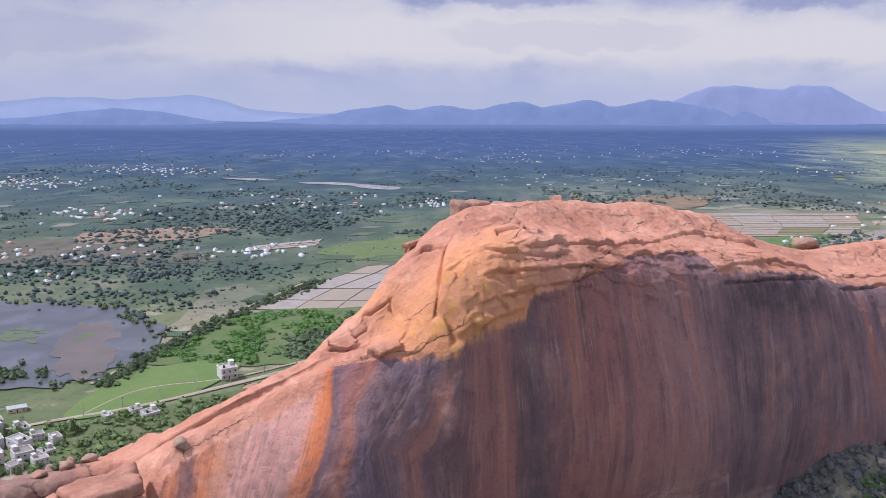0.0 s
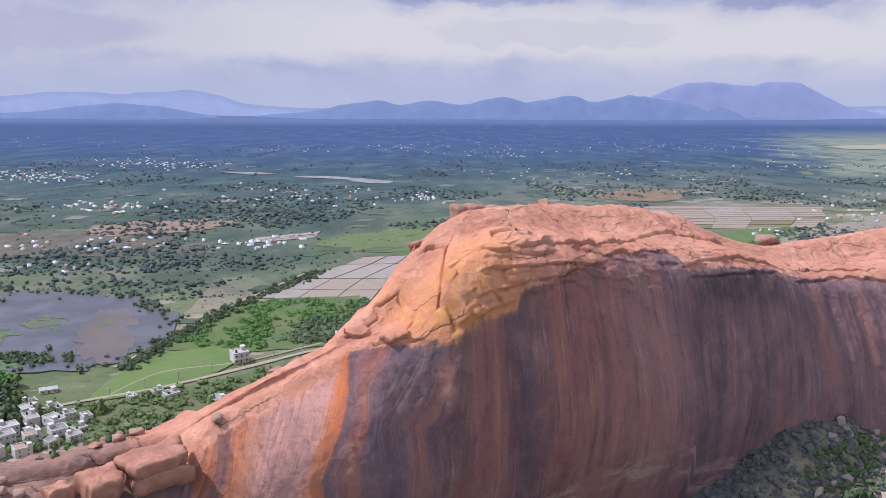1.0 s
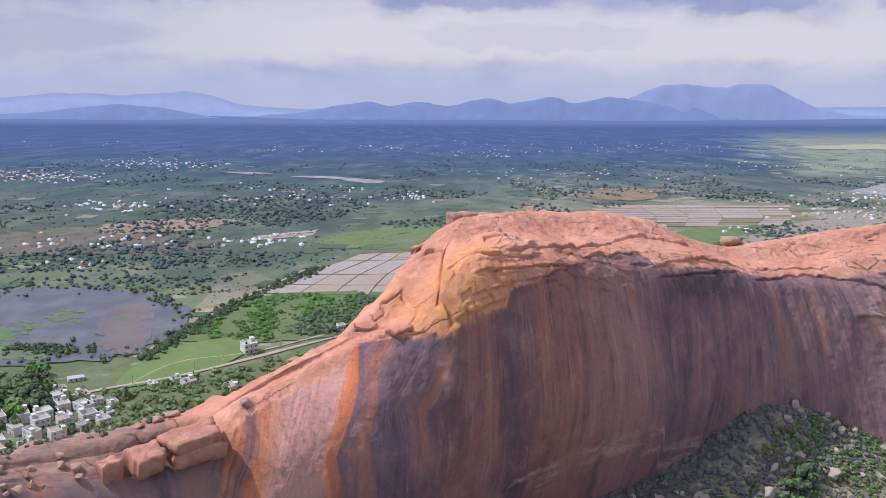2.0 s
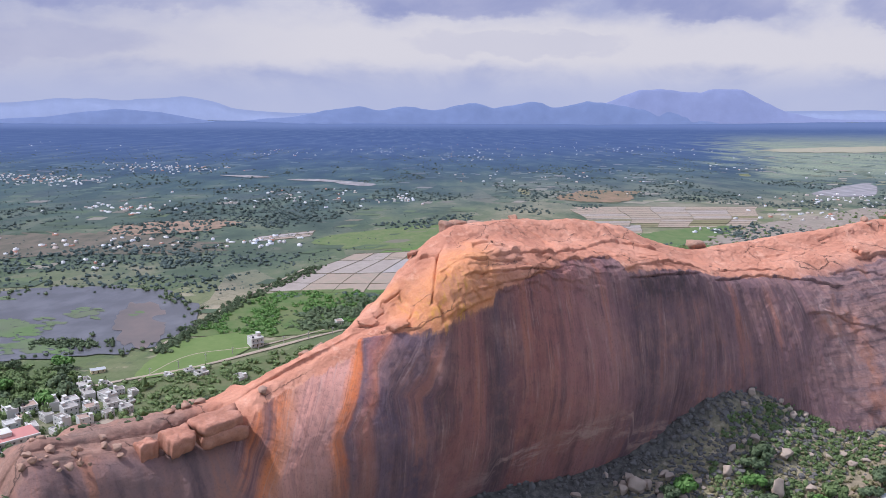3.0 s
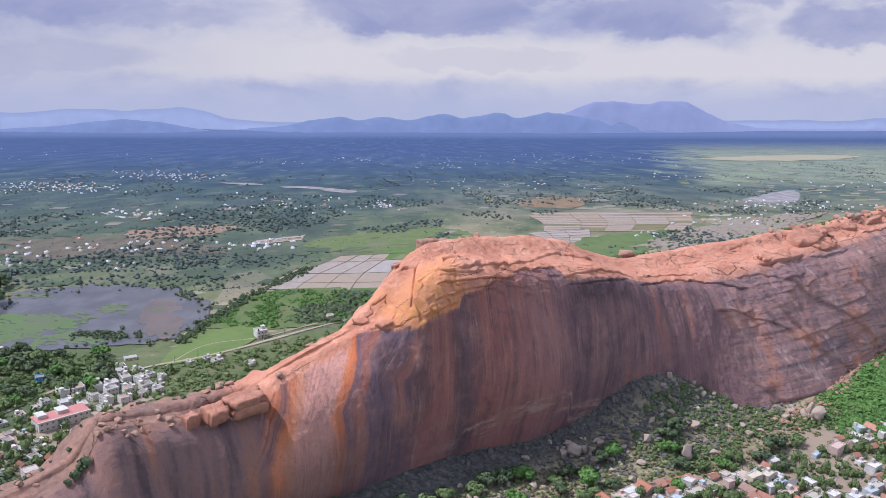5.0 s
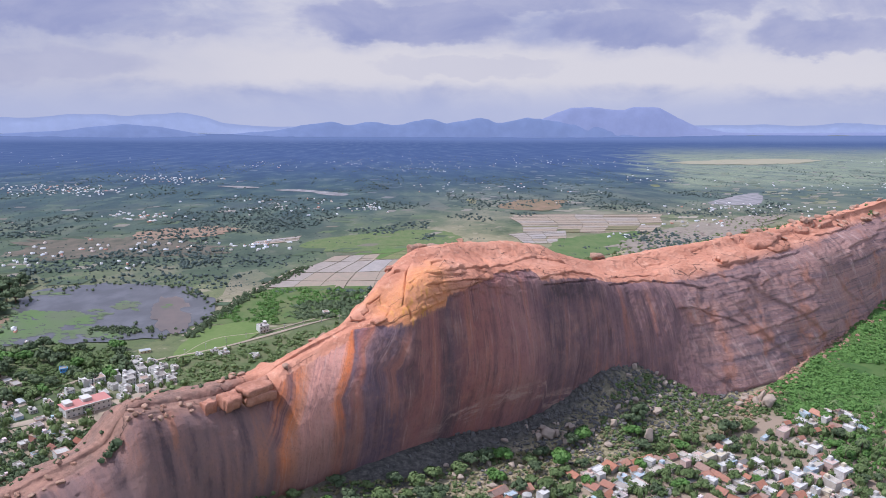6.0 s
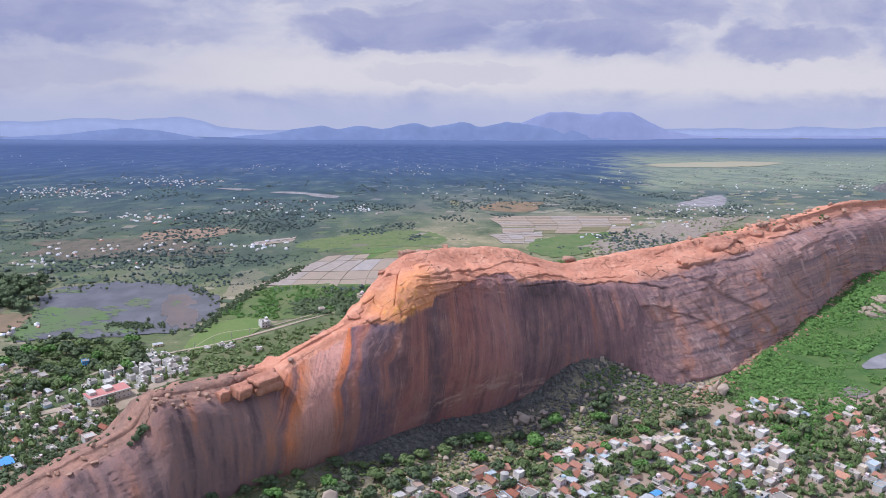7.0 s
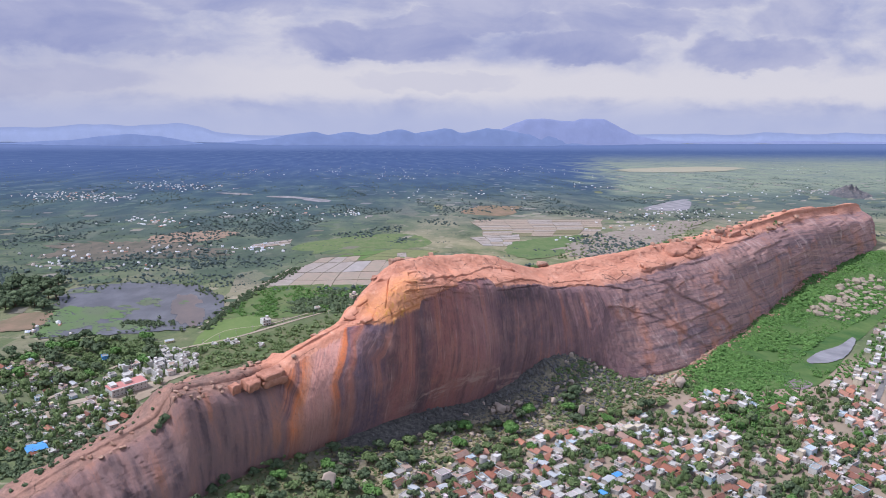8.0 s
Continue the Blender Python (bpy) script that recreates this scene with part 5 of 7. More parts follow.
GREEN_PLOT = [mat_patch("young_rice", (0.10, 0.17, 0.05), (0.13, 0.19, 0.07)), mat_patch("ripe_rice", (0.20, 0.21, 0.10), (0.16, 0.18, 0.08)), mat_patch("mown_field", (0.22, 0.19, 0.12), (0.17, 0.17, 0.09))]
EARTH_BANK = mat_patch("earth_bank", (0.17, 0.145, 0.10), (0.12, 0.12, 0.07))
DIRT = mat_patch("dirt_road", (0.40, 0.33, 0.26), (0.33, 0.27, 0.21))
TARMAC = mat_patch("worn_tarmac", (0.17, 0.16, 0.16), (0.23, 0.21, 0.20))
GRASS_SHEET = mat_patch("grass_field", (0.12, 0.18, 0.055), (0.16, 0.21, 0.075), 0.12)
ALGAE = mat_patch("floating_weed", (0.11, 0.18, 0.06), (0.13, 0.14, 0.10), 0.06, 0.6)
BROWN_SOIL = mat_patch("brown_soil", (0.26, 0.175, 0.125), (0.16, 0.135, 0.085), 0.12)
GREY_STONE_SOIL = mat_patch("quarry_dust", (0.30, 0.25, 0.22), (0.21, 0.19, 0.15), 0.2)
LAKE_WATER = mat_water("murky_lake_water", (0.085, 0.085, 0.095), 0.18)
POND_WATER = mat_water("pale_pond_water", (0.19, 0.18, 0.19), 0.22)

LAKE = [(-100, 172), (-97, 188), (-95, 208), (-77, 216), (-57, 215), (-46, 203), (-48, 188), (-56, 179), (-84, 174)]
blob_sheet("lake", LAKE, LAKE_WATER, 0.20, "shallow grey-brown lake with weedy edges", "water", 51)


def weed_patches():
    """Rafts of weed, each a small ragged sheet on the water."""
    r = np.random.RandomState(52)
    p = strew_fast(LAKE, 7000, 53)
    d = fbm(p[:, 0] * 0.06, p[:, 1] * 0.09, 0, 54, 4) + 0.9 * np.exp(-((p[:, 0] + 84) / 11) ** 2 - ((p[:, 1] - 194) / 13) ** 2) - 0.5 * sstep(-72, -60, p[:, 0])
    p = p[r.uniform(0.15, 0.75, len(p)) < d]
    th = np.linspace(0, 2 * math.pi, 8, endpoint=False)
    rad = r.uniform(0.15, 0.9, (len(p), 1)) * r.uniform(0.6, 1.3, (len(p), 8))
    x, y = p[:, :1] + 1.5 * rad * np.cos(th), p[:, 1:] + 0.8 * rad * np.sin(th)
    v = np.stack([x, y, 0 * x + 0.23 + r.uniform(0, 0.03, (len(p), 1))], -1).reshape(-1, 3)
    o = np.arange(len(p))[:, None, None] * 8
    f = (o + np.array([[0, 1, 2, 3], [0, 3, 4, 7], [4, 5, 6, 7]])[None]).reshape(-1, 4)
    return tagged(new("lake_weed", mesh_fast("lake_weed", v, f, ALGAE)), "bright green weed floating on the lake", "water weed", kind="stuff")


weed_patches()
blob_sheet("lake_mud", [(-60, 206), (-52, 201), (-51, 187), (-57, 182), (-62, 195)], mat_patch("wet_mud", (0.17, 0.135, 0.125), (0.12, 0.105, 0.105), 0.1, 0.5), 0.25, "brown mud flat at the edge of the lake", "mud", 53, 0.2)
blob_sheet("pond", [(135, 160), (141, 167), (150, 172), (158, 179), (154, 170), (145, 161)], POND_WATER, 0.22, "long grey pond among green thorn scrub", "water", 54)
blob_sheet("pond", [(122, 144), (127, 148), (131, 145), (126, 141)], mat_water("brown_pond_water", (0.17, 0.13, 0.13), 0.25), 0.22, "small brown pond beside the village", "water", 55)
blob_sheet("reservoir", [(-34, 311), (-26, 312), (-16, 310), (-9, 308), (-11, 305.5), (-18, 306.5), (-22, 309), (-33, 310)], POND_WATER, 0.17, "thin pale reservoir far across the plain", "water", 56, 0.02)
blob_sheet("reservoir", [(-55, 314), (-46, 314.5), (-40, 313), (-46, 312.2)], POND_WATER, 0.17, "thin pale reservoir far across the plain", "water", 66, 0.02)
blob_sheet("reservoir", [(121, 307), (138, 319), (145, 320), (138, 306)], POND_WATER, 0.17, "pale dry reservoir bed among fields", "water", 57, 0.04)
blob_sheet("grass_field", [(-50, 179), (-46, 186), (-31, 190), (-36, 177), (-52, 167)], GRASS_SHEET, 0.2, "smooth bright green field beside the lake", "field", 58, 0.02)
blob_sheet("soil_field", [(-76, 261), (-60, 267), (-47, 269), (-47, 262), (-58, 257), (-72, 254)], mat_patch("village_soil", (0.33, 0.22, 0.165), (0.19, 0.15, 0.11), 0.12), 0.2, "bare brown soil beside far houses", "field", 59, 0.15)
blob_sheet("soil_field", [(-106, 250), (-86, 255), (-68, 255), (-50, 250), (-42, 246), (-64, 239), (-100, 236)], mat_patch("trodden_soil", (0.17, 0.14, 0.115), (0.085, 0.088, 0.068), 0.10), 0.19, "trodden soil among far village houses", "field", 79, 0.22)
blob_sheet("soil_field", [(43, 296), (52, 305), (68, 305), (60, 294)], BROWN_SOIL, 0.22, "bare orange soil beside pale fields", "field", 60, 0.1)
blob_sheet("soil_field", [(-116, 176), (-106, 189), (-95, 189), (-101, 178)], BROWN_SOIL, 0.25, "bare orange soil beside the lake", "field", 61, 0.1)
blob_sheet("quarry_floor", [(76, 256), (99, 277), (140, 292), (118, 268), (92, 250)], GREY_STONE_SOIL, 0.25, "grey dusty floor of a stone quarry", "quarry", 62, 0.2)
blob_sheet("grass_field", [(-24, 254), (2, 267), (22, 269), (26, 258), (4, 250), (-14, 246)], mat_patch("green_crop", (0.105, 0.155, 0.06), (0.165, 0.185, 0.09)), 0.14, "green crop field behind pale paddies", "field", 63, 0.05)
paddies([(-34, 215), (-14, 242), (17, 250), (14, 216)], 4, 7, PALE_PLOT, "pale drained paddy plots with low earth banks", 71)
blob_sheet("grass_field", [(55, 252), (61, 264), (86, 272), (80, 255), (63, 246)], mat_patch("garden_crop", (0.09, 0.15, 0.055), (0.15, 0.18, 0.08), 0.12), 0.17, "green crops beside the stone quarry", "field", 83, 0.08)
blob_sheet("soil_field", [(121, 362), (152, 369), (184, 371), (172, 364), (140, 360)], mat_patch("straw_field", (0.34, 0.31, 0.25), (0.30, 0.29, 0.20), 0.06), 0.2, "pale straw-coloured fields below the far hills", "field", 85, 0.1)
paddies([(-10, 241), (2, 254), (30, 252), (18, 240)], 2, 3, GREEN_PLOT, "yellow-green paddy plots with low earth banks", 72)
paddies([(47, 258.5), (43, 267), (63, 272), (60, 258)], 5, 3, PALE_PLOT, "pale flooded paddy plots with low earth banks", 73)
paddies([(49, 269), (46, 288), (101, 292), (93, 272)], 11, 5, [PALE_PLOT[0], PALE_PLOT[2], PALE_PLOT[2], GREEN_PLOT[2]], "pale brown paddy plots with low earth banks", 74)
paddies([(-40, 250.4), (-38, 255), (-24, 261), (-25, 256)], 3, 3, PALE_PLOT, "small pale plots between far trees", 75)
blob_sheet("grass_field", [(-46, 190), (-31, 214), (2, 217), (14, 208), (-2, 198), (-26, 189)], mat_patch("rough_grass", (0.085, 0.145, 0.045), (0.15, 0.165, 0.075), 0.15), 0.15, "rough green grass with bushes behind the ridge", "field", 67, 0.04)
blob_sheet("grass_field", [(-62, 160), (-40, 172), (-12, 190), (20, 212), (26, 206), (-6, 178), (-36, 156), (-52, 148)], mat_patch("roadside_grass", (0.09, 0.13, 0.05), (0.16, 0.155, 0.085), 0.2), 0.13, "dry grass and bushes beside the dirt road", "field", 68, 0.04)
blob_sheet("scrub_ground", [(88, 148), (106, 165), (125, 186), (160, 240), (205, 262), (215, 225), (187, 205), (160, 178), (138, 150), (128, 143), (106, 140), (92, 140)], mat_patch("thorn_grass", (0.045, 0.105, 0.028), (0.12, 0.17, 0.055), 0.09), 0.12, "bright green grass under thorn scrub", "field", 69, 0.03)
TAN = mat_patch("dusty_soil", (0.36, 0.285, 0.215), (0.26, 0.215, 0.155), 0.10)
blob_sheet("soil_field", [(-93, 120), (-80, 130), (-64, 142), (-58, 143), (-70, 124), (-84, 111)], TAN, 0.15, "dusty tan ground beside the village street", "field", 76, 0.1)
blob_sheet("soil_field", [(-108, 150), (-96, 158), (-88, 153), (-98, 144)], TAN, 0.15, "dusty tan yard among trees", "field", 77, 0.15)
blob_sheet("soil_field", [(-112, 118), (-100, 126), (-94, 116), (-104, 108)], TAN, 0.15, "dusty tan plot among trees", "field", 78, 0.15)
ribbon("road_track", [(-52, 180), (-44, 196), (-38, 209), (-24, 232)], 0.9, DIRT, 0.24, "pale dirt track between lake and scrub", seed=1)
ribbon("road_lane", [(-92, 128), (-82, 141), (-70, 156), (-55, 166), (-40, 174), (-16, 192), (4, 207), (24, 220)], 1.1, DIRT, 0.24, "pale dirt road from the village past fields", seed=2)
ribbon("road_lane", [(-52, 166), (-44, 178), (-30, 184), (-10, 200)], 0.6, DIRT, 0.22, "narrow pale path beside a green field", seed=3)
ribbon("road_street", [(-130, 108), (-99, 122), (-83, 130), (-66, 139), (-50, 152)], 2.4, DIRT, 0.2, "wide dusty village street", seed=4)
ribbon("road_street", [(-120, 96), (-96, 110), (-80, 122), (-70, 130)], 2.0, TARMAC, 0.2, "worn tarmac village street", seed=5)
ribbon("road_street", [(108, 60), (120, 88), (136, 118), (160, 155), (186, 190)], 1.8, TARMAC, 0.2, "worn tarmac street between houses", seed=6)
ribbon("road_street", [(20, 70), (44, 92), (62, 108), (80, 118)], 1.6, TARMAC, 0.2, "narrow tarmac street between houses", seed=7)
ribbon("road_street", [(60, 70), (72, 95), (84, 118), (100, 140)], 1.4, DIRT, 0.2, "narrow dusty lane between houses", seed=8)
blob_sheet("village_square", [(64, 100), (72, 108), (80, 106), (74, 96)], TARMAC, 0.19, "grey open yard between village houses", "yard", 64, 0.15)


def field_strips():
    """Many small far fields, each a sheet of its own colour, joined."""
    r = np.random.RandomState(80)
    v, f = [], []
    taken = ([(-36, 213), (-16, 243), (32, 256), (20, 238), (4, 215)], [(42, 256), (44, 290), (103, 294), (94, 270), (62, 256)], [(121, 305), (138, 321), (147, 321), (140, 304)], LAKE,
             [(-49, 285), (-37, 295), (-15, 288), (-15, 275), (-34, 262), (-47, 263)], [(-54, 306), (-30, 318), (-6, 306), (-20, 302)], [(76, 254), (99, 277), (142, 293), (120, 268), (92, 248)])
    for _ in range(5200):
        k = r.uniform(0.075, 0.72)
        x = r.uniform(-1, 1) * (130 + 120 * (1 - k)) + 25
        y = HORIZON + 0.1 * x - 262 * k
        a, b = ridge_coords(x, y)
        open_land = 0.75 if x > 25 else 0.34
        if x > 108 and y > 310:
            open_land = 0.95
        open_land *= 0.35 + 0.65 * min(1.0, k / 0.3)
        if (b > -40 and a < 240) or r.rand() > open_land or float(fbm(x / k * 0.010, -2.6 * math.log(k), 0, 89, 2)) < -0.25:
            continue
        if any(inside(p, np.array(x), np.array(y)) for p in taken):
            continue
        lx, ly = r.uniform(2.0, 8.5) * k, r.uniform(1.6, 4.2) * k ** 1.4
        th = 0.25 * float(vnoise(x / k * 0.006, y * 0.02, 0, 86)) + r.normal() * 0.05 + 0.1
        c, sn, sk, n = math.cos(th), math.sin(th), r.uniform(0.1, 0.7), len(v)
        for dx, dy in ((-1, -1), (1, -1), (1, 1), (-1, 1)):
            dx += sk * dy * ly / lx * 2
            v.append((x + lx * dx * c - ly * dy * sn, y + lx * dx * sn + ly * dy * c, 0))
        f.append((n, n + 1, n + 2, n + 3))
    v = np.array(v)
    v[:, 2] = ground_z(v[:, 0], v[:, 1]) + 0.10 + np.repeat(r.uniform(0, 0.06, len(f)), 4)
    k = Mat("far_field_strips", 0.95)
    p, x, y, left = plain_coords(k)
    # left-hand fields get darker colours in place of cloud shade
    shaded_fields = k.ramp(k.island(), (0.0, (0.055, 0.080, 0.058)), (0.22, (0.080, 0.115, 0.068)), (0.45, (0.115, 0.150, 0.080)), (0.68, (0.070, 0.098, 0.066)), (0.84, (0.19, 0.165, 0.135)), (0.92, (0.28, 0.24, 0.21)), constant=True)
    dry = k.ramp(k.island(), (0.0, (0.115, 0.140, 0.070)), (0.2, (0.185, 0.20, 0.105)), (0.4, (0.26, 0.255, 0.15)), (0.58, (0.33, 0.285, 0.215)), (0.74, (0.145, 0.165, 0.085)), (0.88, (0.40, 0.34, 0.28)), constant=True)
    col = k.mix(k.window(x, 5.0, 55.0, 900.0, 901.0), shaded_fields, dry)
    col = k.mix(k.math("MULTIPLY", k.noise(p, 0.4, 5, 0.65), 0.6), col, (0.085, 0.105, 0.070))
    # blue haze mixed into the field colours towards the far end
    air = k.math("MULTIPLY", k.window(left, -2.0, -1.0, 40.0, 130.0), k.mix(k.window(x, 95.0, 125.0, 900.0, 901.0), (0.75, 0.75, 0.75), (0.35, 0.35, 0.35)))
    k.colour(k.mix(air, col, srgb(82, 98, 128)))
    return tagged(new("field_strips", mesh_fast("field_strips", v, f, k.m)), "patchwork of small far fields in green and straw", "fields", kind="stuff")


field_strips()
# ---- houses ----
class Shape:
    """Gathers boxes and prisms into one mesh."""

    def __init__(self):
        self.v, self.f = [], []

    def box(self, x0, y0, z0, x1, y1, z1):
        n = len(self.v)
        self.v += [(x0, y0, z0), (x1, y0, z0), (x1, y1, z0), (x0, y1, z0), (x0, y0, z1), (x1, y0, z1), (x1, y1, z1), (x0, y1, z1)]
        self.f += [tuple(n + i for i in q) for q in ((0, 3, 2, 1), (4, 5, 6, 7), (0, 1, 5, 4), (1, 2, 6, 5), (2, 3, 7, 6), (3, 0, 4, 7))]
        return self

    def gable(self, x0, y0, x1, y1, z, rise, over, thick):
        """A pitched roof with its ridge along x."""
        ym = (y0 + y1) / 2
        slope = rise / (ym - y0)
        for a, b in ((y0 - over, ym), (y1 + over, ym)):
            za = z - over * slope
            n = len(self.v)
            for x in (x0 - over, x1 + over):
                self.v += [(x, a, za), (x, b, z + rise), (x, b, z + rise + thick), (x, a, za + thick)]
            self.f += [tuple(n + i for i in q) for q in ((0, 1, 2, 3), (7, 6, 5, 4), (0, 4, 5, 1), (1, 5, 6, 2), (2, 6, 7, 3), (3, 7, 4, 0))]
        return self

    def gable_wall(self, x, y0, y1, z, rise, t):
        n = len(self.v)
        ym = (y0 + y1) / 2
        for xx in (x, x + t):
            self.v += [(xx, y0, z), (xx, y1, z), (xx, ym, z + rise)]
        self.f += [tuple(n + i for i in q) for q in ((0, 1, 2), (5, 4, 3), (0, 3, 4, 1), (1, 4, 5, 2), (2, 5, 3, 0))]
        return self

    def drum(self, x, y, z0, z1, r0, r1, n=12, cap=True):
        o = len(self.v)
        for z, r in ((z0, r0), (z1, r1)):
            self.v += [(x + r * math.cos(2 * math.pi * i / n), y + r * math.sin(2 * math.pi * i / n), z) for i in range(n)]
        for i in range(n):
            j = (i + 1) % n
            self.f.append((o + i, o + j, o + n + j, o + n + i))
        if cap:
            self.f += [tuple(o + n + i for i in range(n)), tuple(o + n - 1 - i for i in range(n))]
        return self

    def mesh(self, name, material):
        return mesh_from(name, self.v, self.f, material)


def openings(root, x0, x1, y, out, storeys, storey, count, door=True):
    """Windows with a sun hood, and a door, on the wall at y; out is the side it faces."""
    pane = Shape().box(-0.19, -0.02, -0.22, 0.19, 0.02, 0.22).mesh("window", GLASS)
    hood = Shape().box(-0.25, -0.02, 0.24, 0.25, 0.16, 0.29).mesh("sun_hood", CONCRETE)
    for s in range(storeys):
        for i in range(count):
            x = x0 + (x1 - x0) * (i + 0.5) / count
            at = pose(x, y + out * 0.025, s * storey + storey * 0.55, 0, 0, 0 if out > 0 else 180)
            if door and s == 0 and i == count // 2:
                part("door", Shape().box(-0.2, -0.02, -0.62, 0.2, 0.02, 0.25).mesh("door", WOOD), root, "", at)
                continue
            w = part("window", pane, root, "", at)
            part("sun_hood", hood, w)


def flat_house(w, d, storeys, seed, roof_mat=None, wall_mat=None, label="pale flat-roofed village house with a low parapet", rows=(2, 3)):
    r = random.Random(seed)
    root = tagged(new("house"), label, "house", "houses of the village")
    st, h = 1.35, 1.35 * storeys
    body = Shape().box(-w / 2, -d / 2, -0.6, w / 2, d / 2, h)
    if storeys > 1 and seed % 2:
        body.box(-w / 2 - 0.02, -d / 2 - 0.45, st * 1.0 - 0.06, w / 2 + 0.02, -d / 2, st * 1.0 + 0.04)
    part("wall", body.mesh("wall", wall_mat or PAINT), root)
    t, ph = 0.12, 0.26
    rim = Shape().box(-w / 2 - 0.05, -d / 2 - 0.05, h, w / 2 + 0.05, -d / 2 + t, h + ph).box(-w / 2 - 0.05, d / 2 - t, h, w / 2 + 0.05, d / 2 + 0.05, h + ph)
    rim.box(-w / 2 - 0.05, -d / 2 + t, h, -w / 2 + t, d / 2 - t, h + ph).box(w / 2 - t, -d / 2 + t, h, w / 2 + 0.05, d / 2 - t, h + ph)
    part("parapet", rim.mesh("parapet", wall_mat or PAINT), root)
    part("roof", Shape().box(-w / 2 + t, -d / 2 + t, h - 0.02, w / 2 - t, d / 2 - t, h + 0.05).mesh("roof", roof_mat or ROOF_FLAT), root)
    openings(root, -w / 2, w / 2, -d / 2, -1, storeys, st, rows[1])
    openings(root, -w / 2, w / 2, d / 2, 1, storeys, st, rows[0], False)
    if seed % 3 != 1:
        x = r.choice((-1, 1)) * (w / 2 - 0.75)
        part("stair_room", Shape().box(x - 0.55, d / 2 - 1.35, h + 0.05, x + 0.55, d / 2 - t - 0.02, h + 1.0).box(x - 0.65, d / 2 - 1.45, h + 1.0, x + 0.65, d / 2 - t + 0.06, h + 1.08).mesh("stair_room", wall_mat or PAINT), root)
    if seed % 3 == 0:
        part("water_tank", Shape().drum(-w / 4, -d / 6, h + 0.05, h + 0.6, 0.28, 0.26, 10).drum(-w / 4, -d / 6, h + 0.6, h + 0.68, 0.26, 0.1, 10).mesh("water_tank", TANK_BLACK), root, "black plastic water tank")
    return root


def tile_house(w, d, seed, roof_mat=None, label="small village house with a red clay tile roof"):
    root = tagged(new("house"), label, "house", "houses of the village")
    h, rise = 1.15, 0.26 * d + 0.12
    part("wall", Shape().box(-w / 2, -d / 2, -0.6, w / 2, d / 2, h).gable_wall(-w / 2, -d / 2, d / 2, h, rise, 0.1).gable_wall(w / 2 - 0.1, -d / 2, d / 2, h, rise, 0.1).mesh("wall", PAINT), root)
    part("roof", Shape().gable(-w / 2, -d / 2, w / 2, d / 2, h + 0.02, rise, 0.28, 0.09).mesh("roof", roof_mat or ROOF_TILE), root)
    part("ridge_cap", Shape().box(-w / 2 - 0.3, -0.1, h + rise + 0.03, w / 2 + 0.3, 0.1, h + rise + 0.15).mesh("ridge_cap", roof_mat or ROOF_TILE), root)
    openings(root, -w / 2, w / 2, -d / 2, -1, 1, 1.1, 3)
    if seed % 2:
        part("porch", Shape().box(-w / 4, -d / 2 - 0.9, 0.95, w / 4, -d / 2 - 0.05, 1.02).box(-w / 4, -d / 2 - 0.88, -0.5, -w / 4 + 0.08, -d / 2 - 0.8, 0.95).box(w / 4 - 0.08, -d / 2 - 0.88, -0.5, w / 4, -d / 2 - 0.8, 0.95).mesh("porch", GREY_SHEET), root)
    return root


def shed_house(w, d, sheet, label, seed):
    root = tagged(new("shed"), label, "shed", "sheet-roofed sheds")
    part("wall", Shape().box(-w / 2, -d / 2, -0.6, w / 2, d / 2, 1.2).gable_wall(-w / 2, -d / 2, d / 2, 1.2, 0.35, 0.08).gable_wall(w / 2 - 0.08, -d / 2, d / 2, 1.2, 0.35, 0.08).mesh("wall", PAINT), root)
    part("roof", Shape().gable(-w / 2, -d / 2, w / 2, d / 2, 1.22, 0.35, 0.2, 0.05).mesh("roof", sheet), root)
    openings(root, -w / 2, w / 2, -d / 2, -1, 1, 1.1, 3)
    return root


def put_houses(kinds, places, weights, seed, turn=37.0):
    r = np.random.RandomState(seed)
    wgt = np.array(weights, float) / sum(weights)
    for x, y in places:
        i = r.choice(len(kinds), p=wgt)
        k = 0.56 * float(shrink(x, y)) * r.uniform(0.8, 1.25)
        m = pose(x, y, float(ground_z(x, y)), 0, 0, turn + r.normal() * 6 + r.choice((0, 90, 180, 270))) @ Matrix.Diagonal((k, k, k, 1))
        ob = kinds[i] if i not in HOUSED.setdefault(id(kinds), set()) else copy_thing(kinds[i], m)
        HOUSED[id(kinds)].add(i)
        ob.matrix_basis = m


HOUSED = {}
KINDS = [flat_house(3.6, 3.0, 1, 1), flat_house(4.4, 3.2, 1, 2), flat_house(3.4, 3.0, 2, 3, label="two-storey pale village house with a flat roof"), flat_house(4.2, 3.4, 2, 4, label="two-storey village house with a balcony slab"),
         flat_house(3.0, 2.6, 1, 6), tile_house(4.0, 3.0, 1), tile_house(3.4, 2.6, 2), tile_house(4.6, 3.2, 3, label="long village house with a faded red tile roof"),
         shed_house(4.2, 2.8, GREY_SHEET, "long shed with a grey sheet roof", 1), shed_house(3.4, 2.6, BLUE_SHEET, "small house with a blue sheet roof", 2)]
VILLAGE = [(0, 97), (22, 102), (47, 113), (66, 120), (85, 128), (97, 139), (106, 140), (110, 128), (118, 132), (127, 137), (140, 148), (150, 112), (126, 70), (0, 68)]
village_places = [p for p in strew(VILLAGE, 700, 2.35, 101) if fbm(p[0] * 0.07, p[1] * 0.07, 0, 33, 2) > -0.5 and not (93 < p[0] < 114 and 104 < p[1] < 128 and p[0] + p[1] > 206)]
put_houses(KINDS, [p for p in village_places if p[1] < 99], (3, 2.4, 1.3, 1.1, 2.2, 3.0, 2.6, 2.0, 1.2, 0.4), 7)
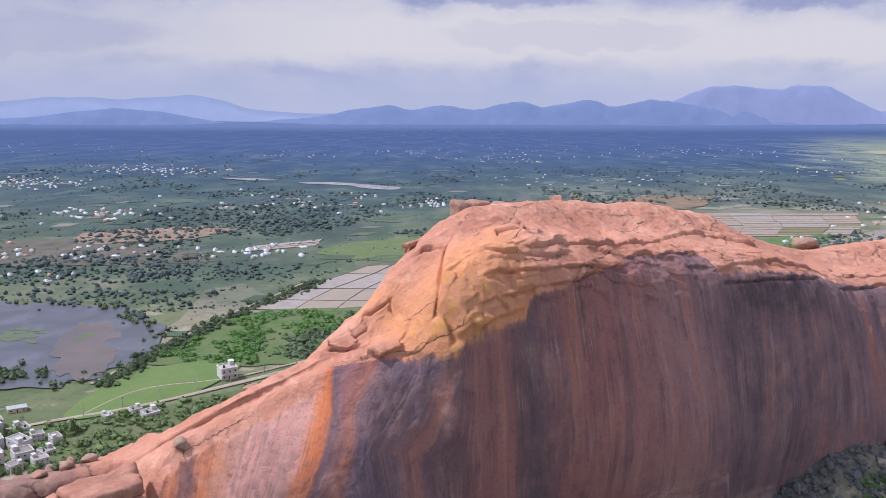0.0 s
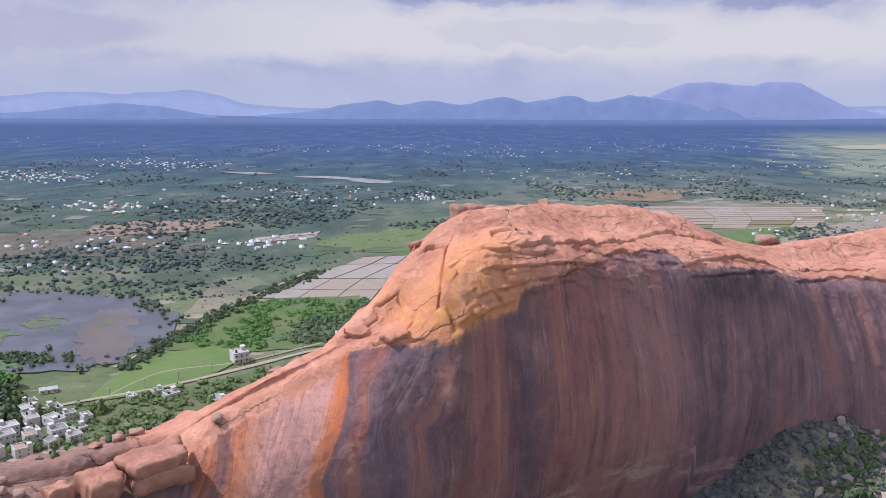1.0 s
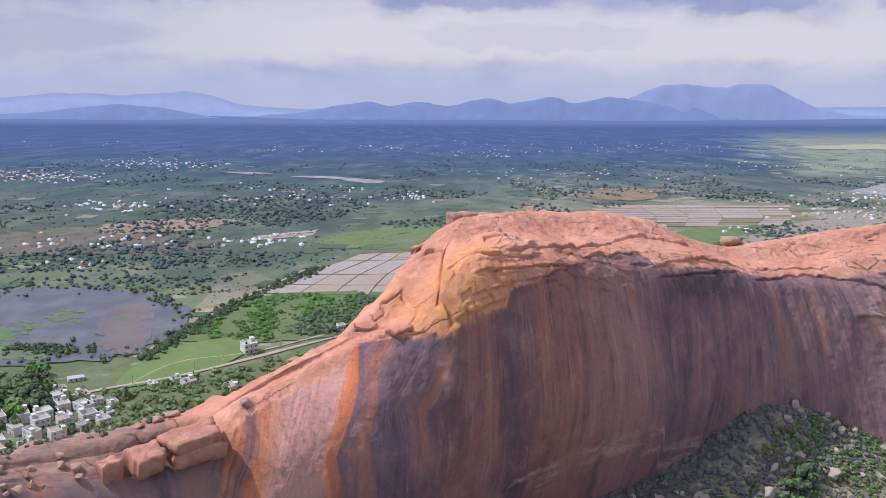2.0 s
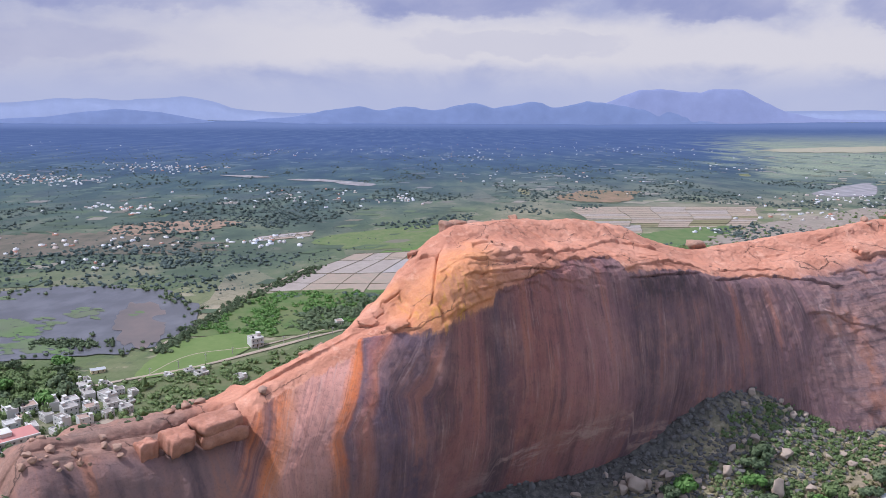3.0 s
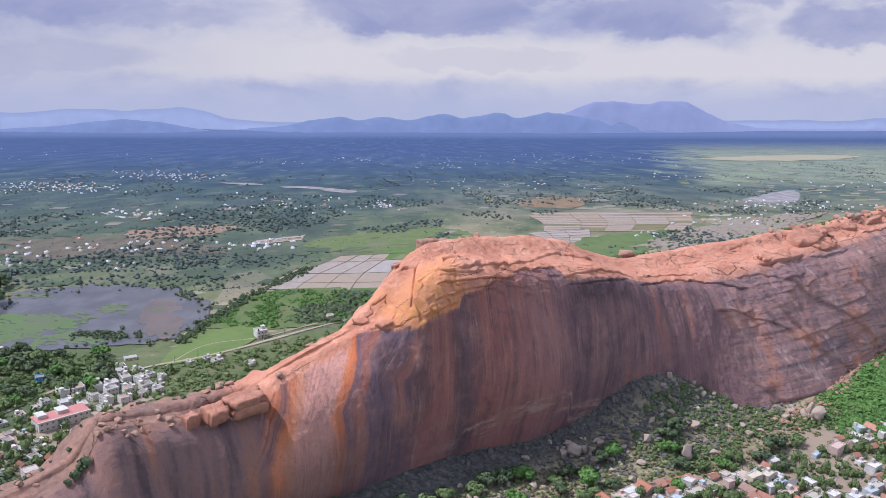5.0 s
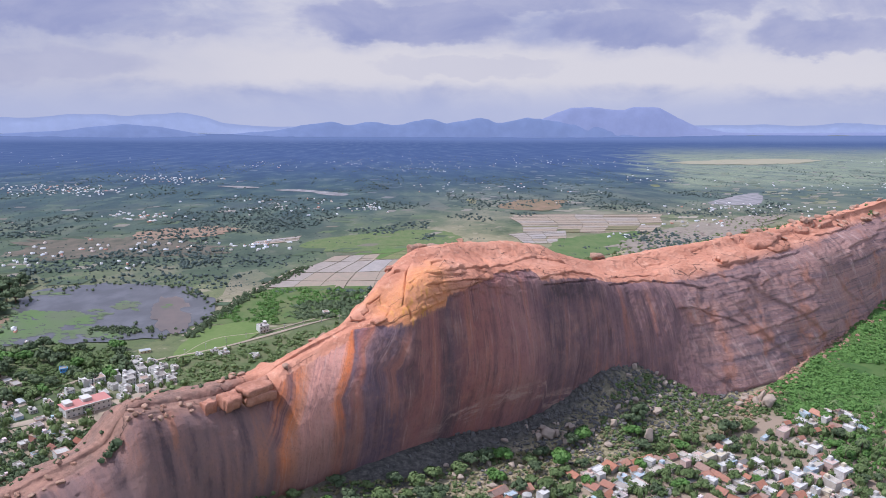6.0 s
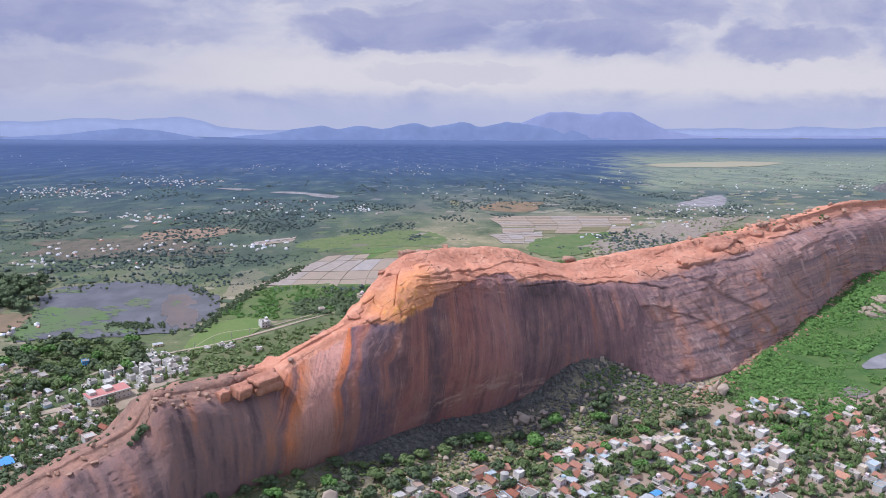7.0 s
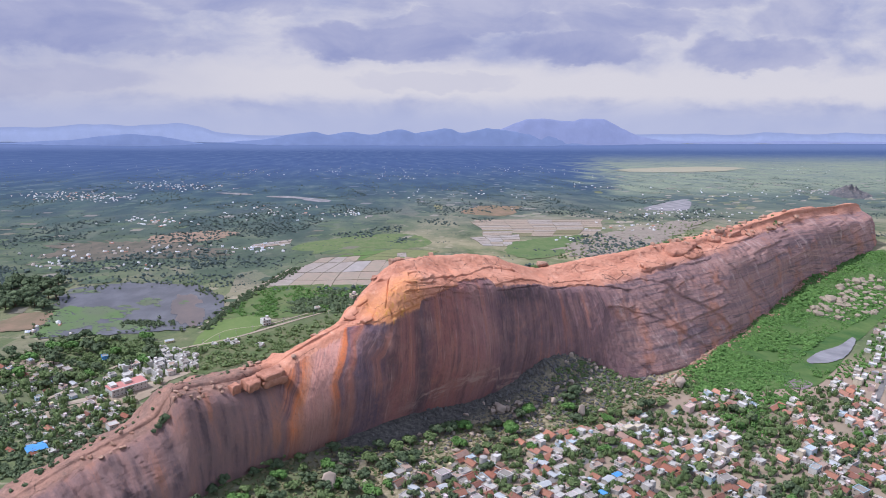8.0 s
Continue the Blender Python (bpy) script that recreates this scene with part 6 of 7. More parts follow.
TOWN = [(152, 116), (140, 140), (150, 160), (163, 180), (188, 205), (214, 215), (214, 150), (180, 116)]
town_places = strew(TOWN, 220, 2.7, 102)
WHITE_KINDS = [flat_house(4.4, 3.4, 2, 8, None, WHITE_WALL, "white two-storey town house with a flat roof"), flat_house(4.0, 3.2, 1, 9, None, WHITE_WALL, "white town house with a flat roof"), flat_house(4.8, 3.6, 2, 15, None, WHITE_WALL, "large white town house with roof room")]
LEFT_VILLAGE = [(-78, 140), (-63, 165), (-52, 162), (-49, 153), (-62, 143), (-70, 143)]
put_houses(WHITE_KINDS, strew(LEFT_VILLAGE, 36, 3.2, 103), (2, 1.5, 1), 9)
STREET_SIDE = [(-112, 100), (-108, 156), (-88, 154), (-80, 140), (-74, 131), (-66, 128), (-66, 118), (-80, 102)]
put_houses(KINDS, strew(STREET_SIDE, 90, 3.2, 104), (3, 2, 1, 1, 2, 1.2, 1, 0.8, 1.2, 0), 10)


def joined_houses(name, places, label, seed, tiled, turn=37.0):
    """The further houses of a village as one mesh of walls and flat roofs and one of tile roofs."""
    r = np.random.RandomState(seed)
    walls, tiles = Shape(), Shape()
    for x, y in places:
        k = 0.56 * float(shrink(x, y)) * r.uniform(0.8, 1.25)
        m = pose(x, y, float(ground_z(x, y)), 0, 0, turn + r.normal() * 6 + r.choice((0, 90))) @ Matrix.Diagonal((k, k, k, 1))
        a, b, w, d = len(walls.v), len(tiles.v), r.uniform(2.8, 5.0), r.uniform(2.4, 3.6)
        if r.rand() < tiled:
            rise = 0.26 * d + 0.12
            walls.box(-w / 2, -d / 2, -0.6, w / 2, d / 2, 1.15).gable_wall(-w / 2, -d / 2, d / 2, 1.15, rise, 0.1).gable_wall(w / 2 - 0.1, -d / 2, d / 2, 1.15, rise, 0.1)
            tiles.gable(-w / 2, -d / 2, w / 2, d / 2, 1.17, rise, 0.28, 0.09)
        else:
            h = 1.35 * (2 if r.rand() < 0.4 else 1)
            walls.box(-w / 2, -d / 2, -0.6, w / 2, d / 2, h)
            for e in ((-w / 2 - 0.05, -d / 2 - 0.05, w / 2 + 0.05, -d / 2 + 0.12), (-w / 2 - 0.05, d / 2 - 0.12, w / 2 + 0.05, d / 2 + 0.05), (-w / 2 - 0.05, -d / 2 + 0.12, -w / 2 + 0.12, d / 2 - 0.12), (w / 2 - 0.12, -d / 2 + 0.12, w / 2 + 0.05, d / 2 - 0.12)):
                walls.box(e[0], e[1], h, e[2], e[3], h + 0.26)
            if r.rand() < 0.5:
                walls.box(w / 2 - 1.4, d / 2 - 1.3, h, w / 2 - 0.2, d / 2 - 0.15, h + 1.0)
        for shape, n in ((walls, a), (tiles, b)):
            shape.v[n:] = [tuple(m @ Vector(v)) for v in shape.v[n:]]
    tagged(new(name, walls.mesh(name, JOINED_PAINT)), label, "houses", kind="stuff")
    if tiles.v:
        tagged(new(name + "_roofs", tiles.mesh(name + "_roofs", JOINED_TILE)), "red and brown clay tile roofs of village houses", "roofs", kind="stuff")


def mat_joined(name, stops, dirt):
    k = Mat(name, 0.85)
    n = k.noise(k.position(), 1.5, 5, 0.7)
    return k.colour(k.mix(k.ramp(n, (0.42, 0.0), (0.75, 0.55)), k.ramp(k.island(), *stops, constant=True), dirt)).m


JOINED_PAINT = mat_joined("joined_house_paint", ((0.0, (0.55, 0.53, 0.50)), (0.3, (0.44, 0.39, 0.34)), (0.5, (0.60, 0.58, 0.57)), (0.7, (0.55, 0.40, 0.36)), (0.8, (0.40, 0.48, 0.55)), (0.86, (0.35, 0.31, 0.28)), (0.94, (0.58, 0.50, 0.38))), (0.24, 0.20, 0.18))
JOINED_TILE = mat_joined("joined_roof_tiles", ((0.0, (0.40, 0.175, 0.115)), (0.3, (0.34, 0.165, 0.12)), (0.55, (0.46, 0.235, 0.165)), (0.8, (0.30, 0.195, 0.16))), (0.16, 0.10, 0.08))
joined_houses("village_houses", [p for p in village_places if p[1] >= 99], "crowded small village houses below the ridge", 91, 0.45)
joined_houses("town_houses", town_places, "crowded white flat-roofed houses of a small town", 92, 0.06, 60.0)


def school():
    root = tagged(new("school_building"), "long white two-storey building with a faded red roof", "building")
    w, d, h = 12.5, 4.2, 3.0
    part("wall", Shape().box(-w / 2, -d / 2, -0.5, w / 2, d / 2, h).mesh("wall", WHITE_WALL), root)
    part("roof", Shape().box(-w / 2 - 0.25, -d / 2 - 0.25, h, w / 2 + 0.25, d / 2 + 0.25, h + 0.16).mesh("roof", PINK_ROOF), root)
    part("roof_band", Shape().box(-w / 2 - 0.28, -d / 2 - 0.32, h - 0.16, w / 2 + 0.28, -d / 2 - 0.05, h + 0.3).mesh("roof_band", WHITE_WALL), root)
    part("porch", Shape().box(-1.6, -d / 2 - 1.3, 1.35, 1.0, -d / 2, 1.5).box(-1.5, -d / 2 - 1.25, -0.5, -1.35, -d / 2 - 1.1, 1.35).box(0.75, -d / 2 - 1.25, -0.5, 0.9, -d / 2 - 1.1, 1.35).mesh("porch", WHITE_WALL), root)
    for x, s in ((-4.6, 1.0), (0.5, 1.2)):
        part("stair_room", Shape().box(x - s, -0.4, h + 0.16, x + s, 1.9, h + 1.1).box(x - s - 0.1, -0.5, h + 1.1, x + s + 0.1, 2.0, h + 1.2).mesh("stair_room", WHITE_WALL), root)
    openings(root, -w / 2, w / 2, -d / 2, -1, 2, 1.5, 9)
    openings(root, -w / 2, w / 2, d / 2, 1, 2, 1.5, 6, False)
    root.matrix_basis = pose(-68.5, 138.0, float(ground_z(-68.5, 138.0)), 0, 0, 37) @ Matrix.Diagonal((0.86, 0.86, 0.72, 1))
    return root


school()


def water_tower():
    root = tagged(new("water_tower"), "round concrete water tank on short columns", "water tower")
    part("tank", Shape().drum(0, 0, 1.9, 3.6, 0.95, 1.0, 20).drum(0, 0, 3.6, 3.85, 1.0, 0.35, 20).mesh("tank", CONCRETE), root)
    for i in range(6):
        a = i * math.pi / 3
        part("column", Shape().drum(0.8 * math.cos(a), 0.8 * math.sin(a), -0.5, 1.95, 0.11, 0.11, 8).mesh("column", CONCRETE), root)
    root.matrix_basis = pose(24.8, 95.5, 0)
    return root


water_tower()
lone = [flat_house(4.0, 3.2, 2, 27, None, WHITE_WALL, "white two-storey farmhouse beside a dirt road"), flat_house(2.6, 2.4, 1, 10, None, WHITE_WALL, "small white pump house beside a dirt road"), flat_house(3.6, 3.0, 2, 12, None, None, "unfinished pale farmhouse behind the ridge"),
        shed_house(6.0, 4.0, BLUE_SHEET, "long shed with a bright blue sheet roof", 4), flat_house(3.2, 2.8, 2, 13, None, mat_simple("blue_paint", (0.12, 0.32, 0.60), 0.7, 0.15), "blue-painted two-storey house among trees"), shed_house(5.0, 2.2, GREY_SHEET, "pale long shed beside a garden plot", 6)]
for ob, (x, y, turn, k) in zip(lone, ((-31.8, 183.8, 30, 0.85), (-15.6, 196.5, 20, 0.8), (-3.6, 205.5, 40, 0.9), (-86.5, 104.5, 30, 0.8), (-77, 157, 20, 0.65), (-60, 170, 25, 0.65))):
    k = k * float(shrink(x, y))
    ob.matrix_basis = pose(x, y, float(ground_z(x, y)), 0, 0, turn) @ Matrix.Diagonal((k, k, k, 1))
put_houses([flat_house(4.0, 3.2, 1, 30, None, WHITE_WALL, "white low house beside the dirt road")], [(-46.5, 168.5), (-43, 170.5), (-40.5, 169.0), (-33, 167.5)], (1,), 11)


def far_houses():
    """Hundreds of small pale houses in the villages across the plain."""
    r = np.random.RandomState(90)
    groups = ((-108, 305, 22, 6, 170), (-71, 322, 18, 5, 110), (-39, 343, 9, 4, 22), (-9, 348, 9, 3, 18), (19, 342, 14, 4, 26), (-76, 277, 14, 5, 45), (-71, 249, 16, 6, 22), (-99, 241, 17, 6, 20),
              (-39, 250, 18, 5, 26), (-75, 232, 6, 3, 7), (-1, 293, 6, 4, 18), (-28, 292, 22, 10, 44), (134, 302, 27, 6, 70), (208, 336, 18, 4, 36), (66, 358, 52, 8, 60))
    groups2 = ((105, 336, 15, 4, 12), (-103, 230, 9, 3, 9), (15, 353, 34, 13, 50), (49, 320, 36, 9, 34), (81, 267, 8, 3, 7), (208, 371, 34, 5, 20), (-96, 178, 10, 6, 6), (112, 285, 20, 8, 26), (-120, 345, 40, 8, 26), (160, 330, 30, 9, 24))
    unit = np.array([(-1, -1, 0), (1, -1, 0), (1, 1, 0), (-1, 1, 0), (-1, -1, 1), (1, -1, 1), (1, 1, 1), (-1, 1, 1)], float)
    faces = np.array(((4, 5, 6, 7), (0, 1, 5, 4), (1, 2, 6, 5), (2, 3, 7, 6), (3, 0, 4, 7)))
    vs, fs, n = [], [], 0
    for gx, gy, rx, ry, c in groups + groups2:
        for _ in range(c):
            x, y = gx + r.normal() * rx * 0.55, gy + r.normal() * ry * 0.55
            k = float(shrink(x, y))
            w, d, h = r.uniform(0.5, 1.5) * k, r.uniform(0.4, 0.9) * k, r.uniform(0.5, 1.15) * k
            th = r.uniform(-0.5, 0.5)
            cs, sn = math.cos(th), math.sin(th)
            for part_w, part_h in ((1.0, 1.0), (0.4, 1.35)):
                u = unit * (w * part_w, d * part_w, h * part_h)
                z0 = float(ground_z(x, y)) + 0.02
                vs.append(np.stack([x + u[:, 0] * cs - u[:, 1] * sn, y + u[:, 0] * sn + u[:, 1] * cs, u[:, 2] + z0], 1))
                fs.append(faces + n)
                n += 8
    k = Mat("far_house_paint", 0.85)
    k.colour(k.ramp(k.island(), (0.0, (0.62, 0.62, 0.63)), (0.38, (0.36, 0.35, 0.34)), (0.62, (0.46, 0.39, 0.35)), (0.78, (0.42, 0.22, 0.16)), (0.86, (0.62, 0.64, 0.70)), constant=True))
    ob = new("far_houses", mesh_fast("far_houses", np.concatenate(vs), np.concatenate(fs), k.m))
    return tagged(ob, "small white houses scattered in far villages", "houses", kind="stuff")


far_houses()
# ---- rocks ----
def stone_mesh(name, seed, cuts=13, level=3, soft=0.16):
    """A unit boulder: a sphere cut by random planes, its faces and edges worn."""
    v, f = (ICO1, ICO2, ICO3)[level - 1]
    r = np.random.RandomState(seed)
    v = v.copy()
    for _ in range(cuts):
        n = r.normal(size=3)
        n /= np.linalg.norm(n)
        d = r.uniform(0.38, 0.75)
        over = np.maximum(v @ n - d, 0)
        v = v - over[:, None] * n * 0.92
    v = v * (1 + soft * fbm(v[:, 0] * 2.2 + seed, v[:, 1] * 2.2, v[:, 2] * 2.2, seed, 3))[:, None]
    return mesh_fast(name, v, f, BOULDER, True, 3)


STONES = [stone_mesh("boulder", 200 + i) for i in range(8)]


PALE_ROCK = mat_simple("pale_fallen_granite", (0.44, 0.35, 0.285), 0.9, 0.4, 1.2)
PALE_STONES = []
for me in STONES:
    pale = me.copy()
    pale.materials.clear()
    pale.materials.append(PALE_ROCK)
    PALE_STONES.append(pale)


def ridge_top(s, w):
    """Height of the ridge's surface at (s, w), on its top."""
    i = int(np.clip(np.searchsorted(GRID["s"], s), 0, len(GRID["s"]) - 1))
    rock = float(np.interp(-w, -GRID["w"][i], GRID["z"][i]))
    return max(rock, float(ground_z(*along(s, w))))


def boulder(x, y, z, sx, sy, sz, turn, label, i, group="", tip=0.0):
    ob = new("boulder", (PALE_STONES if group == "fallen boulders" else STONES)[i % len(STONES)])
    ob.matrix_basis = pose(x, y, z, tip, tip * 0.6, turn) @ Matrix.Diagonal((sx, sy, sz, 1))
    return tagged(ob, label, "boulder", group)


def on_ridge(s, w, sx, sy, sz, label, i, turn=37.0, sink=0.35, tip=0.0, group="boulders on the ridge"):
    x, y = along(s, w)
    return boulder(x, y, ridge_top(s, w) + sz * (1 - sink) - 0.15, sx, sy, sz, turn, label, i, group, tip)


def slab(s, w, ls, lw, h, top, label, seed, lean=0.0, round_off=0.25):
    """A thick sheet of granite with worn edges, its top at a given height."""
    r = np.random.RandomState(seed * 7 + 1)
    corners, n = 4 + seed % 3, 64
    ang = np.sort((np.arange(corners) + 0.5 + r.uniform(-0.22, 0.22, corners)) * 2 * math.pi / corners)
    rad = r.uniform(0.58, 0.70, corners)
    px, py = rad * np.cos(ang), rad * np.sin(ang)
    q = np.linspace(0, corners, n, endpoint=False)
    i, f = q.astype(int) % corners, q % 1.0
    ox, oy = px[i] * (1 - f) + px[(i + 1) % corners] * f, py[i] * (1 - f) + py[(i + 1) % corners] * f
    wear = 1 + 0.11 * fbm(ox * 5 + seed, oy * 5, 0, seed, 4)
    ox, oy = ox * wear, oy * wear
    rings = ((0.0, 0.5), (0.5, 0.5), (0.86, 0.49), (0.95, 0.44), (0.99, 0.34), (1.0, 0.05), (0.97, -0.25), (0.93, -0.42), (0.85, -0.5))
    k, hz = np.array([a for a, _ in rings])[:, None], np.array([b for _, b in rings])[:, None]
    gx, gy = k * ox[None], k * oy[None]
    rough = 0.10 * fbm(gx * 4 + seed, gy * 4, hz * 3, seed + 9, 4)
    ledge = 1 + 0.06 * vnoise(hz * 4 + 0 * gx, gx * 2, gy * 2 + seed, seed + 4)
    v = np.stack([gx * ledge * ls, gy * ledge * lw, (hz + rough + 0.10 * gx - 0.06 * gy) * h], -1).reshape(-1, 3)
    m = len(rings)
    a = np.arange(m - 1)[:, None] * n + np.arange(n)[None]
    b = np.arange(m - 1)[:, None] * n + (np.arange(n)[None] + 1) % n
    me = mesh_fast("slab", v, np.stack([a, a + n, b + n, b], -1).reshape(-1, 4), SLAB_ROCK)
    ob = new("slab", me)
    x, y = along(s, w)
    if top is None:
        top = ridge_top(s, w) + 0.45 * h
    ob.matrix_basis = pose(x, y, top - h / 2, lean, 0, 37 + (seed * 37) % 13 - 6)
    return tagged(ob, label, "rock slab", "slabs on the ridge")


def mat_slab():
    k = Mat("slab_granite", 0.88)
    p = k.position()
    col = k.ramp(k.noise(p, 0.5, 6, 0.65), (0.3, (0.28, 0.125, 0.085)), (0.5, (0.40, 0.185, 0.125)), (0.72, (0.50, 0.26, 0.19)))
    col = k.mix(k.ramp(k.noise(p, 1.6, 5, 0.6), (0.5, 0.0), (0.75, 0.5)), col, (0.20, 0.12, 0.10))
    return k.colour(col).bump(k.noise(p, 3, 6, 0.7), 0.6, 0.15).m


SLAB_ROCK = mat_slab()
slab(-65.6, -1.4, 4.4, 4.2, 2.6, 23.6, "thick split granite slab at the cliff edge", 9, 7, 0.3)
slab(-59.8, -1.4, 6.0, 4.6, 1.6, 24.5, "thick granite slab resting on another above a gap", 15, 9, 0.3)
slab(-59.6, -1.2, 6.2, 4.6, 2.2, 23.0, "thick granite slab under another at the cliff edge", 12, 7, 0.3)
slab(-69.4, -3.0, 2.6, 2.8, 2.4, 22.6, "dark weathered granite block beside split slabs", 3, -4, 0.6)
slab(-23.6, -5.6, 2.6, 1.2, 0.5, None, "thin granite sheet at the shoulder of the dome", 7, -15, 0.4)
slab(118, 2.0, 4.5, 3.4, 1.8, None, "cracked granite block on the crest", 14, 6, 0.5)
slab(131, 1.0, 6.0, 4.0, 2.0, None, "weathered granite block on the crest", 15, -6, 0.5)
slab(96, 4.0, 9.0, 6.0, 3.4, None, "large loose granite block on the crest", 8, 10, 0.5)
slab(104, 2.5, 5.5, 4.5, 2.6, None, "cracked granite block on the crest", 9, -8, 0.5)
slab(-21.0, -8.6, 2.6, 1.4, 0.8, None, "weathered granite sheet behind the dome's shoulder", 10, 10, 0.5)
for i, (s, w, sx, sy, sz) in enumerate(((-16.0, -8.4, 1.3, 1.1, 1.2), (-13.2, -8.6, 1.6, 0.9, 0.8), (-10.6, -8.8, 1.7, 0.9, 0.65), (-8.2, -9.0, 0.8, 0.7, 0.7), (-6.0, -9.0, 0.6, 0.5, 0.65), (-3.9, -9.0, 0.6, 0.5, 0.5), (-1.2, -9.2, 0.95, 0.8, 0.85),
                                        (13.5, -9.0, 1.4, 0.9, 0.6), (16.0, -9.2, 1.7, 1.0, 0.7), (42.5, -7.6, 1.7, 1.4, 1.5), (45.5, -8.4, 1.5, 1.2, 0.8))):
    on_ridge(s, w + 0.8, sx * 1.4, sy * 1.2, sz * 0.95, "pink granite boulder on the bare summit", i, 20 * i, 0.2)
for i, (s, w, sx, sy, sz) in enumerate(((-41.0, -8.2, 1.3, 0.9, 0.8), (-38.8, -8.2, 1.1, 0.9, 1.0), (-36.8, -8.4, 0.8, 0.6, 0.6), (-55.0, -17.0, 1.3, 1.1, 0.9), (-53.0, -18.0, 1.1, 1.0, 0.9), (-58.0, -9.0, 1.1, 0.8, 0.7), (-60.5, -8.8, 0.9, 0.8, 0.7), (-63.0, -8.6, 1.1, 0.9, 0.8))):
    on_ridge(s, w, sx, sy, sz, "weathered brown boulder along the edge of the ridge", i + 3, 33 * i, 0.35)
rs = np.random.RandomState(120)
for i in range(26):
    s, w = rs.uniform(-86, -50), -1.5 - abs(rs.normal()) * 5.5
    if -71 < s < -55 and w > -7:
        s -= 17
    k = rs.uniform(0.3, 0.85)
    on_ridge(s, w, k * 1.2, k, k * 0.8, "broken brown boulder on the low ridge", i, rs.uniform(0, 360), 0.3)
for i in range(46):
    s = rs.uniform(88, 175)
    w = rs.normal() * 3.5 - 0.5
    k = rs.uniform(0.5, 1.5)
    on_ridge(s, w, k * 1.3, k, k * 0.75, "brown boulder on the crest of the ridge", i, rs.uniform(0, 360), 0.35)
for i in range(12):
    s, w = rs.uniform(-112, -92), -6 - abs(rs.normal()) * 5
    k = rs.uniform(0.3, 0.8)
    on_ridge(s, w, k * 1.3, k, k * 0.8, "broken boulder at the low end of the ridge", i, rs.uniform(0, 360), 0.35)


def on_ground(x, y, sx, sy, sz, label, i, turn=0.0, sink=0.3, group="fallen boulders"):
    return boulder(x, y, float(ground_z(x, y)) + sz * (1 - sink) - 0.1, sx, sy, sz, turn, label, i, group)


on_ground(-14.0, 86.0, 2.9, 2.5, 2.7, "very large rounded pink boulder among trees", 5, 20)
on_ground(-5.6, 86.2, 1.5, 1.3, 1.7, "rounded boulder among trees", 4, 50)
on_ground(33.8, 123.2, 1.9, 1.5, 1.9, "large pale fallen boulder below the cliff", 1, 10)
on_ground(31.4, 123.0, 1.3, 1.1, 1.4, "pale fallen boulder below the cliff", 3, 70)
on_ground(55.8, 122.6, 1.8, 1.5, 2.1, "large pink fallen boulder on the scree", 5, 30)
on_ground(48.5, 126.5, 1.3, 1.1, 1.1, "pink fallen boulder on the scree", 6, 80)
for x, y, count, spread in ((32.0, 124.5, 8, 3.2), (39.4, 124.0, 12, 5), (52.2, 132.4, 5, 2.5), (57.9, 132.4, 4, 2.0), (71.7, 152.2, 6, 3), (79.6, 151.0, 8, 4), (87.3, 144.2, 12, 4.5), (60.9, 143.1, 8, 5)):
    for i in range(count):
        k = 0.45 + abs(rs.normal()) * 0.5
        on_ground(x + rs.normal() * spread * 0.6, y + rs.normal() * spread * 0.4, k * 1.3, k, k * 0.95, "pale angular boulder in a heap below the cliff", i, rs.uniform(0, 360))
for i in range(70):
    s, w = rs.uniform(-26, 62), rs.uniform(12, 34)
    k = rs.uniform(0.35, 1.0) * (1.3 if rs.rand() < 0.15 else 1)
    on_ground(*along(s, w), k * 1.3, k, k * 0.8, "pale fallen stone on the scree below the cliff", i, rs.uniform(0, 360))


def rubble(name, places, sizes, label, seed, material=BOULDER):
    r = np.random.RandomState(seed)
    places, sizes = np.asarray(places, float), np.asarray(sizes, float)
    vs = []
    for i in range(5):
        v, f = lumpy(1, seed + i, 0.45, 1.3)
        m = np.arange(len(places)) % 5 == i
        u = v[f.ravel()]
        th, k = r.uniform(0, 6.28, m.sum()), sizes[m]
        c, s = np.cos(th)[:, None], np.sin(th)[:, None]
        px, py = places[m, 0][:, None], places[m, 1][:, None]
        z0 = ground_z(places[m, 0], places[m, 1])[:, None]
        kk = k[:, None]
        sq = r.uniform(0.5, 0.9, m.sum())[:, None]
        vs.append(np.stack([px + kk * (c * u[None, :, 0] - s * u[None, :, 1] * 0.8), py + kk * (s * u[None, :, 0] + c * u[None, :, 1] * 0.8), z0 + kk * sq * (u[None, :, 2] + 0.35)], -1).reshape(-1, 3))
    v = np.concatenate(vs)
    return tagged(new(name, mesh_fast(name, v, np.arange(len(v)).reshape(-1, 3), material, False, 3)), label, "rubble", kind="stuff")


n = 15000
ss, ww = rs.uniform(-40, 64, n), rs.uniform(2, 38, n)
keep = rs.uniform(0, 1, n) < np.exp(-((ss - 28) / 34.0) ** 2) * (1 - sstep(22, 37, ww))
# stone colour darkened to stand for the shade below the cliff
rubble("scree", np.stack(along(ss[keep], ww[keep]), 1), np.abs(rs.normal(size=keep.sum())) * 0.22 + 0.14, "grey and brown broken stones below the cliff", 301, mat_simple("shaded_scree", (0.165, 0.155, 0.148), 0.9, 0.45))
n = 1500
ss, ww = rs.uniform(50, 190, n), 30 - 0.12 * np.maximum(rs.uniform(50, 190, n) - 60, 0) + rs.normal(size=n) * 1.6
rubble("foot_stones", np.stack(along(ss, np.interp(ss, [50, 66, 89, 114, 137, 169, 190], [31, 30, 25, 20.5, 17, 8, 6]) + np.abs(rs.normal(size=n)) * 3.0), 1), np.abs(rs.normal(size=n)) * 0.32 + 0.08, "pale stones along the foot of the ridge", 302)
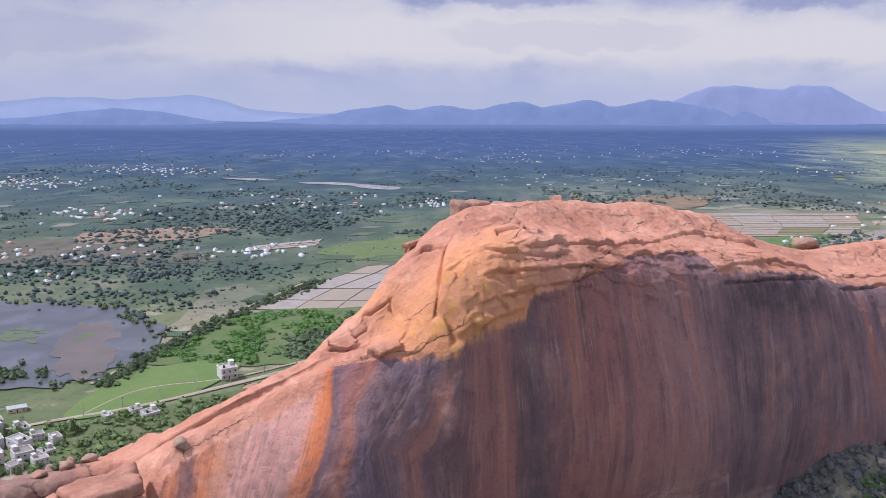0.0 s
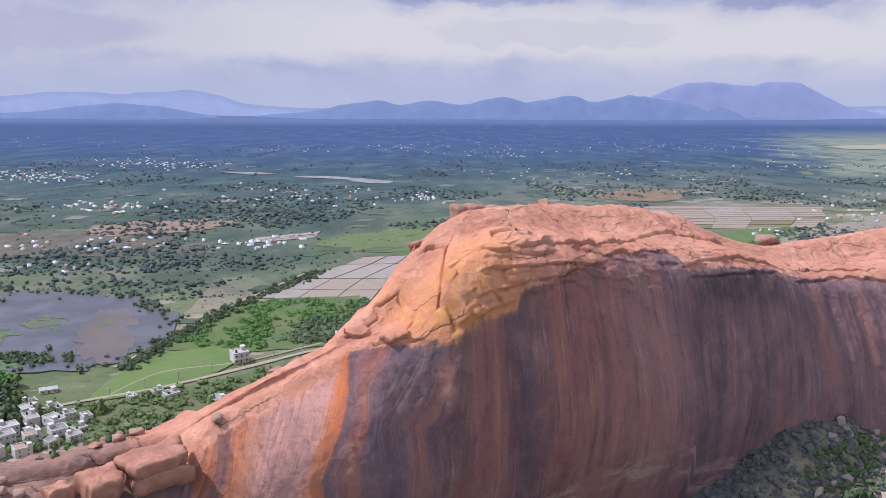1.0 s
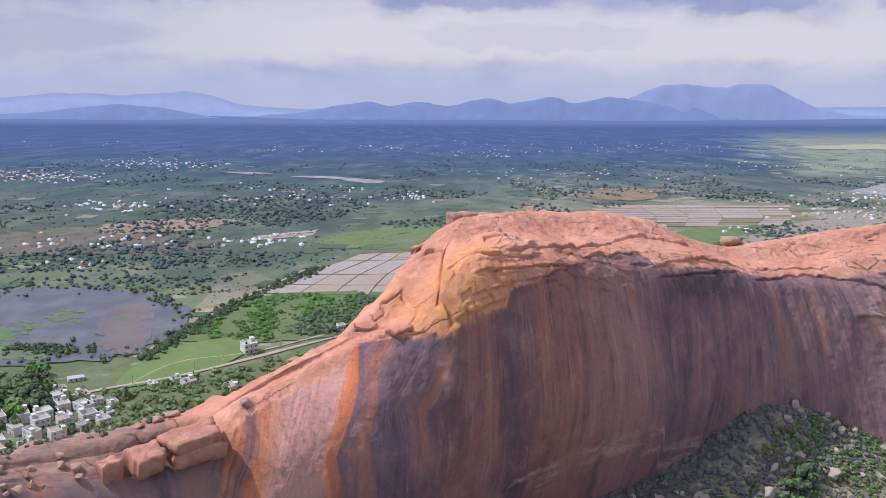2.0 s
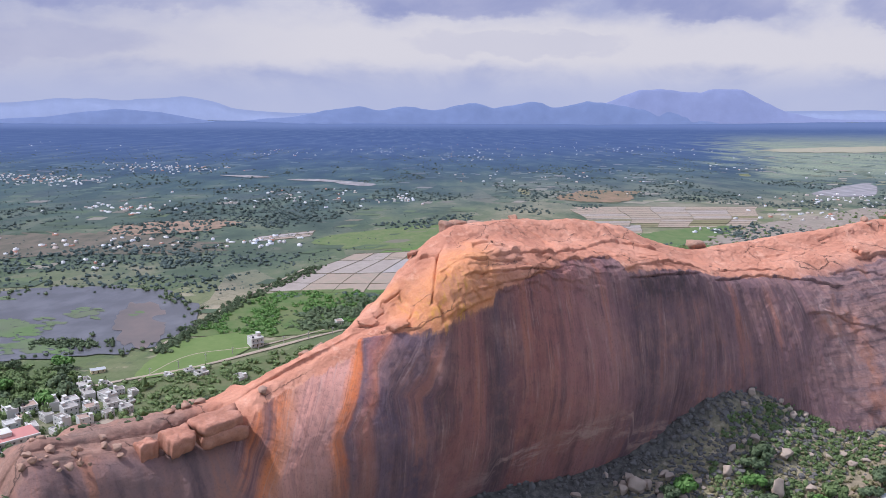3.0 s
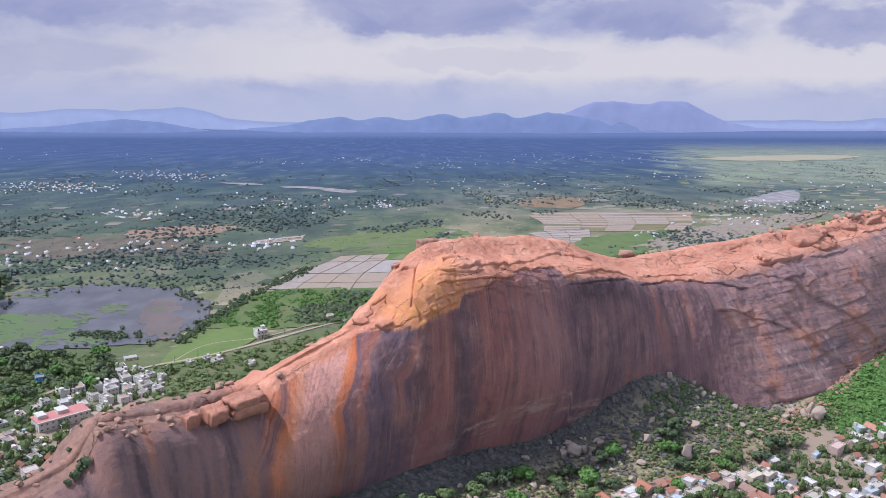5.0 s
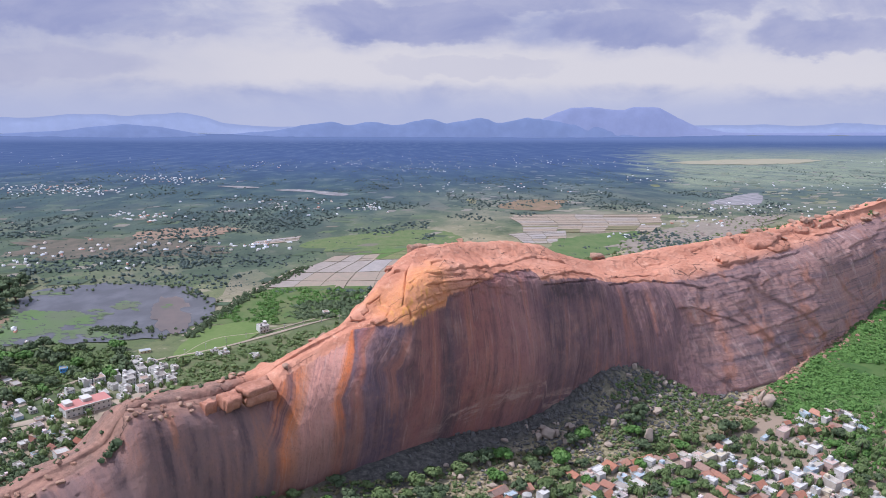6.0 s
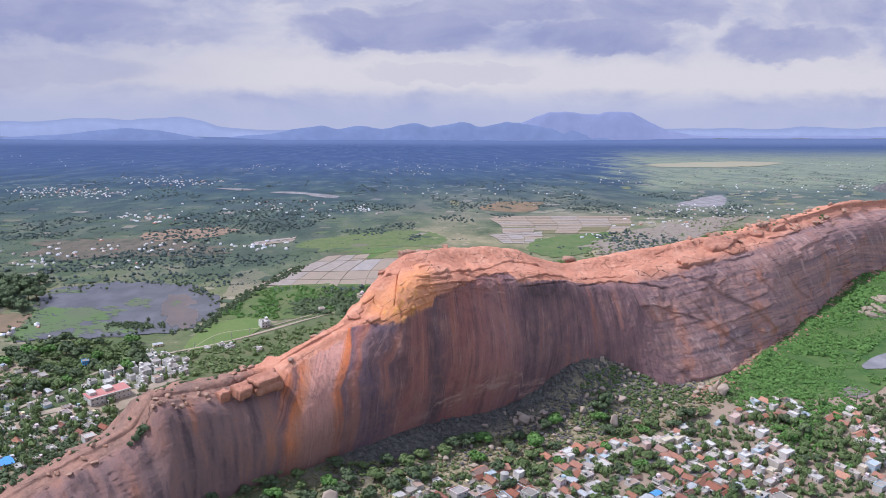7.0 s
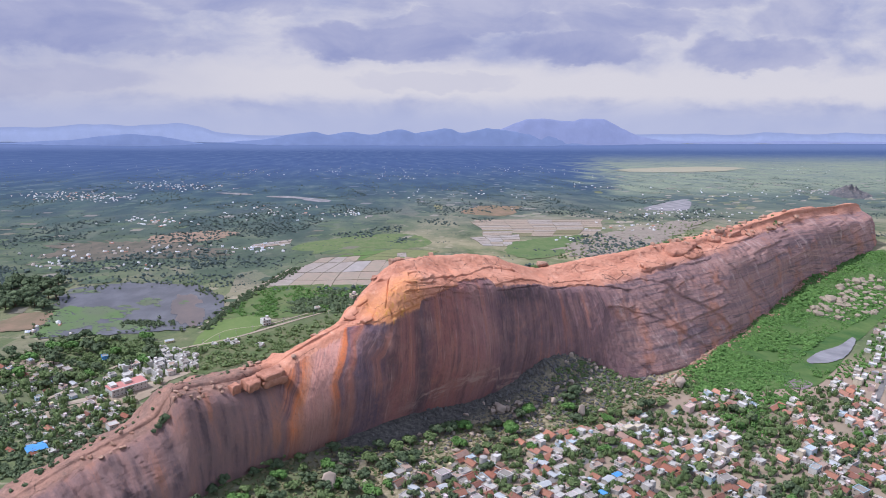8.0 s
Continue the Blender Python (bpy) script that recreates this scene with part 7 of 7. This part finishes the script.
rubble("quarry_stones", strew_fast([(76, 254), (99, 277), (142, 293), (120, 268), (92, 248)], 420, 303), np.abs(rs.normal(size=420)) * 0.3 + 0.1, "pale grey quarry stones in heaps", 303, mat_simple("quarry_stone", (0.34, 0.28, 0.25), 0.9, 0.4))
rubble("rocky_ground", strew_fast([(150, 200), (172, 226), (190, 236), (198, 222), (176, 200), (160, 192)], 420, 304), np.abs(rs.normal(size=420)) * 0.7 + 0.12, "pale rocky ground among green scrub", 304, mat_simple("pale_rock", (0.34, 0.28, 0.215), 0.9, 0.3))

# ---- trees and bushes ----
TREES = [tree_kind(1, 3.6, 3.6, LEAF_DARK, "broad dark green tree with a dense crown"), tree_kind(2, 3.0, 3.4, LEAF_MID, "round green tree with a dense crown"), tree_kind(3, 4.0, 3.2, LEAF_DARK, "tall dark green tree with an uneven crown"),
         tree_kind(4, 2.6, 3.0, LEAF_MID, "low spreading green tree"), tree_kind(5, 3.2, 3.8, LEAF_BRIGHT, "bright green spreading tree")]
BELT = [(-64, 74), (-60, 86), (-44, 90), (-27, 99), (-6, 105), (4, 107), (29, 119), (50, 128), (62, 136), (74, 143), (91, 138), (72, 124), (50, 114), (27, 103), (1, 96), (-3, 76), (-30, 70)]
belt = [p for p in strew(BELT, 110, 2.9, 401) if p[0] < 12 or fbm(p[0] * 0.08, p[1] * 0.08, 0, 34, 2) > 0.0]
plant_all(TREES, belt, [0.75] * len(belt), 402)
yard_trees = [p for p in strew(VILLAGE, 170, 2.4, 403) if all((p[0] - a) ** 2 + (p[1] - b) ** 2 > 1.9 for a, b in village_places)]
plant_all(TREES, yard_trees, [0.62] * len(yard_trees), 404)
LEFT_WOOD = [(-112, 150), (-92, 170), (-66, 174), (-60, 160), (-72, 148), (-90, 138), (-108, 134)]
left_trees = strew(LEFT_WOOD, 60, 3.0, 405)
plant_all(TREES, left_trees, [0.75] * len(left_trees), 406)
LAKE_WOOD = [(-122, 192), (-112, 214), (-99, 214), (-97, 200), (-103, 190)]
lake_trees = strew(LAKE_WOOD, 26, 3.6, 407)
plant_all(TREES[:1] + TREES[2:3], lake_trees, [1.0] * len(lake_trees), 408)
palms = [palm_kind()]
plant_all(palms, strew([(96, 112), (100, 140), (128, 140), (120, 110)], 14, 4.0, 409), [0.9] * 14, 410)

r0 = np.random.RandomState(500)


def near_size(p, size):
    return size * shrink(p[:, 0], p[:, 1])


p = strew_fast([(88, 148), (106, 165), (125, 186), (140, 205), (160, 240), (205, 262), (215, 225), (187, 212), (164, 190), (150, 180), (142, 172), (134, 163), (138, 152), (128, 143), (106, 140), (92, 140)], 6800, 501)
p = p[(fbm(p[:, 0] * 0.06, p[:, 1] * 0.06, 0, 61, 2) > -0.75)]
thicket("thorn_scrub", p, 0.8 + 0.5 * fbm(p[:, 0] * 0.12, p[:, 1] * 0.12, 0, 63, 3), LEAF_BRIGHT, "dense bright green thorn scrub beside the pond", 502, 12, 0.7)
p = strew_fast([(134, 150), (142, 156), (160, 172), (172, 192), (215, 232), (232, 205), (196, 168), (160, 150), (146, 142)], 900, 541)
p = p[~inside([(133, 158), (141, 169), (150, 174), (159, 181), (156, 169), (145, 159)], p[:, 0], p[:, 1])]
thicket("pond_scrub", p, 0.8 + 0.0 * p[:, 0], LEAF_BRIGHT, "green scrub between pond and town", 542, 8)
p = strew_fast([(90, 141), (110, 143), (130, 143), (128, 137), (118, 131), (110, 126), (108, 112), (98, 108), (95, 124)], 620, 547)
thicket("edge_scrub", p, 0.75 + 0.4 * fbm(p[:, 0] * 0.15, p[:, 1] * 0.15, 0, 70, 2), LEAF_BRIGHT, "green thorn scrub at the edge of the village", 548, 12, 0.8)
p = strew_fast(BELT, 900, 503)
thicket("undergrowth", p, 0.55 + 0.0 * p[:, 0], LEAF_MID, "green bushes under the trees below the cliff", 504, 10)
p = strew_fast(BELT, 1500, 505)
thicket("dry_scrub", p, 0.5 + 0.0 * p[:, 0], LEAF_DRY, "dry brown bushes on the scree", 506, 8)
ss, ww = r0.uniform(14, 72, 1500), r0.uniform(18, 40, 1500)
p = np.stack(along(ss, ww), 1)
p = p[fbm(p[:, 0] * 0.12, p[:, 1] * 0.12, 0, 62, 2) > -0.1]
thicket("scree_bushes", p, 0.62 + 0.0 * p[:, 0], LEAF_MID, "green bushes growing among fallen stones", 507, 12)
p = strew_fast([(-46, 190), (-31, 214), (2, 217), (14, 208), (-2, 198), (-26, 189)], 1500, 508)
p = p[fbm(p[:, 0] * 0.16, p[:, 1] * 0.2, 0, 68, 3) > -0.12]
thicket("bush_field", p, near_size(p, 0.8), LEAF_BRIGHT, "green bushes in a rough field behind the ridge", 509, 24)
p = strew_fast([(-62, 160), (-40, 172), (-12, 190), (20, 212), (26, 206), (-6, 178), (-36, 156), (-52, 148)], 620, 510)
thicket("lane_bushes", p, near_size(p, 0.9), LEAF_MID, "green bushes beside the dirt road", 511, 26)
p = strew_fast(LEFT_WOOD + [], 900, 512)
thicket("garden_bushes", p, near_size(p, 0.8), LEAF_MID, "green bushes among trees near the lake", 513, 22)
p = strew_fast([(-120, 88), (-112, 130), (-66, 128), (-56, 112), (-80, 92)], 1700, 514)
thicket("street_bushes", p, near_size(p, 0.8), LEAF_DARK, "dark green bushes between houses and street", 515, 8)
p = np.array([q for q in strew_fast(VILLAGE, 1500, 526) if all((q[0] - a) ** 2 + (q[1] - b) ** 2 > 1.7 for a, b in village_places)])
thicket("yard_trees", p, 0.95 + 0.0 * p[:, 0], LEAF_MID, "leafy green trees crowding the village yards", 527, 34, 1.5, "trees")
p = strew_fast([(-82, 138), (-66, 168), (-50, 166), (-45, 152), (-62, 139), (-66, 124), (-80, 104), (-112, 100), (-108, 150)], 260, 543)
thicket("town_trees", p, near_size(p, 1.15), LEAF_MID, "leafy green trees between white town houses", 544, 30, 1.5, "trees")
p = strew_fast(VILLAGE, 900, 516)
thicket("yard_bushes", p, near_size(p, 0.6), LEAF_DARK, "dark green bushes in village yards", 517, 8)
# bank of the lake, with small islands of bushes
u = r0.uniform(0, len(LAKE), 170)
i = u.astype(int)
q = np.array(LAKE, float)
p = q[i] * (1 - (u - i))[:, None] + q[(i + 1) % len(LAKE)] * (u - i)[:, None] + r0.normal(size=(170, 2)) * 1.6
isle = np.array((-68, 183)) + r0.normal(size=(110, 2)) * (4.0, 1.2)
p = np.concatenate([p, isle])
thicket("lake_bushes", p, near_size(p, 0.8), LEAF_DARK, "dark green bushes along the edge of the lake", 518, 20, lift=0.15)
u = r0.uniform(0, 1, 420)
p = np.stack([np.interp(u, [0, 0.3, 0.6, 1], [-50, -43, -37, -22]), np.interp(u, [0, 0.3, 0.6, 1], [180, 196, 209, 232])], 1) + r0.normal(size=(420, 2)) * (1.0, 0.8)
thicket("track_bushes", p, near_size(p, 0.9), LEAF_DARK, "dark green bushes lining a dirt track", 519, 20)
p = strew_fast([(70, 246), (84, 272), (110, 284), (146, 296), (128, 270), (92, 244)], 520, 545)
p = p[fbm(p[:, 0] * 0.14, p[:, 1] * 0.14, 0, 69, 2) > -0.1]
thicket("quarry_scrub", p, near_size(p, 0.95), LEAF_MID, "green trees and scrub round the stone quarry", 546, 14)
# scrub behind the ridge
ss, ww = r0.uniform(30, 190, 1500), r0.uniform(-46, -14, 1500)
p = np.stack(along(ss, ww), 1)
thicket("ridge_scrub", p, near_size(p, 0.7), LEAF_DARK, "dark scrub behind the rocky ridge", 520, 8)


def crest_bushes(name, marks, label, seed, material):
    """Bushes rooted on the rock itself."""
    r = np.random.RandomState(seed)
    pts, sizes, rise = [], [], []
    for s, w, spread, count, size in marks:
        for _ in range(count):
            a, b = s + r.normal() * spread, w + r.normal() * spread * 0.4
            pts.append(along(a, b))
            sizes.append(size * r.uniform(0.6, 1.3))
            rise.append(ridge_top(a, b))
    pts = np.array(pts)
    units = [shrub_unit(seed + i, 14) for i in range(4)]
    v = np.concatenate([units[i % 4] * k + (x, y, z - 0.1) for i, ((x, y), k, z) in enumerate(zip(pts, sizes, rise))])
    return tagged(new(name, mesh_fast(name, v, np.arange(len(v)).reshape(-1, 3), material, False, 3)), label, "bushes", kind="stuff")


crest_bushes("summit_bushes", ((39.6, -6.6, 0.6, 12, 1.0), (22, -6.8, 0.5, 6, 0.5), (30, -7.2, 1.2, 6, 0.35), (88, -6, 6, 26, 0.7), (104, -5, 6, 24, 0.7), (120, -6, 8, 20, 0.6), (150, -6, 10, 20, 0.6)), "small green bushes in cracks of the summit", 521, LEAF_MID)
crest_bushes("ledge_bushes", ((-88.5, -5, 0.9, 14, 0.9), (-98, -12, 3, 8, 0.7), (-114, -15, 5, 16, 0.9), (-101, -14, 3, 8, 0.8), (-78, -13, 6, 16, 0.6), (-60, -14, 6, 14, 0.6)), "dry green bushes on the low ridge", 522, LEAF_DARK)


def plain_woods():
    """Trees and hedges over the whole plain, thick and thin."""
    r = np.random.RandomState(530)
    n = 150000
    k = r.uniform(0.06, 0.75, n) ** 1.0
    left = 262 * k
    x = r.uniform(-1, 1, n) * (130 + 130 * (1 - k)) + 25
    y = HORIZON + 0.1 * x - left
    u, v = x / k, -262.0 * np.log(k)
    clump = fbm(u * 0.016, v * 0.030, 0, 64, 3) + 0.55 * fbm(u * 0.06, v * 0.09, 0, 65, 3)
    dens = 0.05 + 1.5 * sstep(0.05, 0.5, clump) + 0.20 * (1 - sstep(-60, 10, x)) * sstep(215, 240, y) + 0.25 * sstep(310, 345, y) * (1 - sstep(90, 125, x))
    dens = dens - 0.45 * sstep(30, 90, x) * (1 - sstep(330, 350, y)) - 0.5 * sstep(105, 130, x) * sstep(312, 325, y)
    for poly, extra in (([(-49, 285), (-37, 295), (-15, 288), (-15, 275), (-34, 262), (-47, 263)], 1.3), ([(-104, 237), (-60, 243), (-27, 244), (-27, 234), (-100, 223)], 0.45), ([(92, 309), (120, 311), (141, 300), (133, 290), (100, 289)], 0.7), ([(-112, 216), (-60, 226), (-40, 224), (-44, 216), (-100, 216)], 0.5)):
        dens = dens + extra * inside(poly, x, y)
    hedge = (np.abs((v * 0.035 + 0.3 * fbm(u * 0.01, 0, 0, 66, 2)) % 1.0 - 0.5) > 0.46) & (fbm(u * 0.02, v * 0.02, 0, 67, 2) > -0.1)
    ok = (r.uniform(0, 1, n) < np.clip(dens, 0.015, 1) * 0.42) | (hedge & (r.uniform(0, 1, n) < 0.6))
    s, w = ridge_coords(x, y)
    ok &= ~((w > -36) & (s < 238) & (s > -150)) & (y > 170)
    for poly in ([(-36, 213), (-16, 243), (32, 256), (20, 238), (4, 215)], [(32, 258), (48, 280), (62, 299), (106, 292), (92, 274), (60, 257)], [(121, 305), (138, 321), (147, 321), (140, 304)], LAKE,
                 [(-54, 306), (-30, 318), (-6, 306), (-20, 302)], [(-50, 179), (-46, 186), (-31, 190), (-36, 177), (-52, 167)]):
        ok &= ~inside(poly, x, y)
    x, y, thick = x[ok], y[ok], 0.55 + 0.85 * np.clip(dens[ok], 0, 1)
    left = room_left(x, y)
    for name, m, leaves, label, cards in (("near_woods", left > 178, LEAF_DARK, "dark green trees and hedges over the plain", 16), ("far_woods", left <= 178, LEAF_HAZE, "far woods and hedges tinted dark blue-green for haze", 0)):
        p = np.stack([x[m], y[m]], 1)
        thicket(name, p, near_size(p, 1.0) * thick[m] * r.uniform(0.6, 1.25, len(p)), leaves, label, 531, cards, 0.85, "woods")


plain_woods()


# ---- posts along the path beside the green field ----
def field_post():
    root = tagged(new("field_post"), "thin pale concrete post beside a field path", "post", "posts along the field path")
    part("shaft", Shape().box(-0.05, -0.05, -0.3, 0.05, 0.05, 1.7).mesh("post_shaft", CONCRETE), root)
    part("cross_arm", Shape().box(-0.3, -0.03, 1.5, 0.3, 0.03, 1.58).mesh("post_arm", CONCRETE), root)
    return root


first = field_post()
for i in range(9):
    u = i / 8
    x, y = -50 + 38 * u, 168.5 + 24 * u + 1.4 * math.sin(3 * u)
    m = pose(x, y, float(ground_z(x, y)), 0, 0, 30)
    if i:
        copy_thing(first, m)
    else:
        first.matrix_basis = m
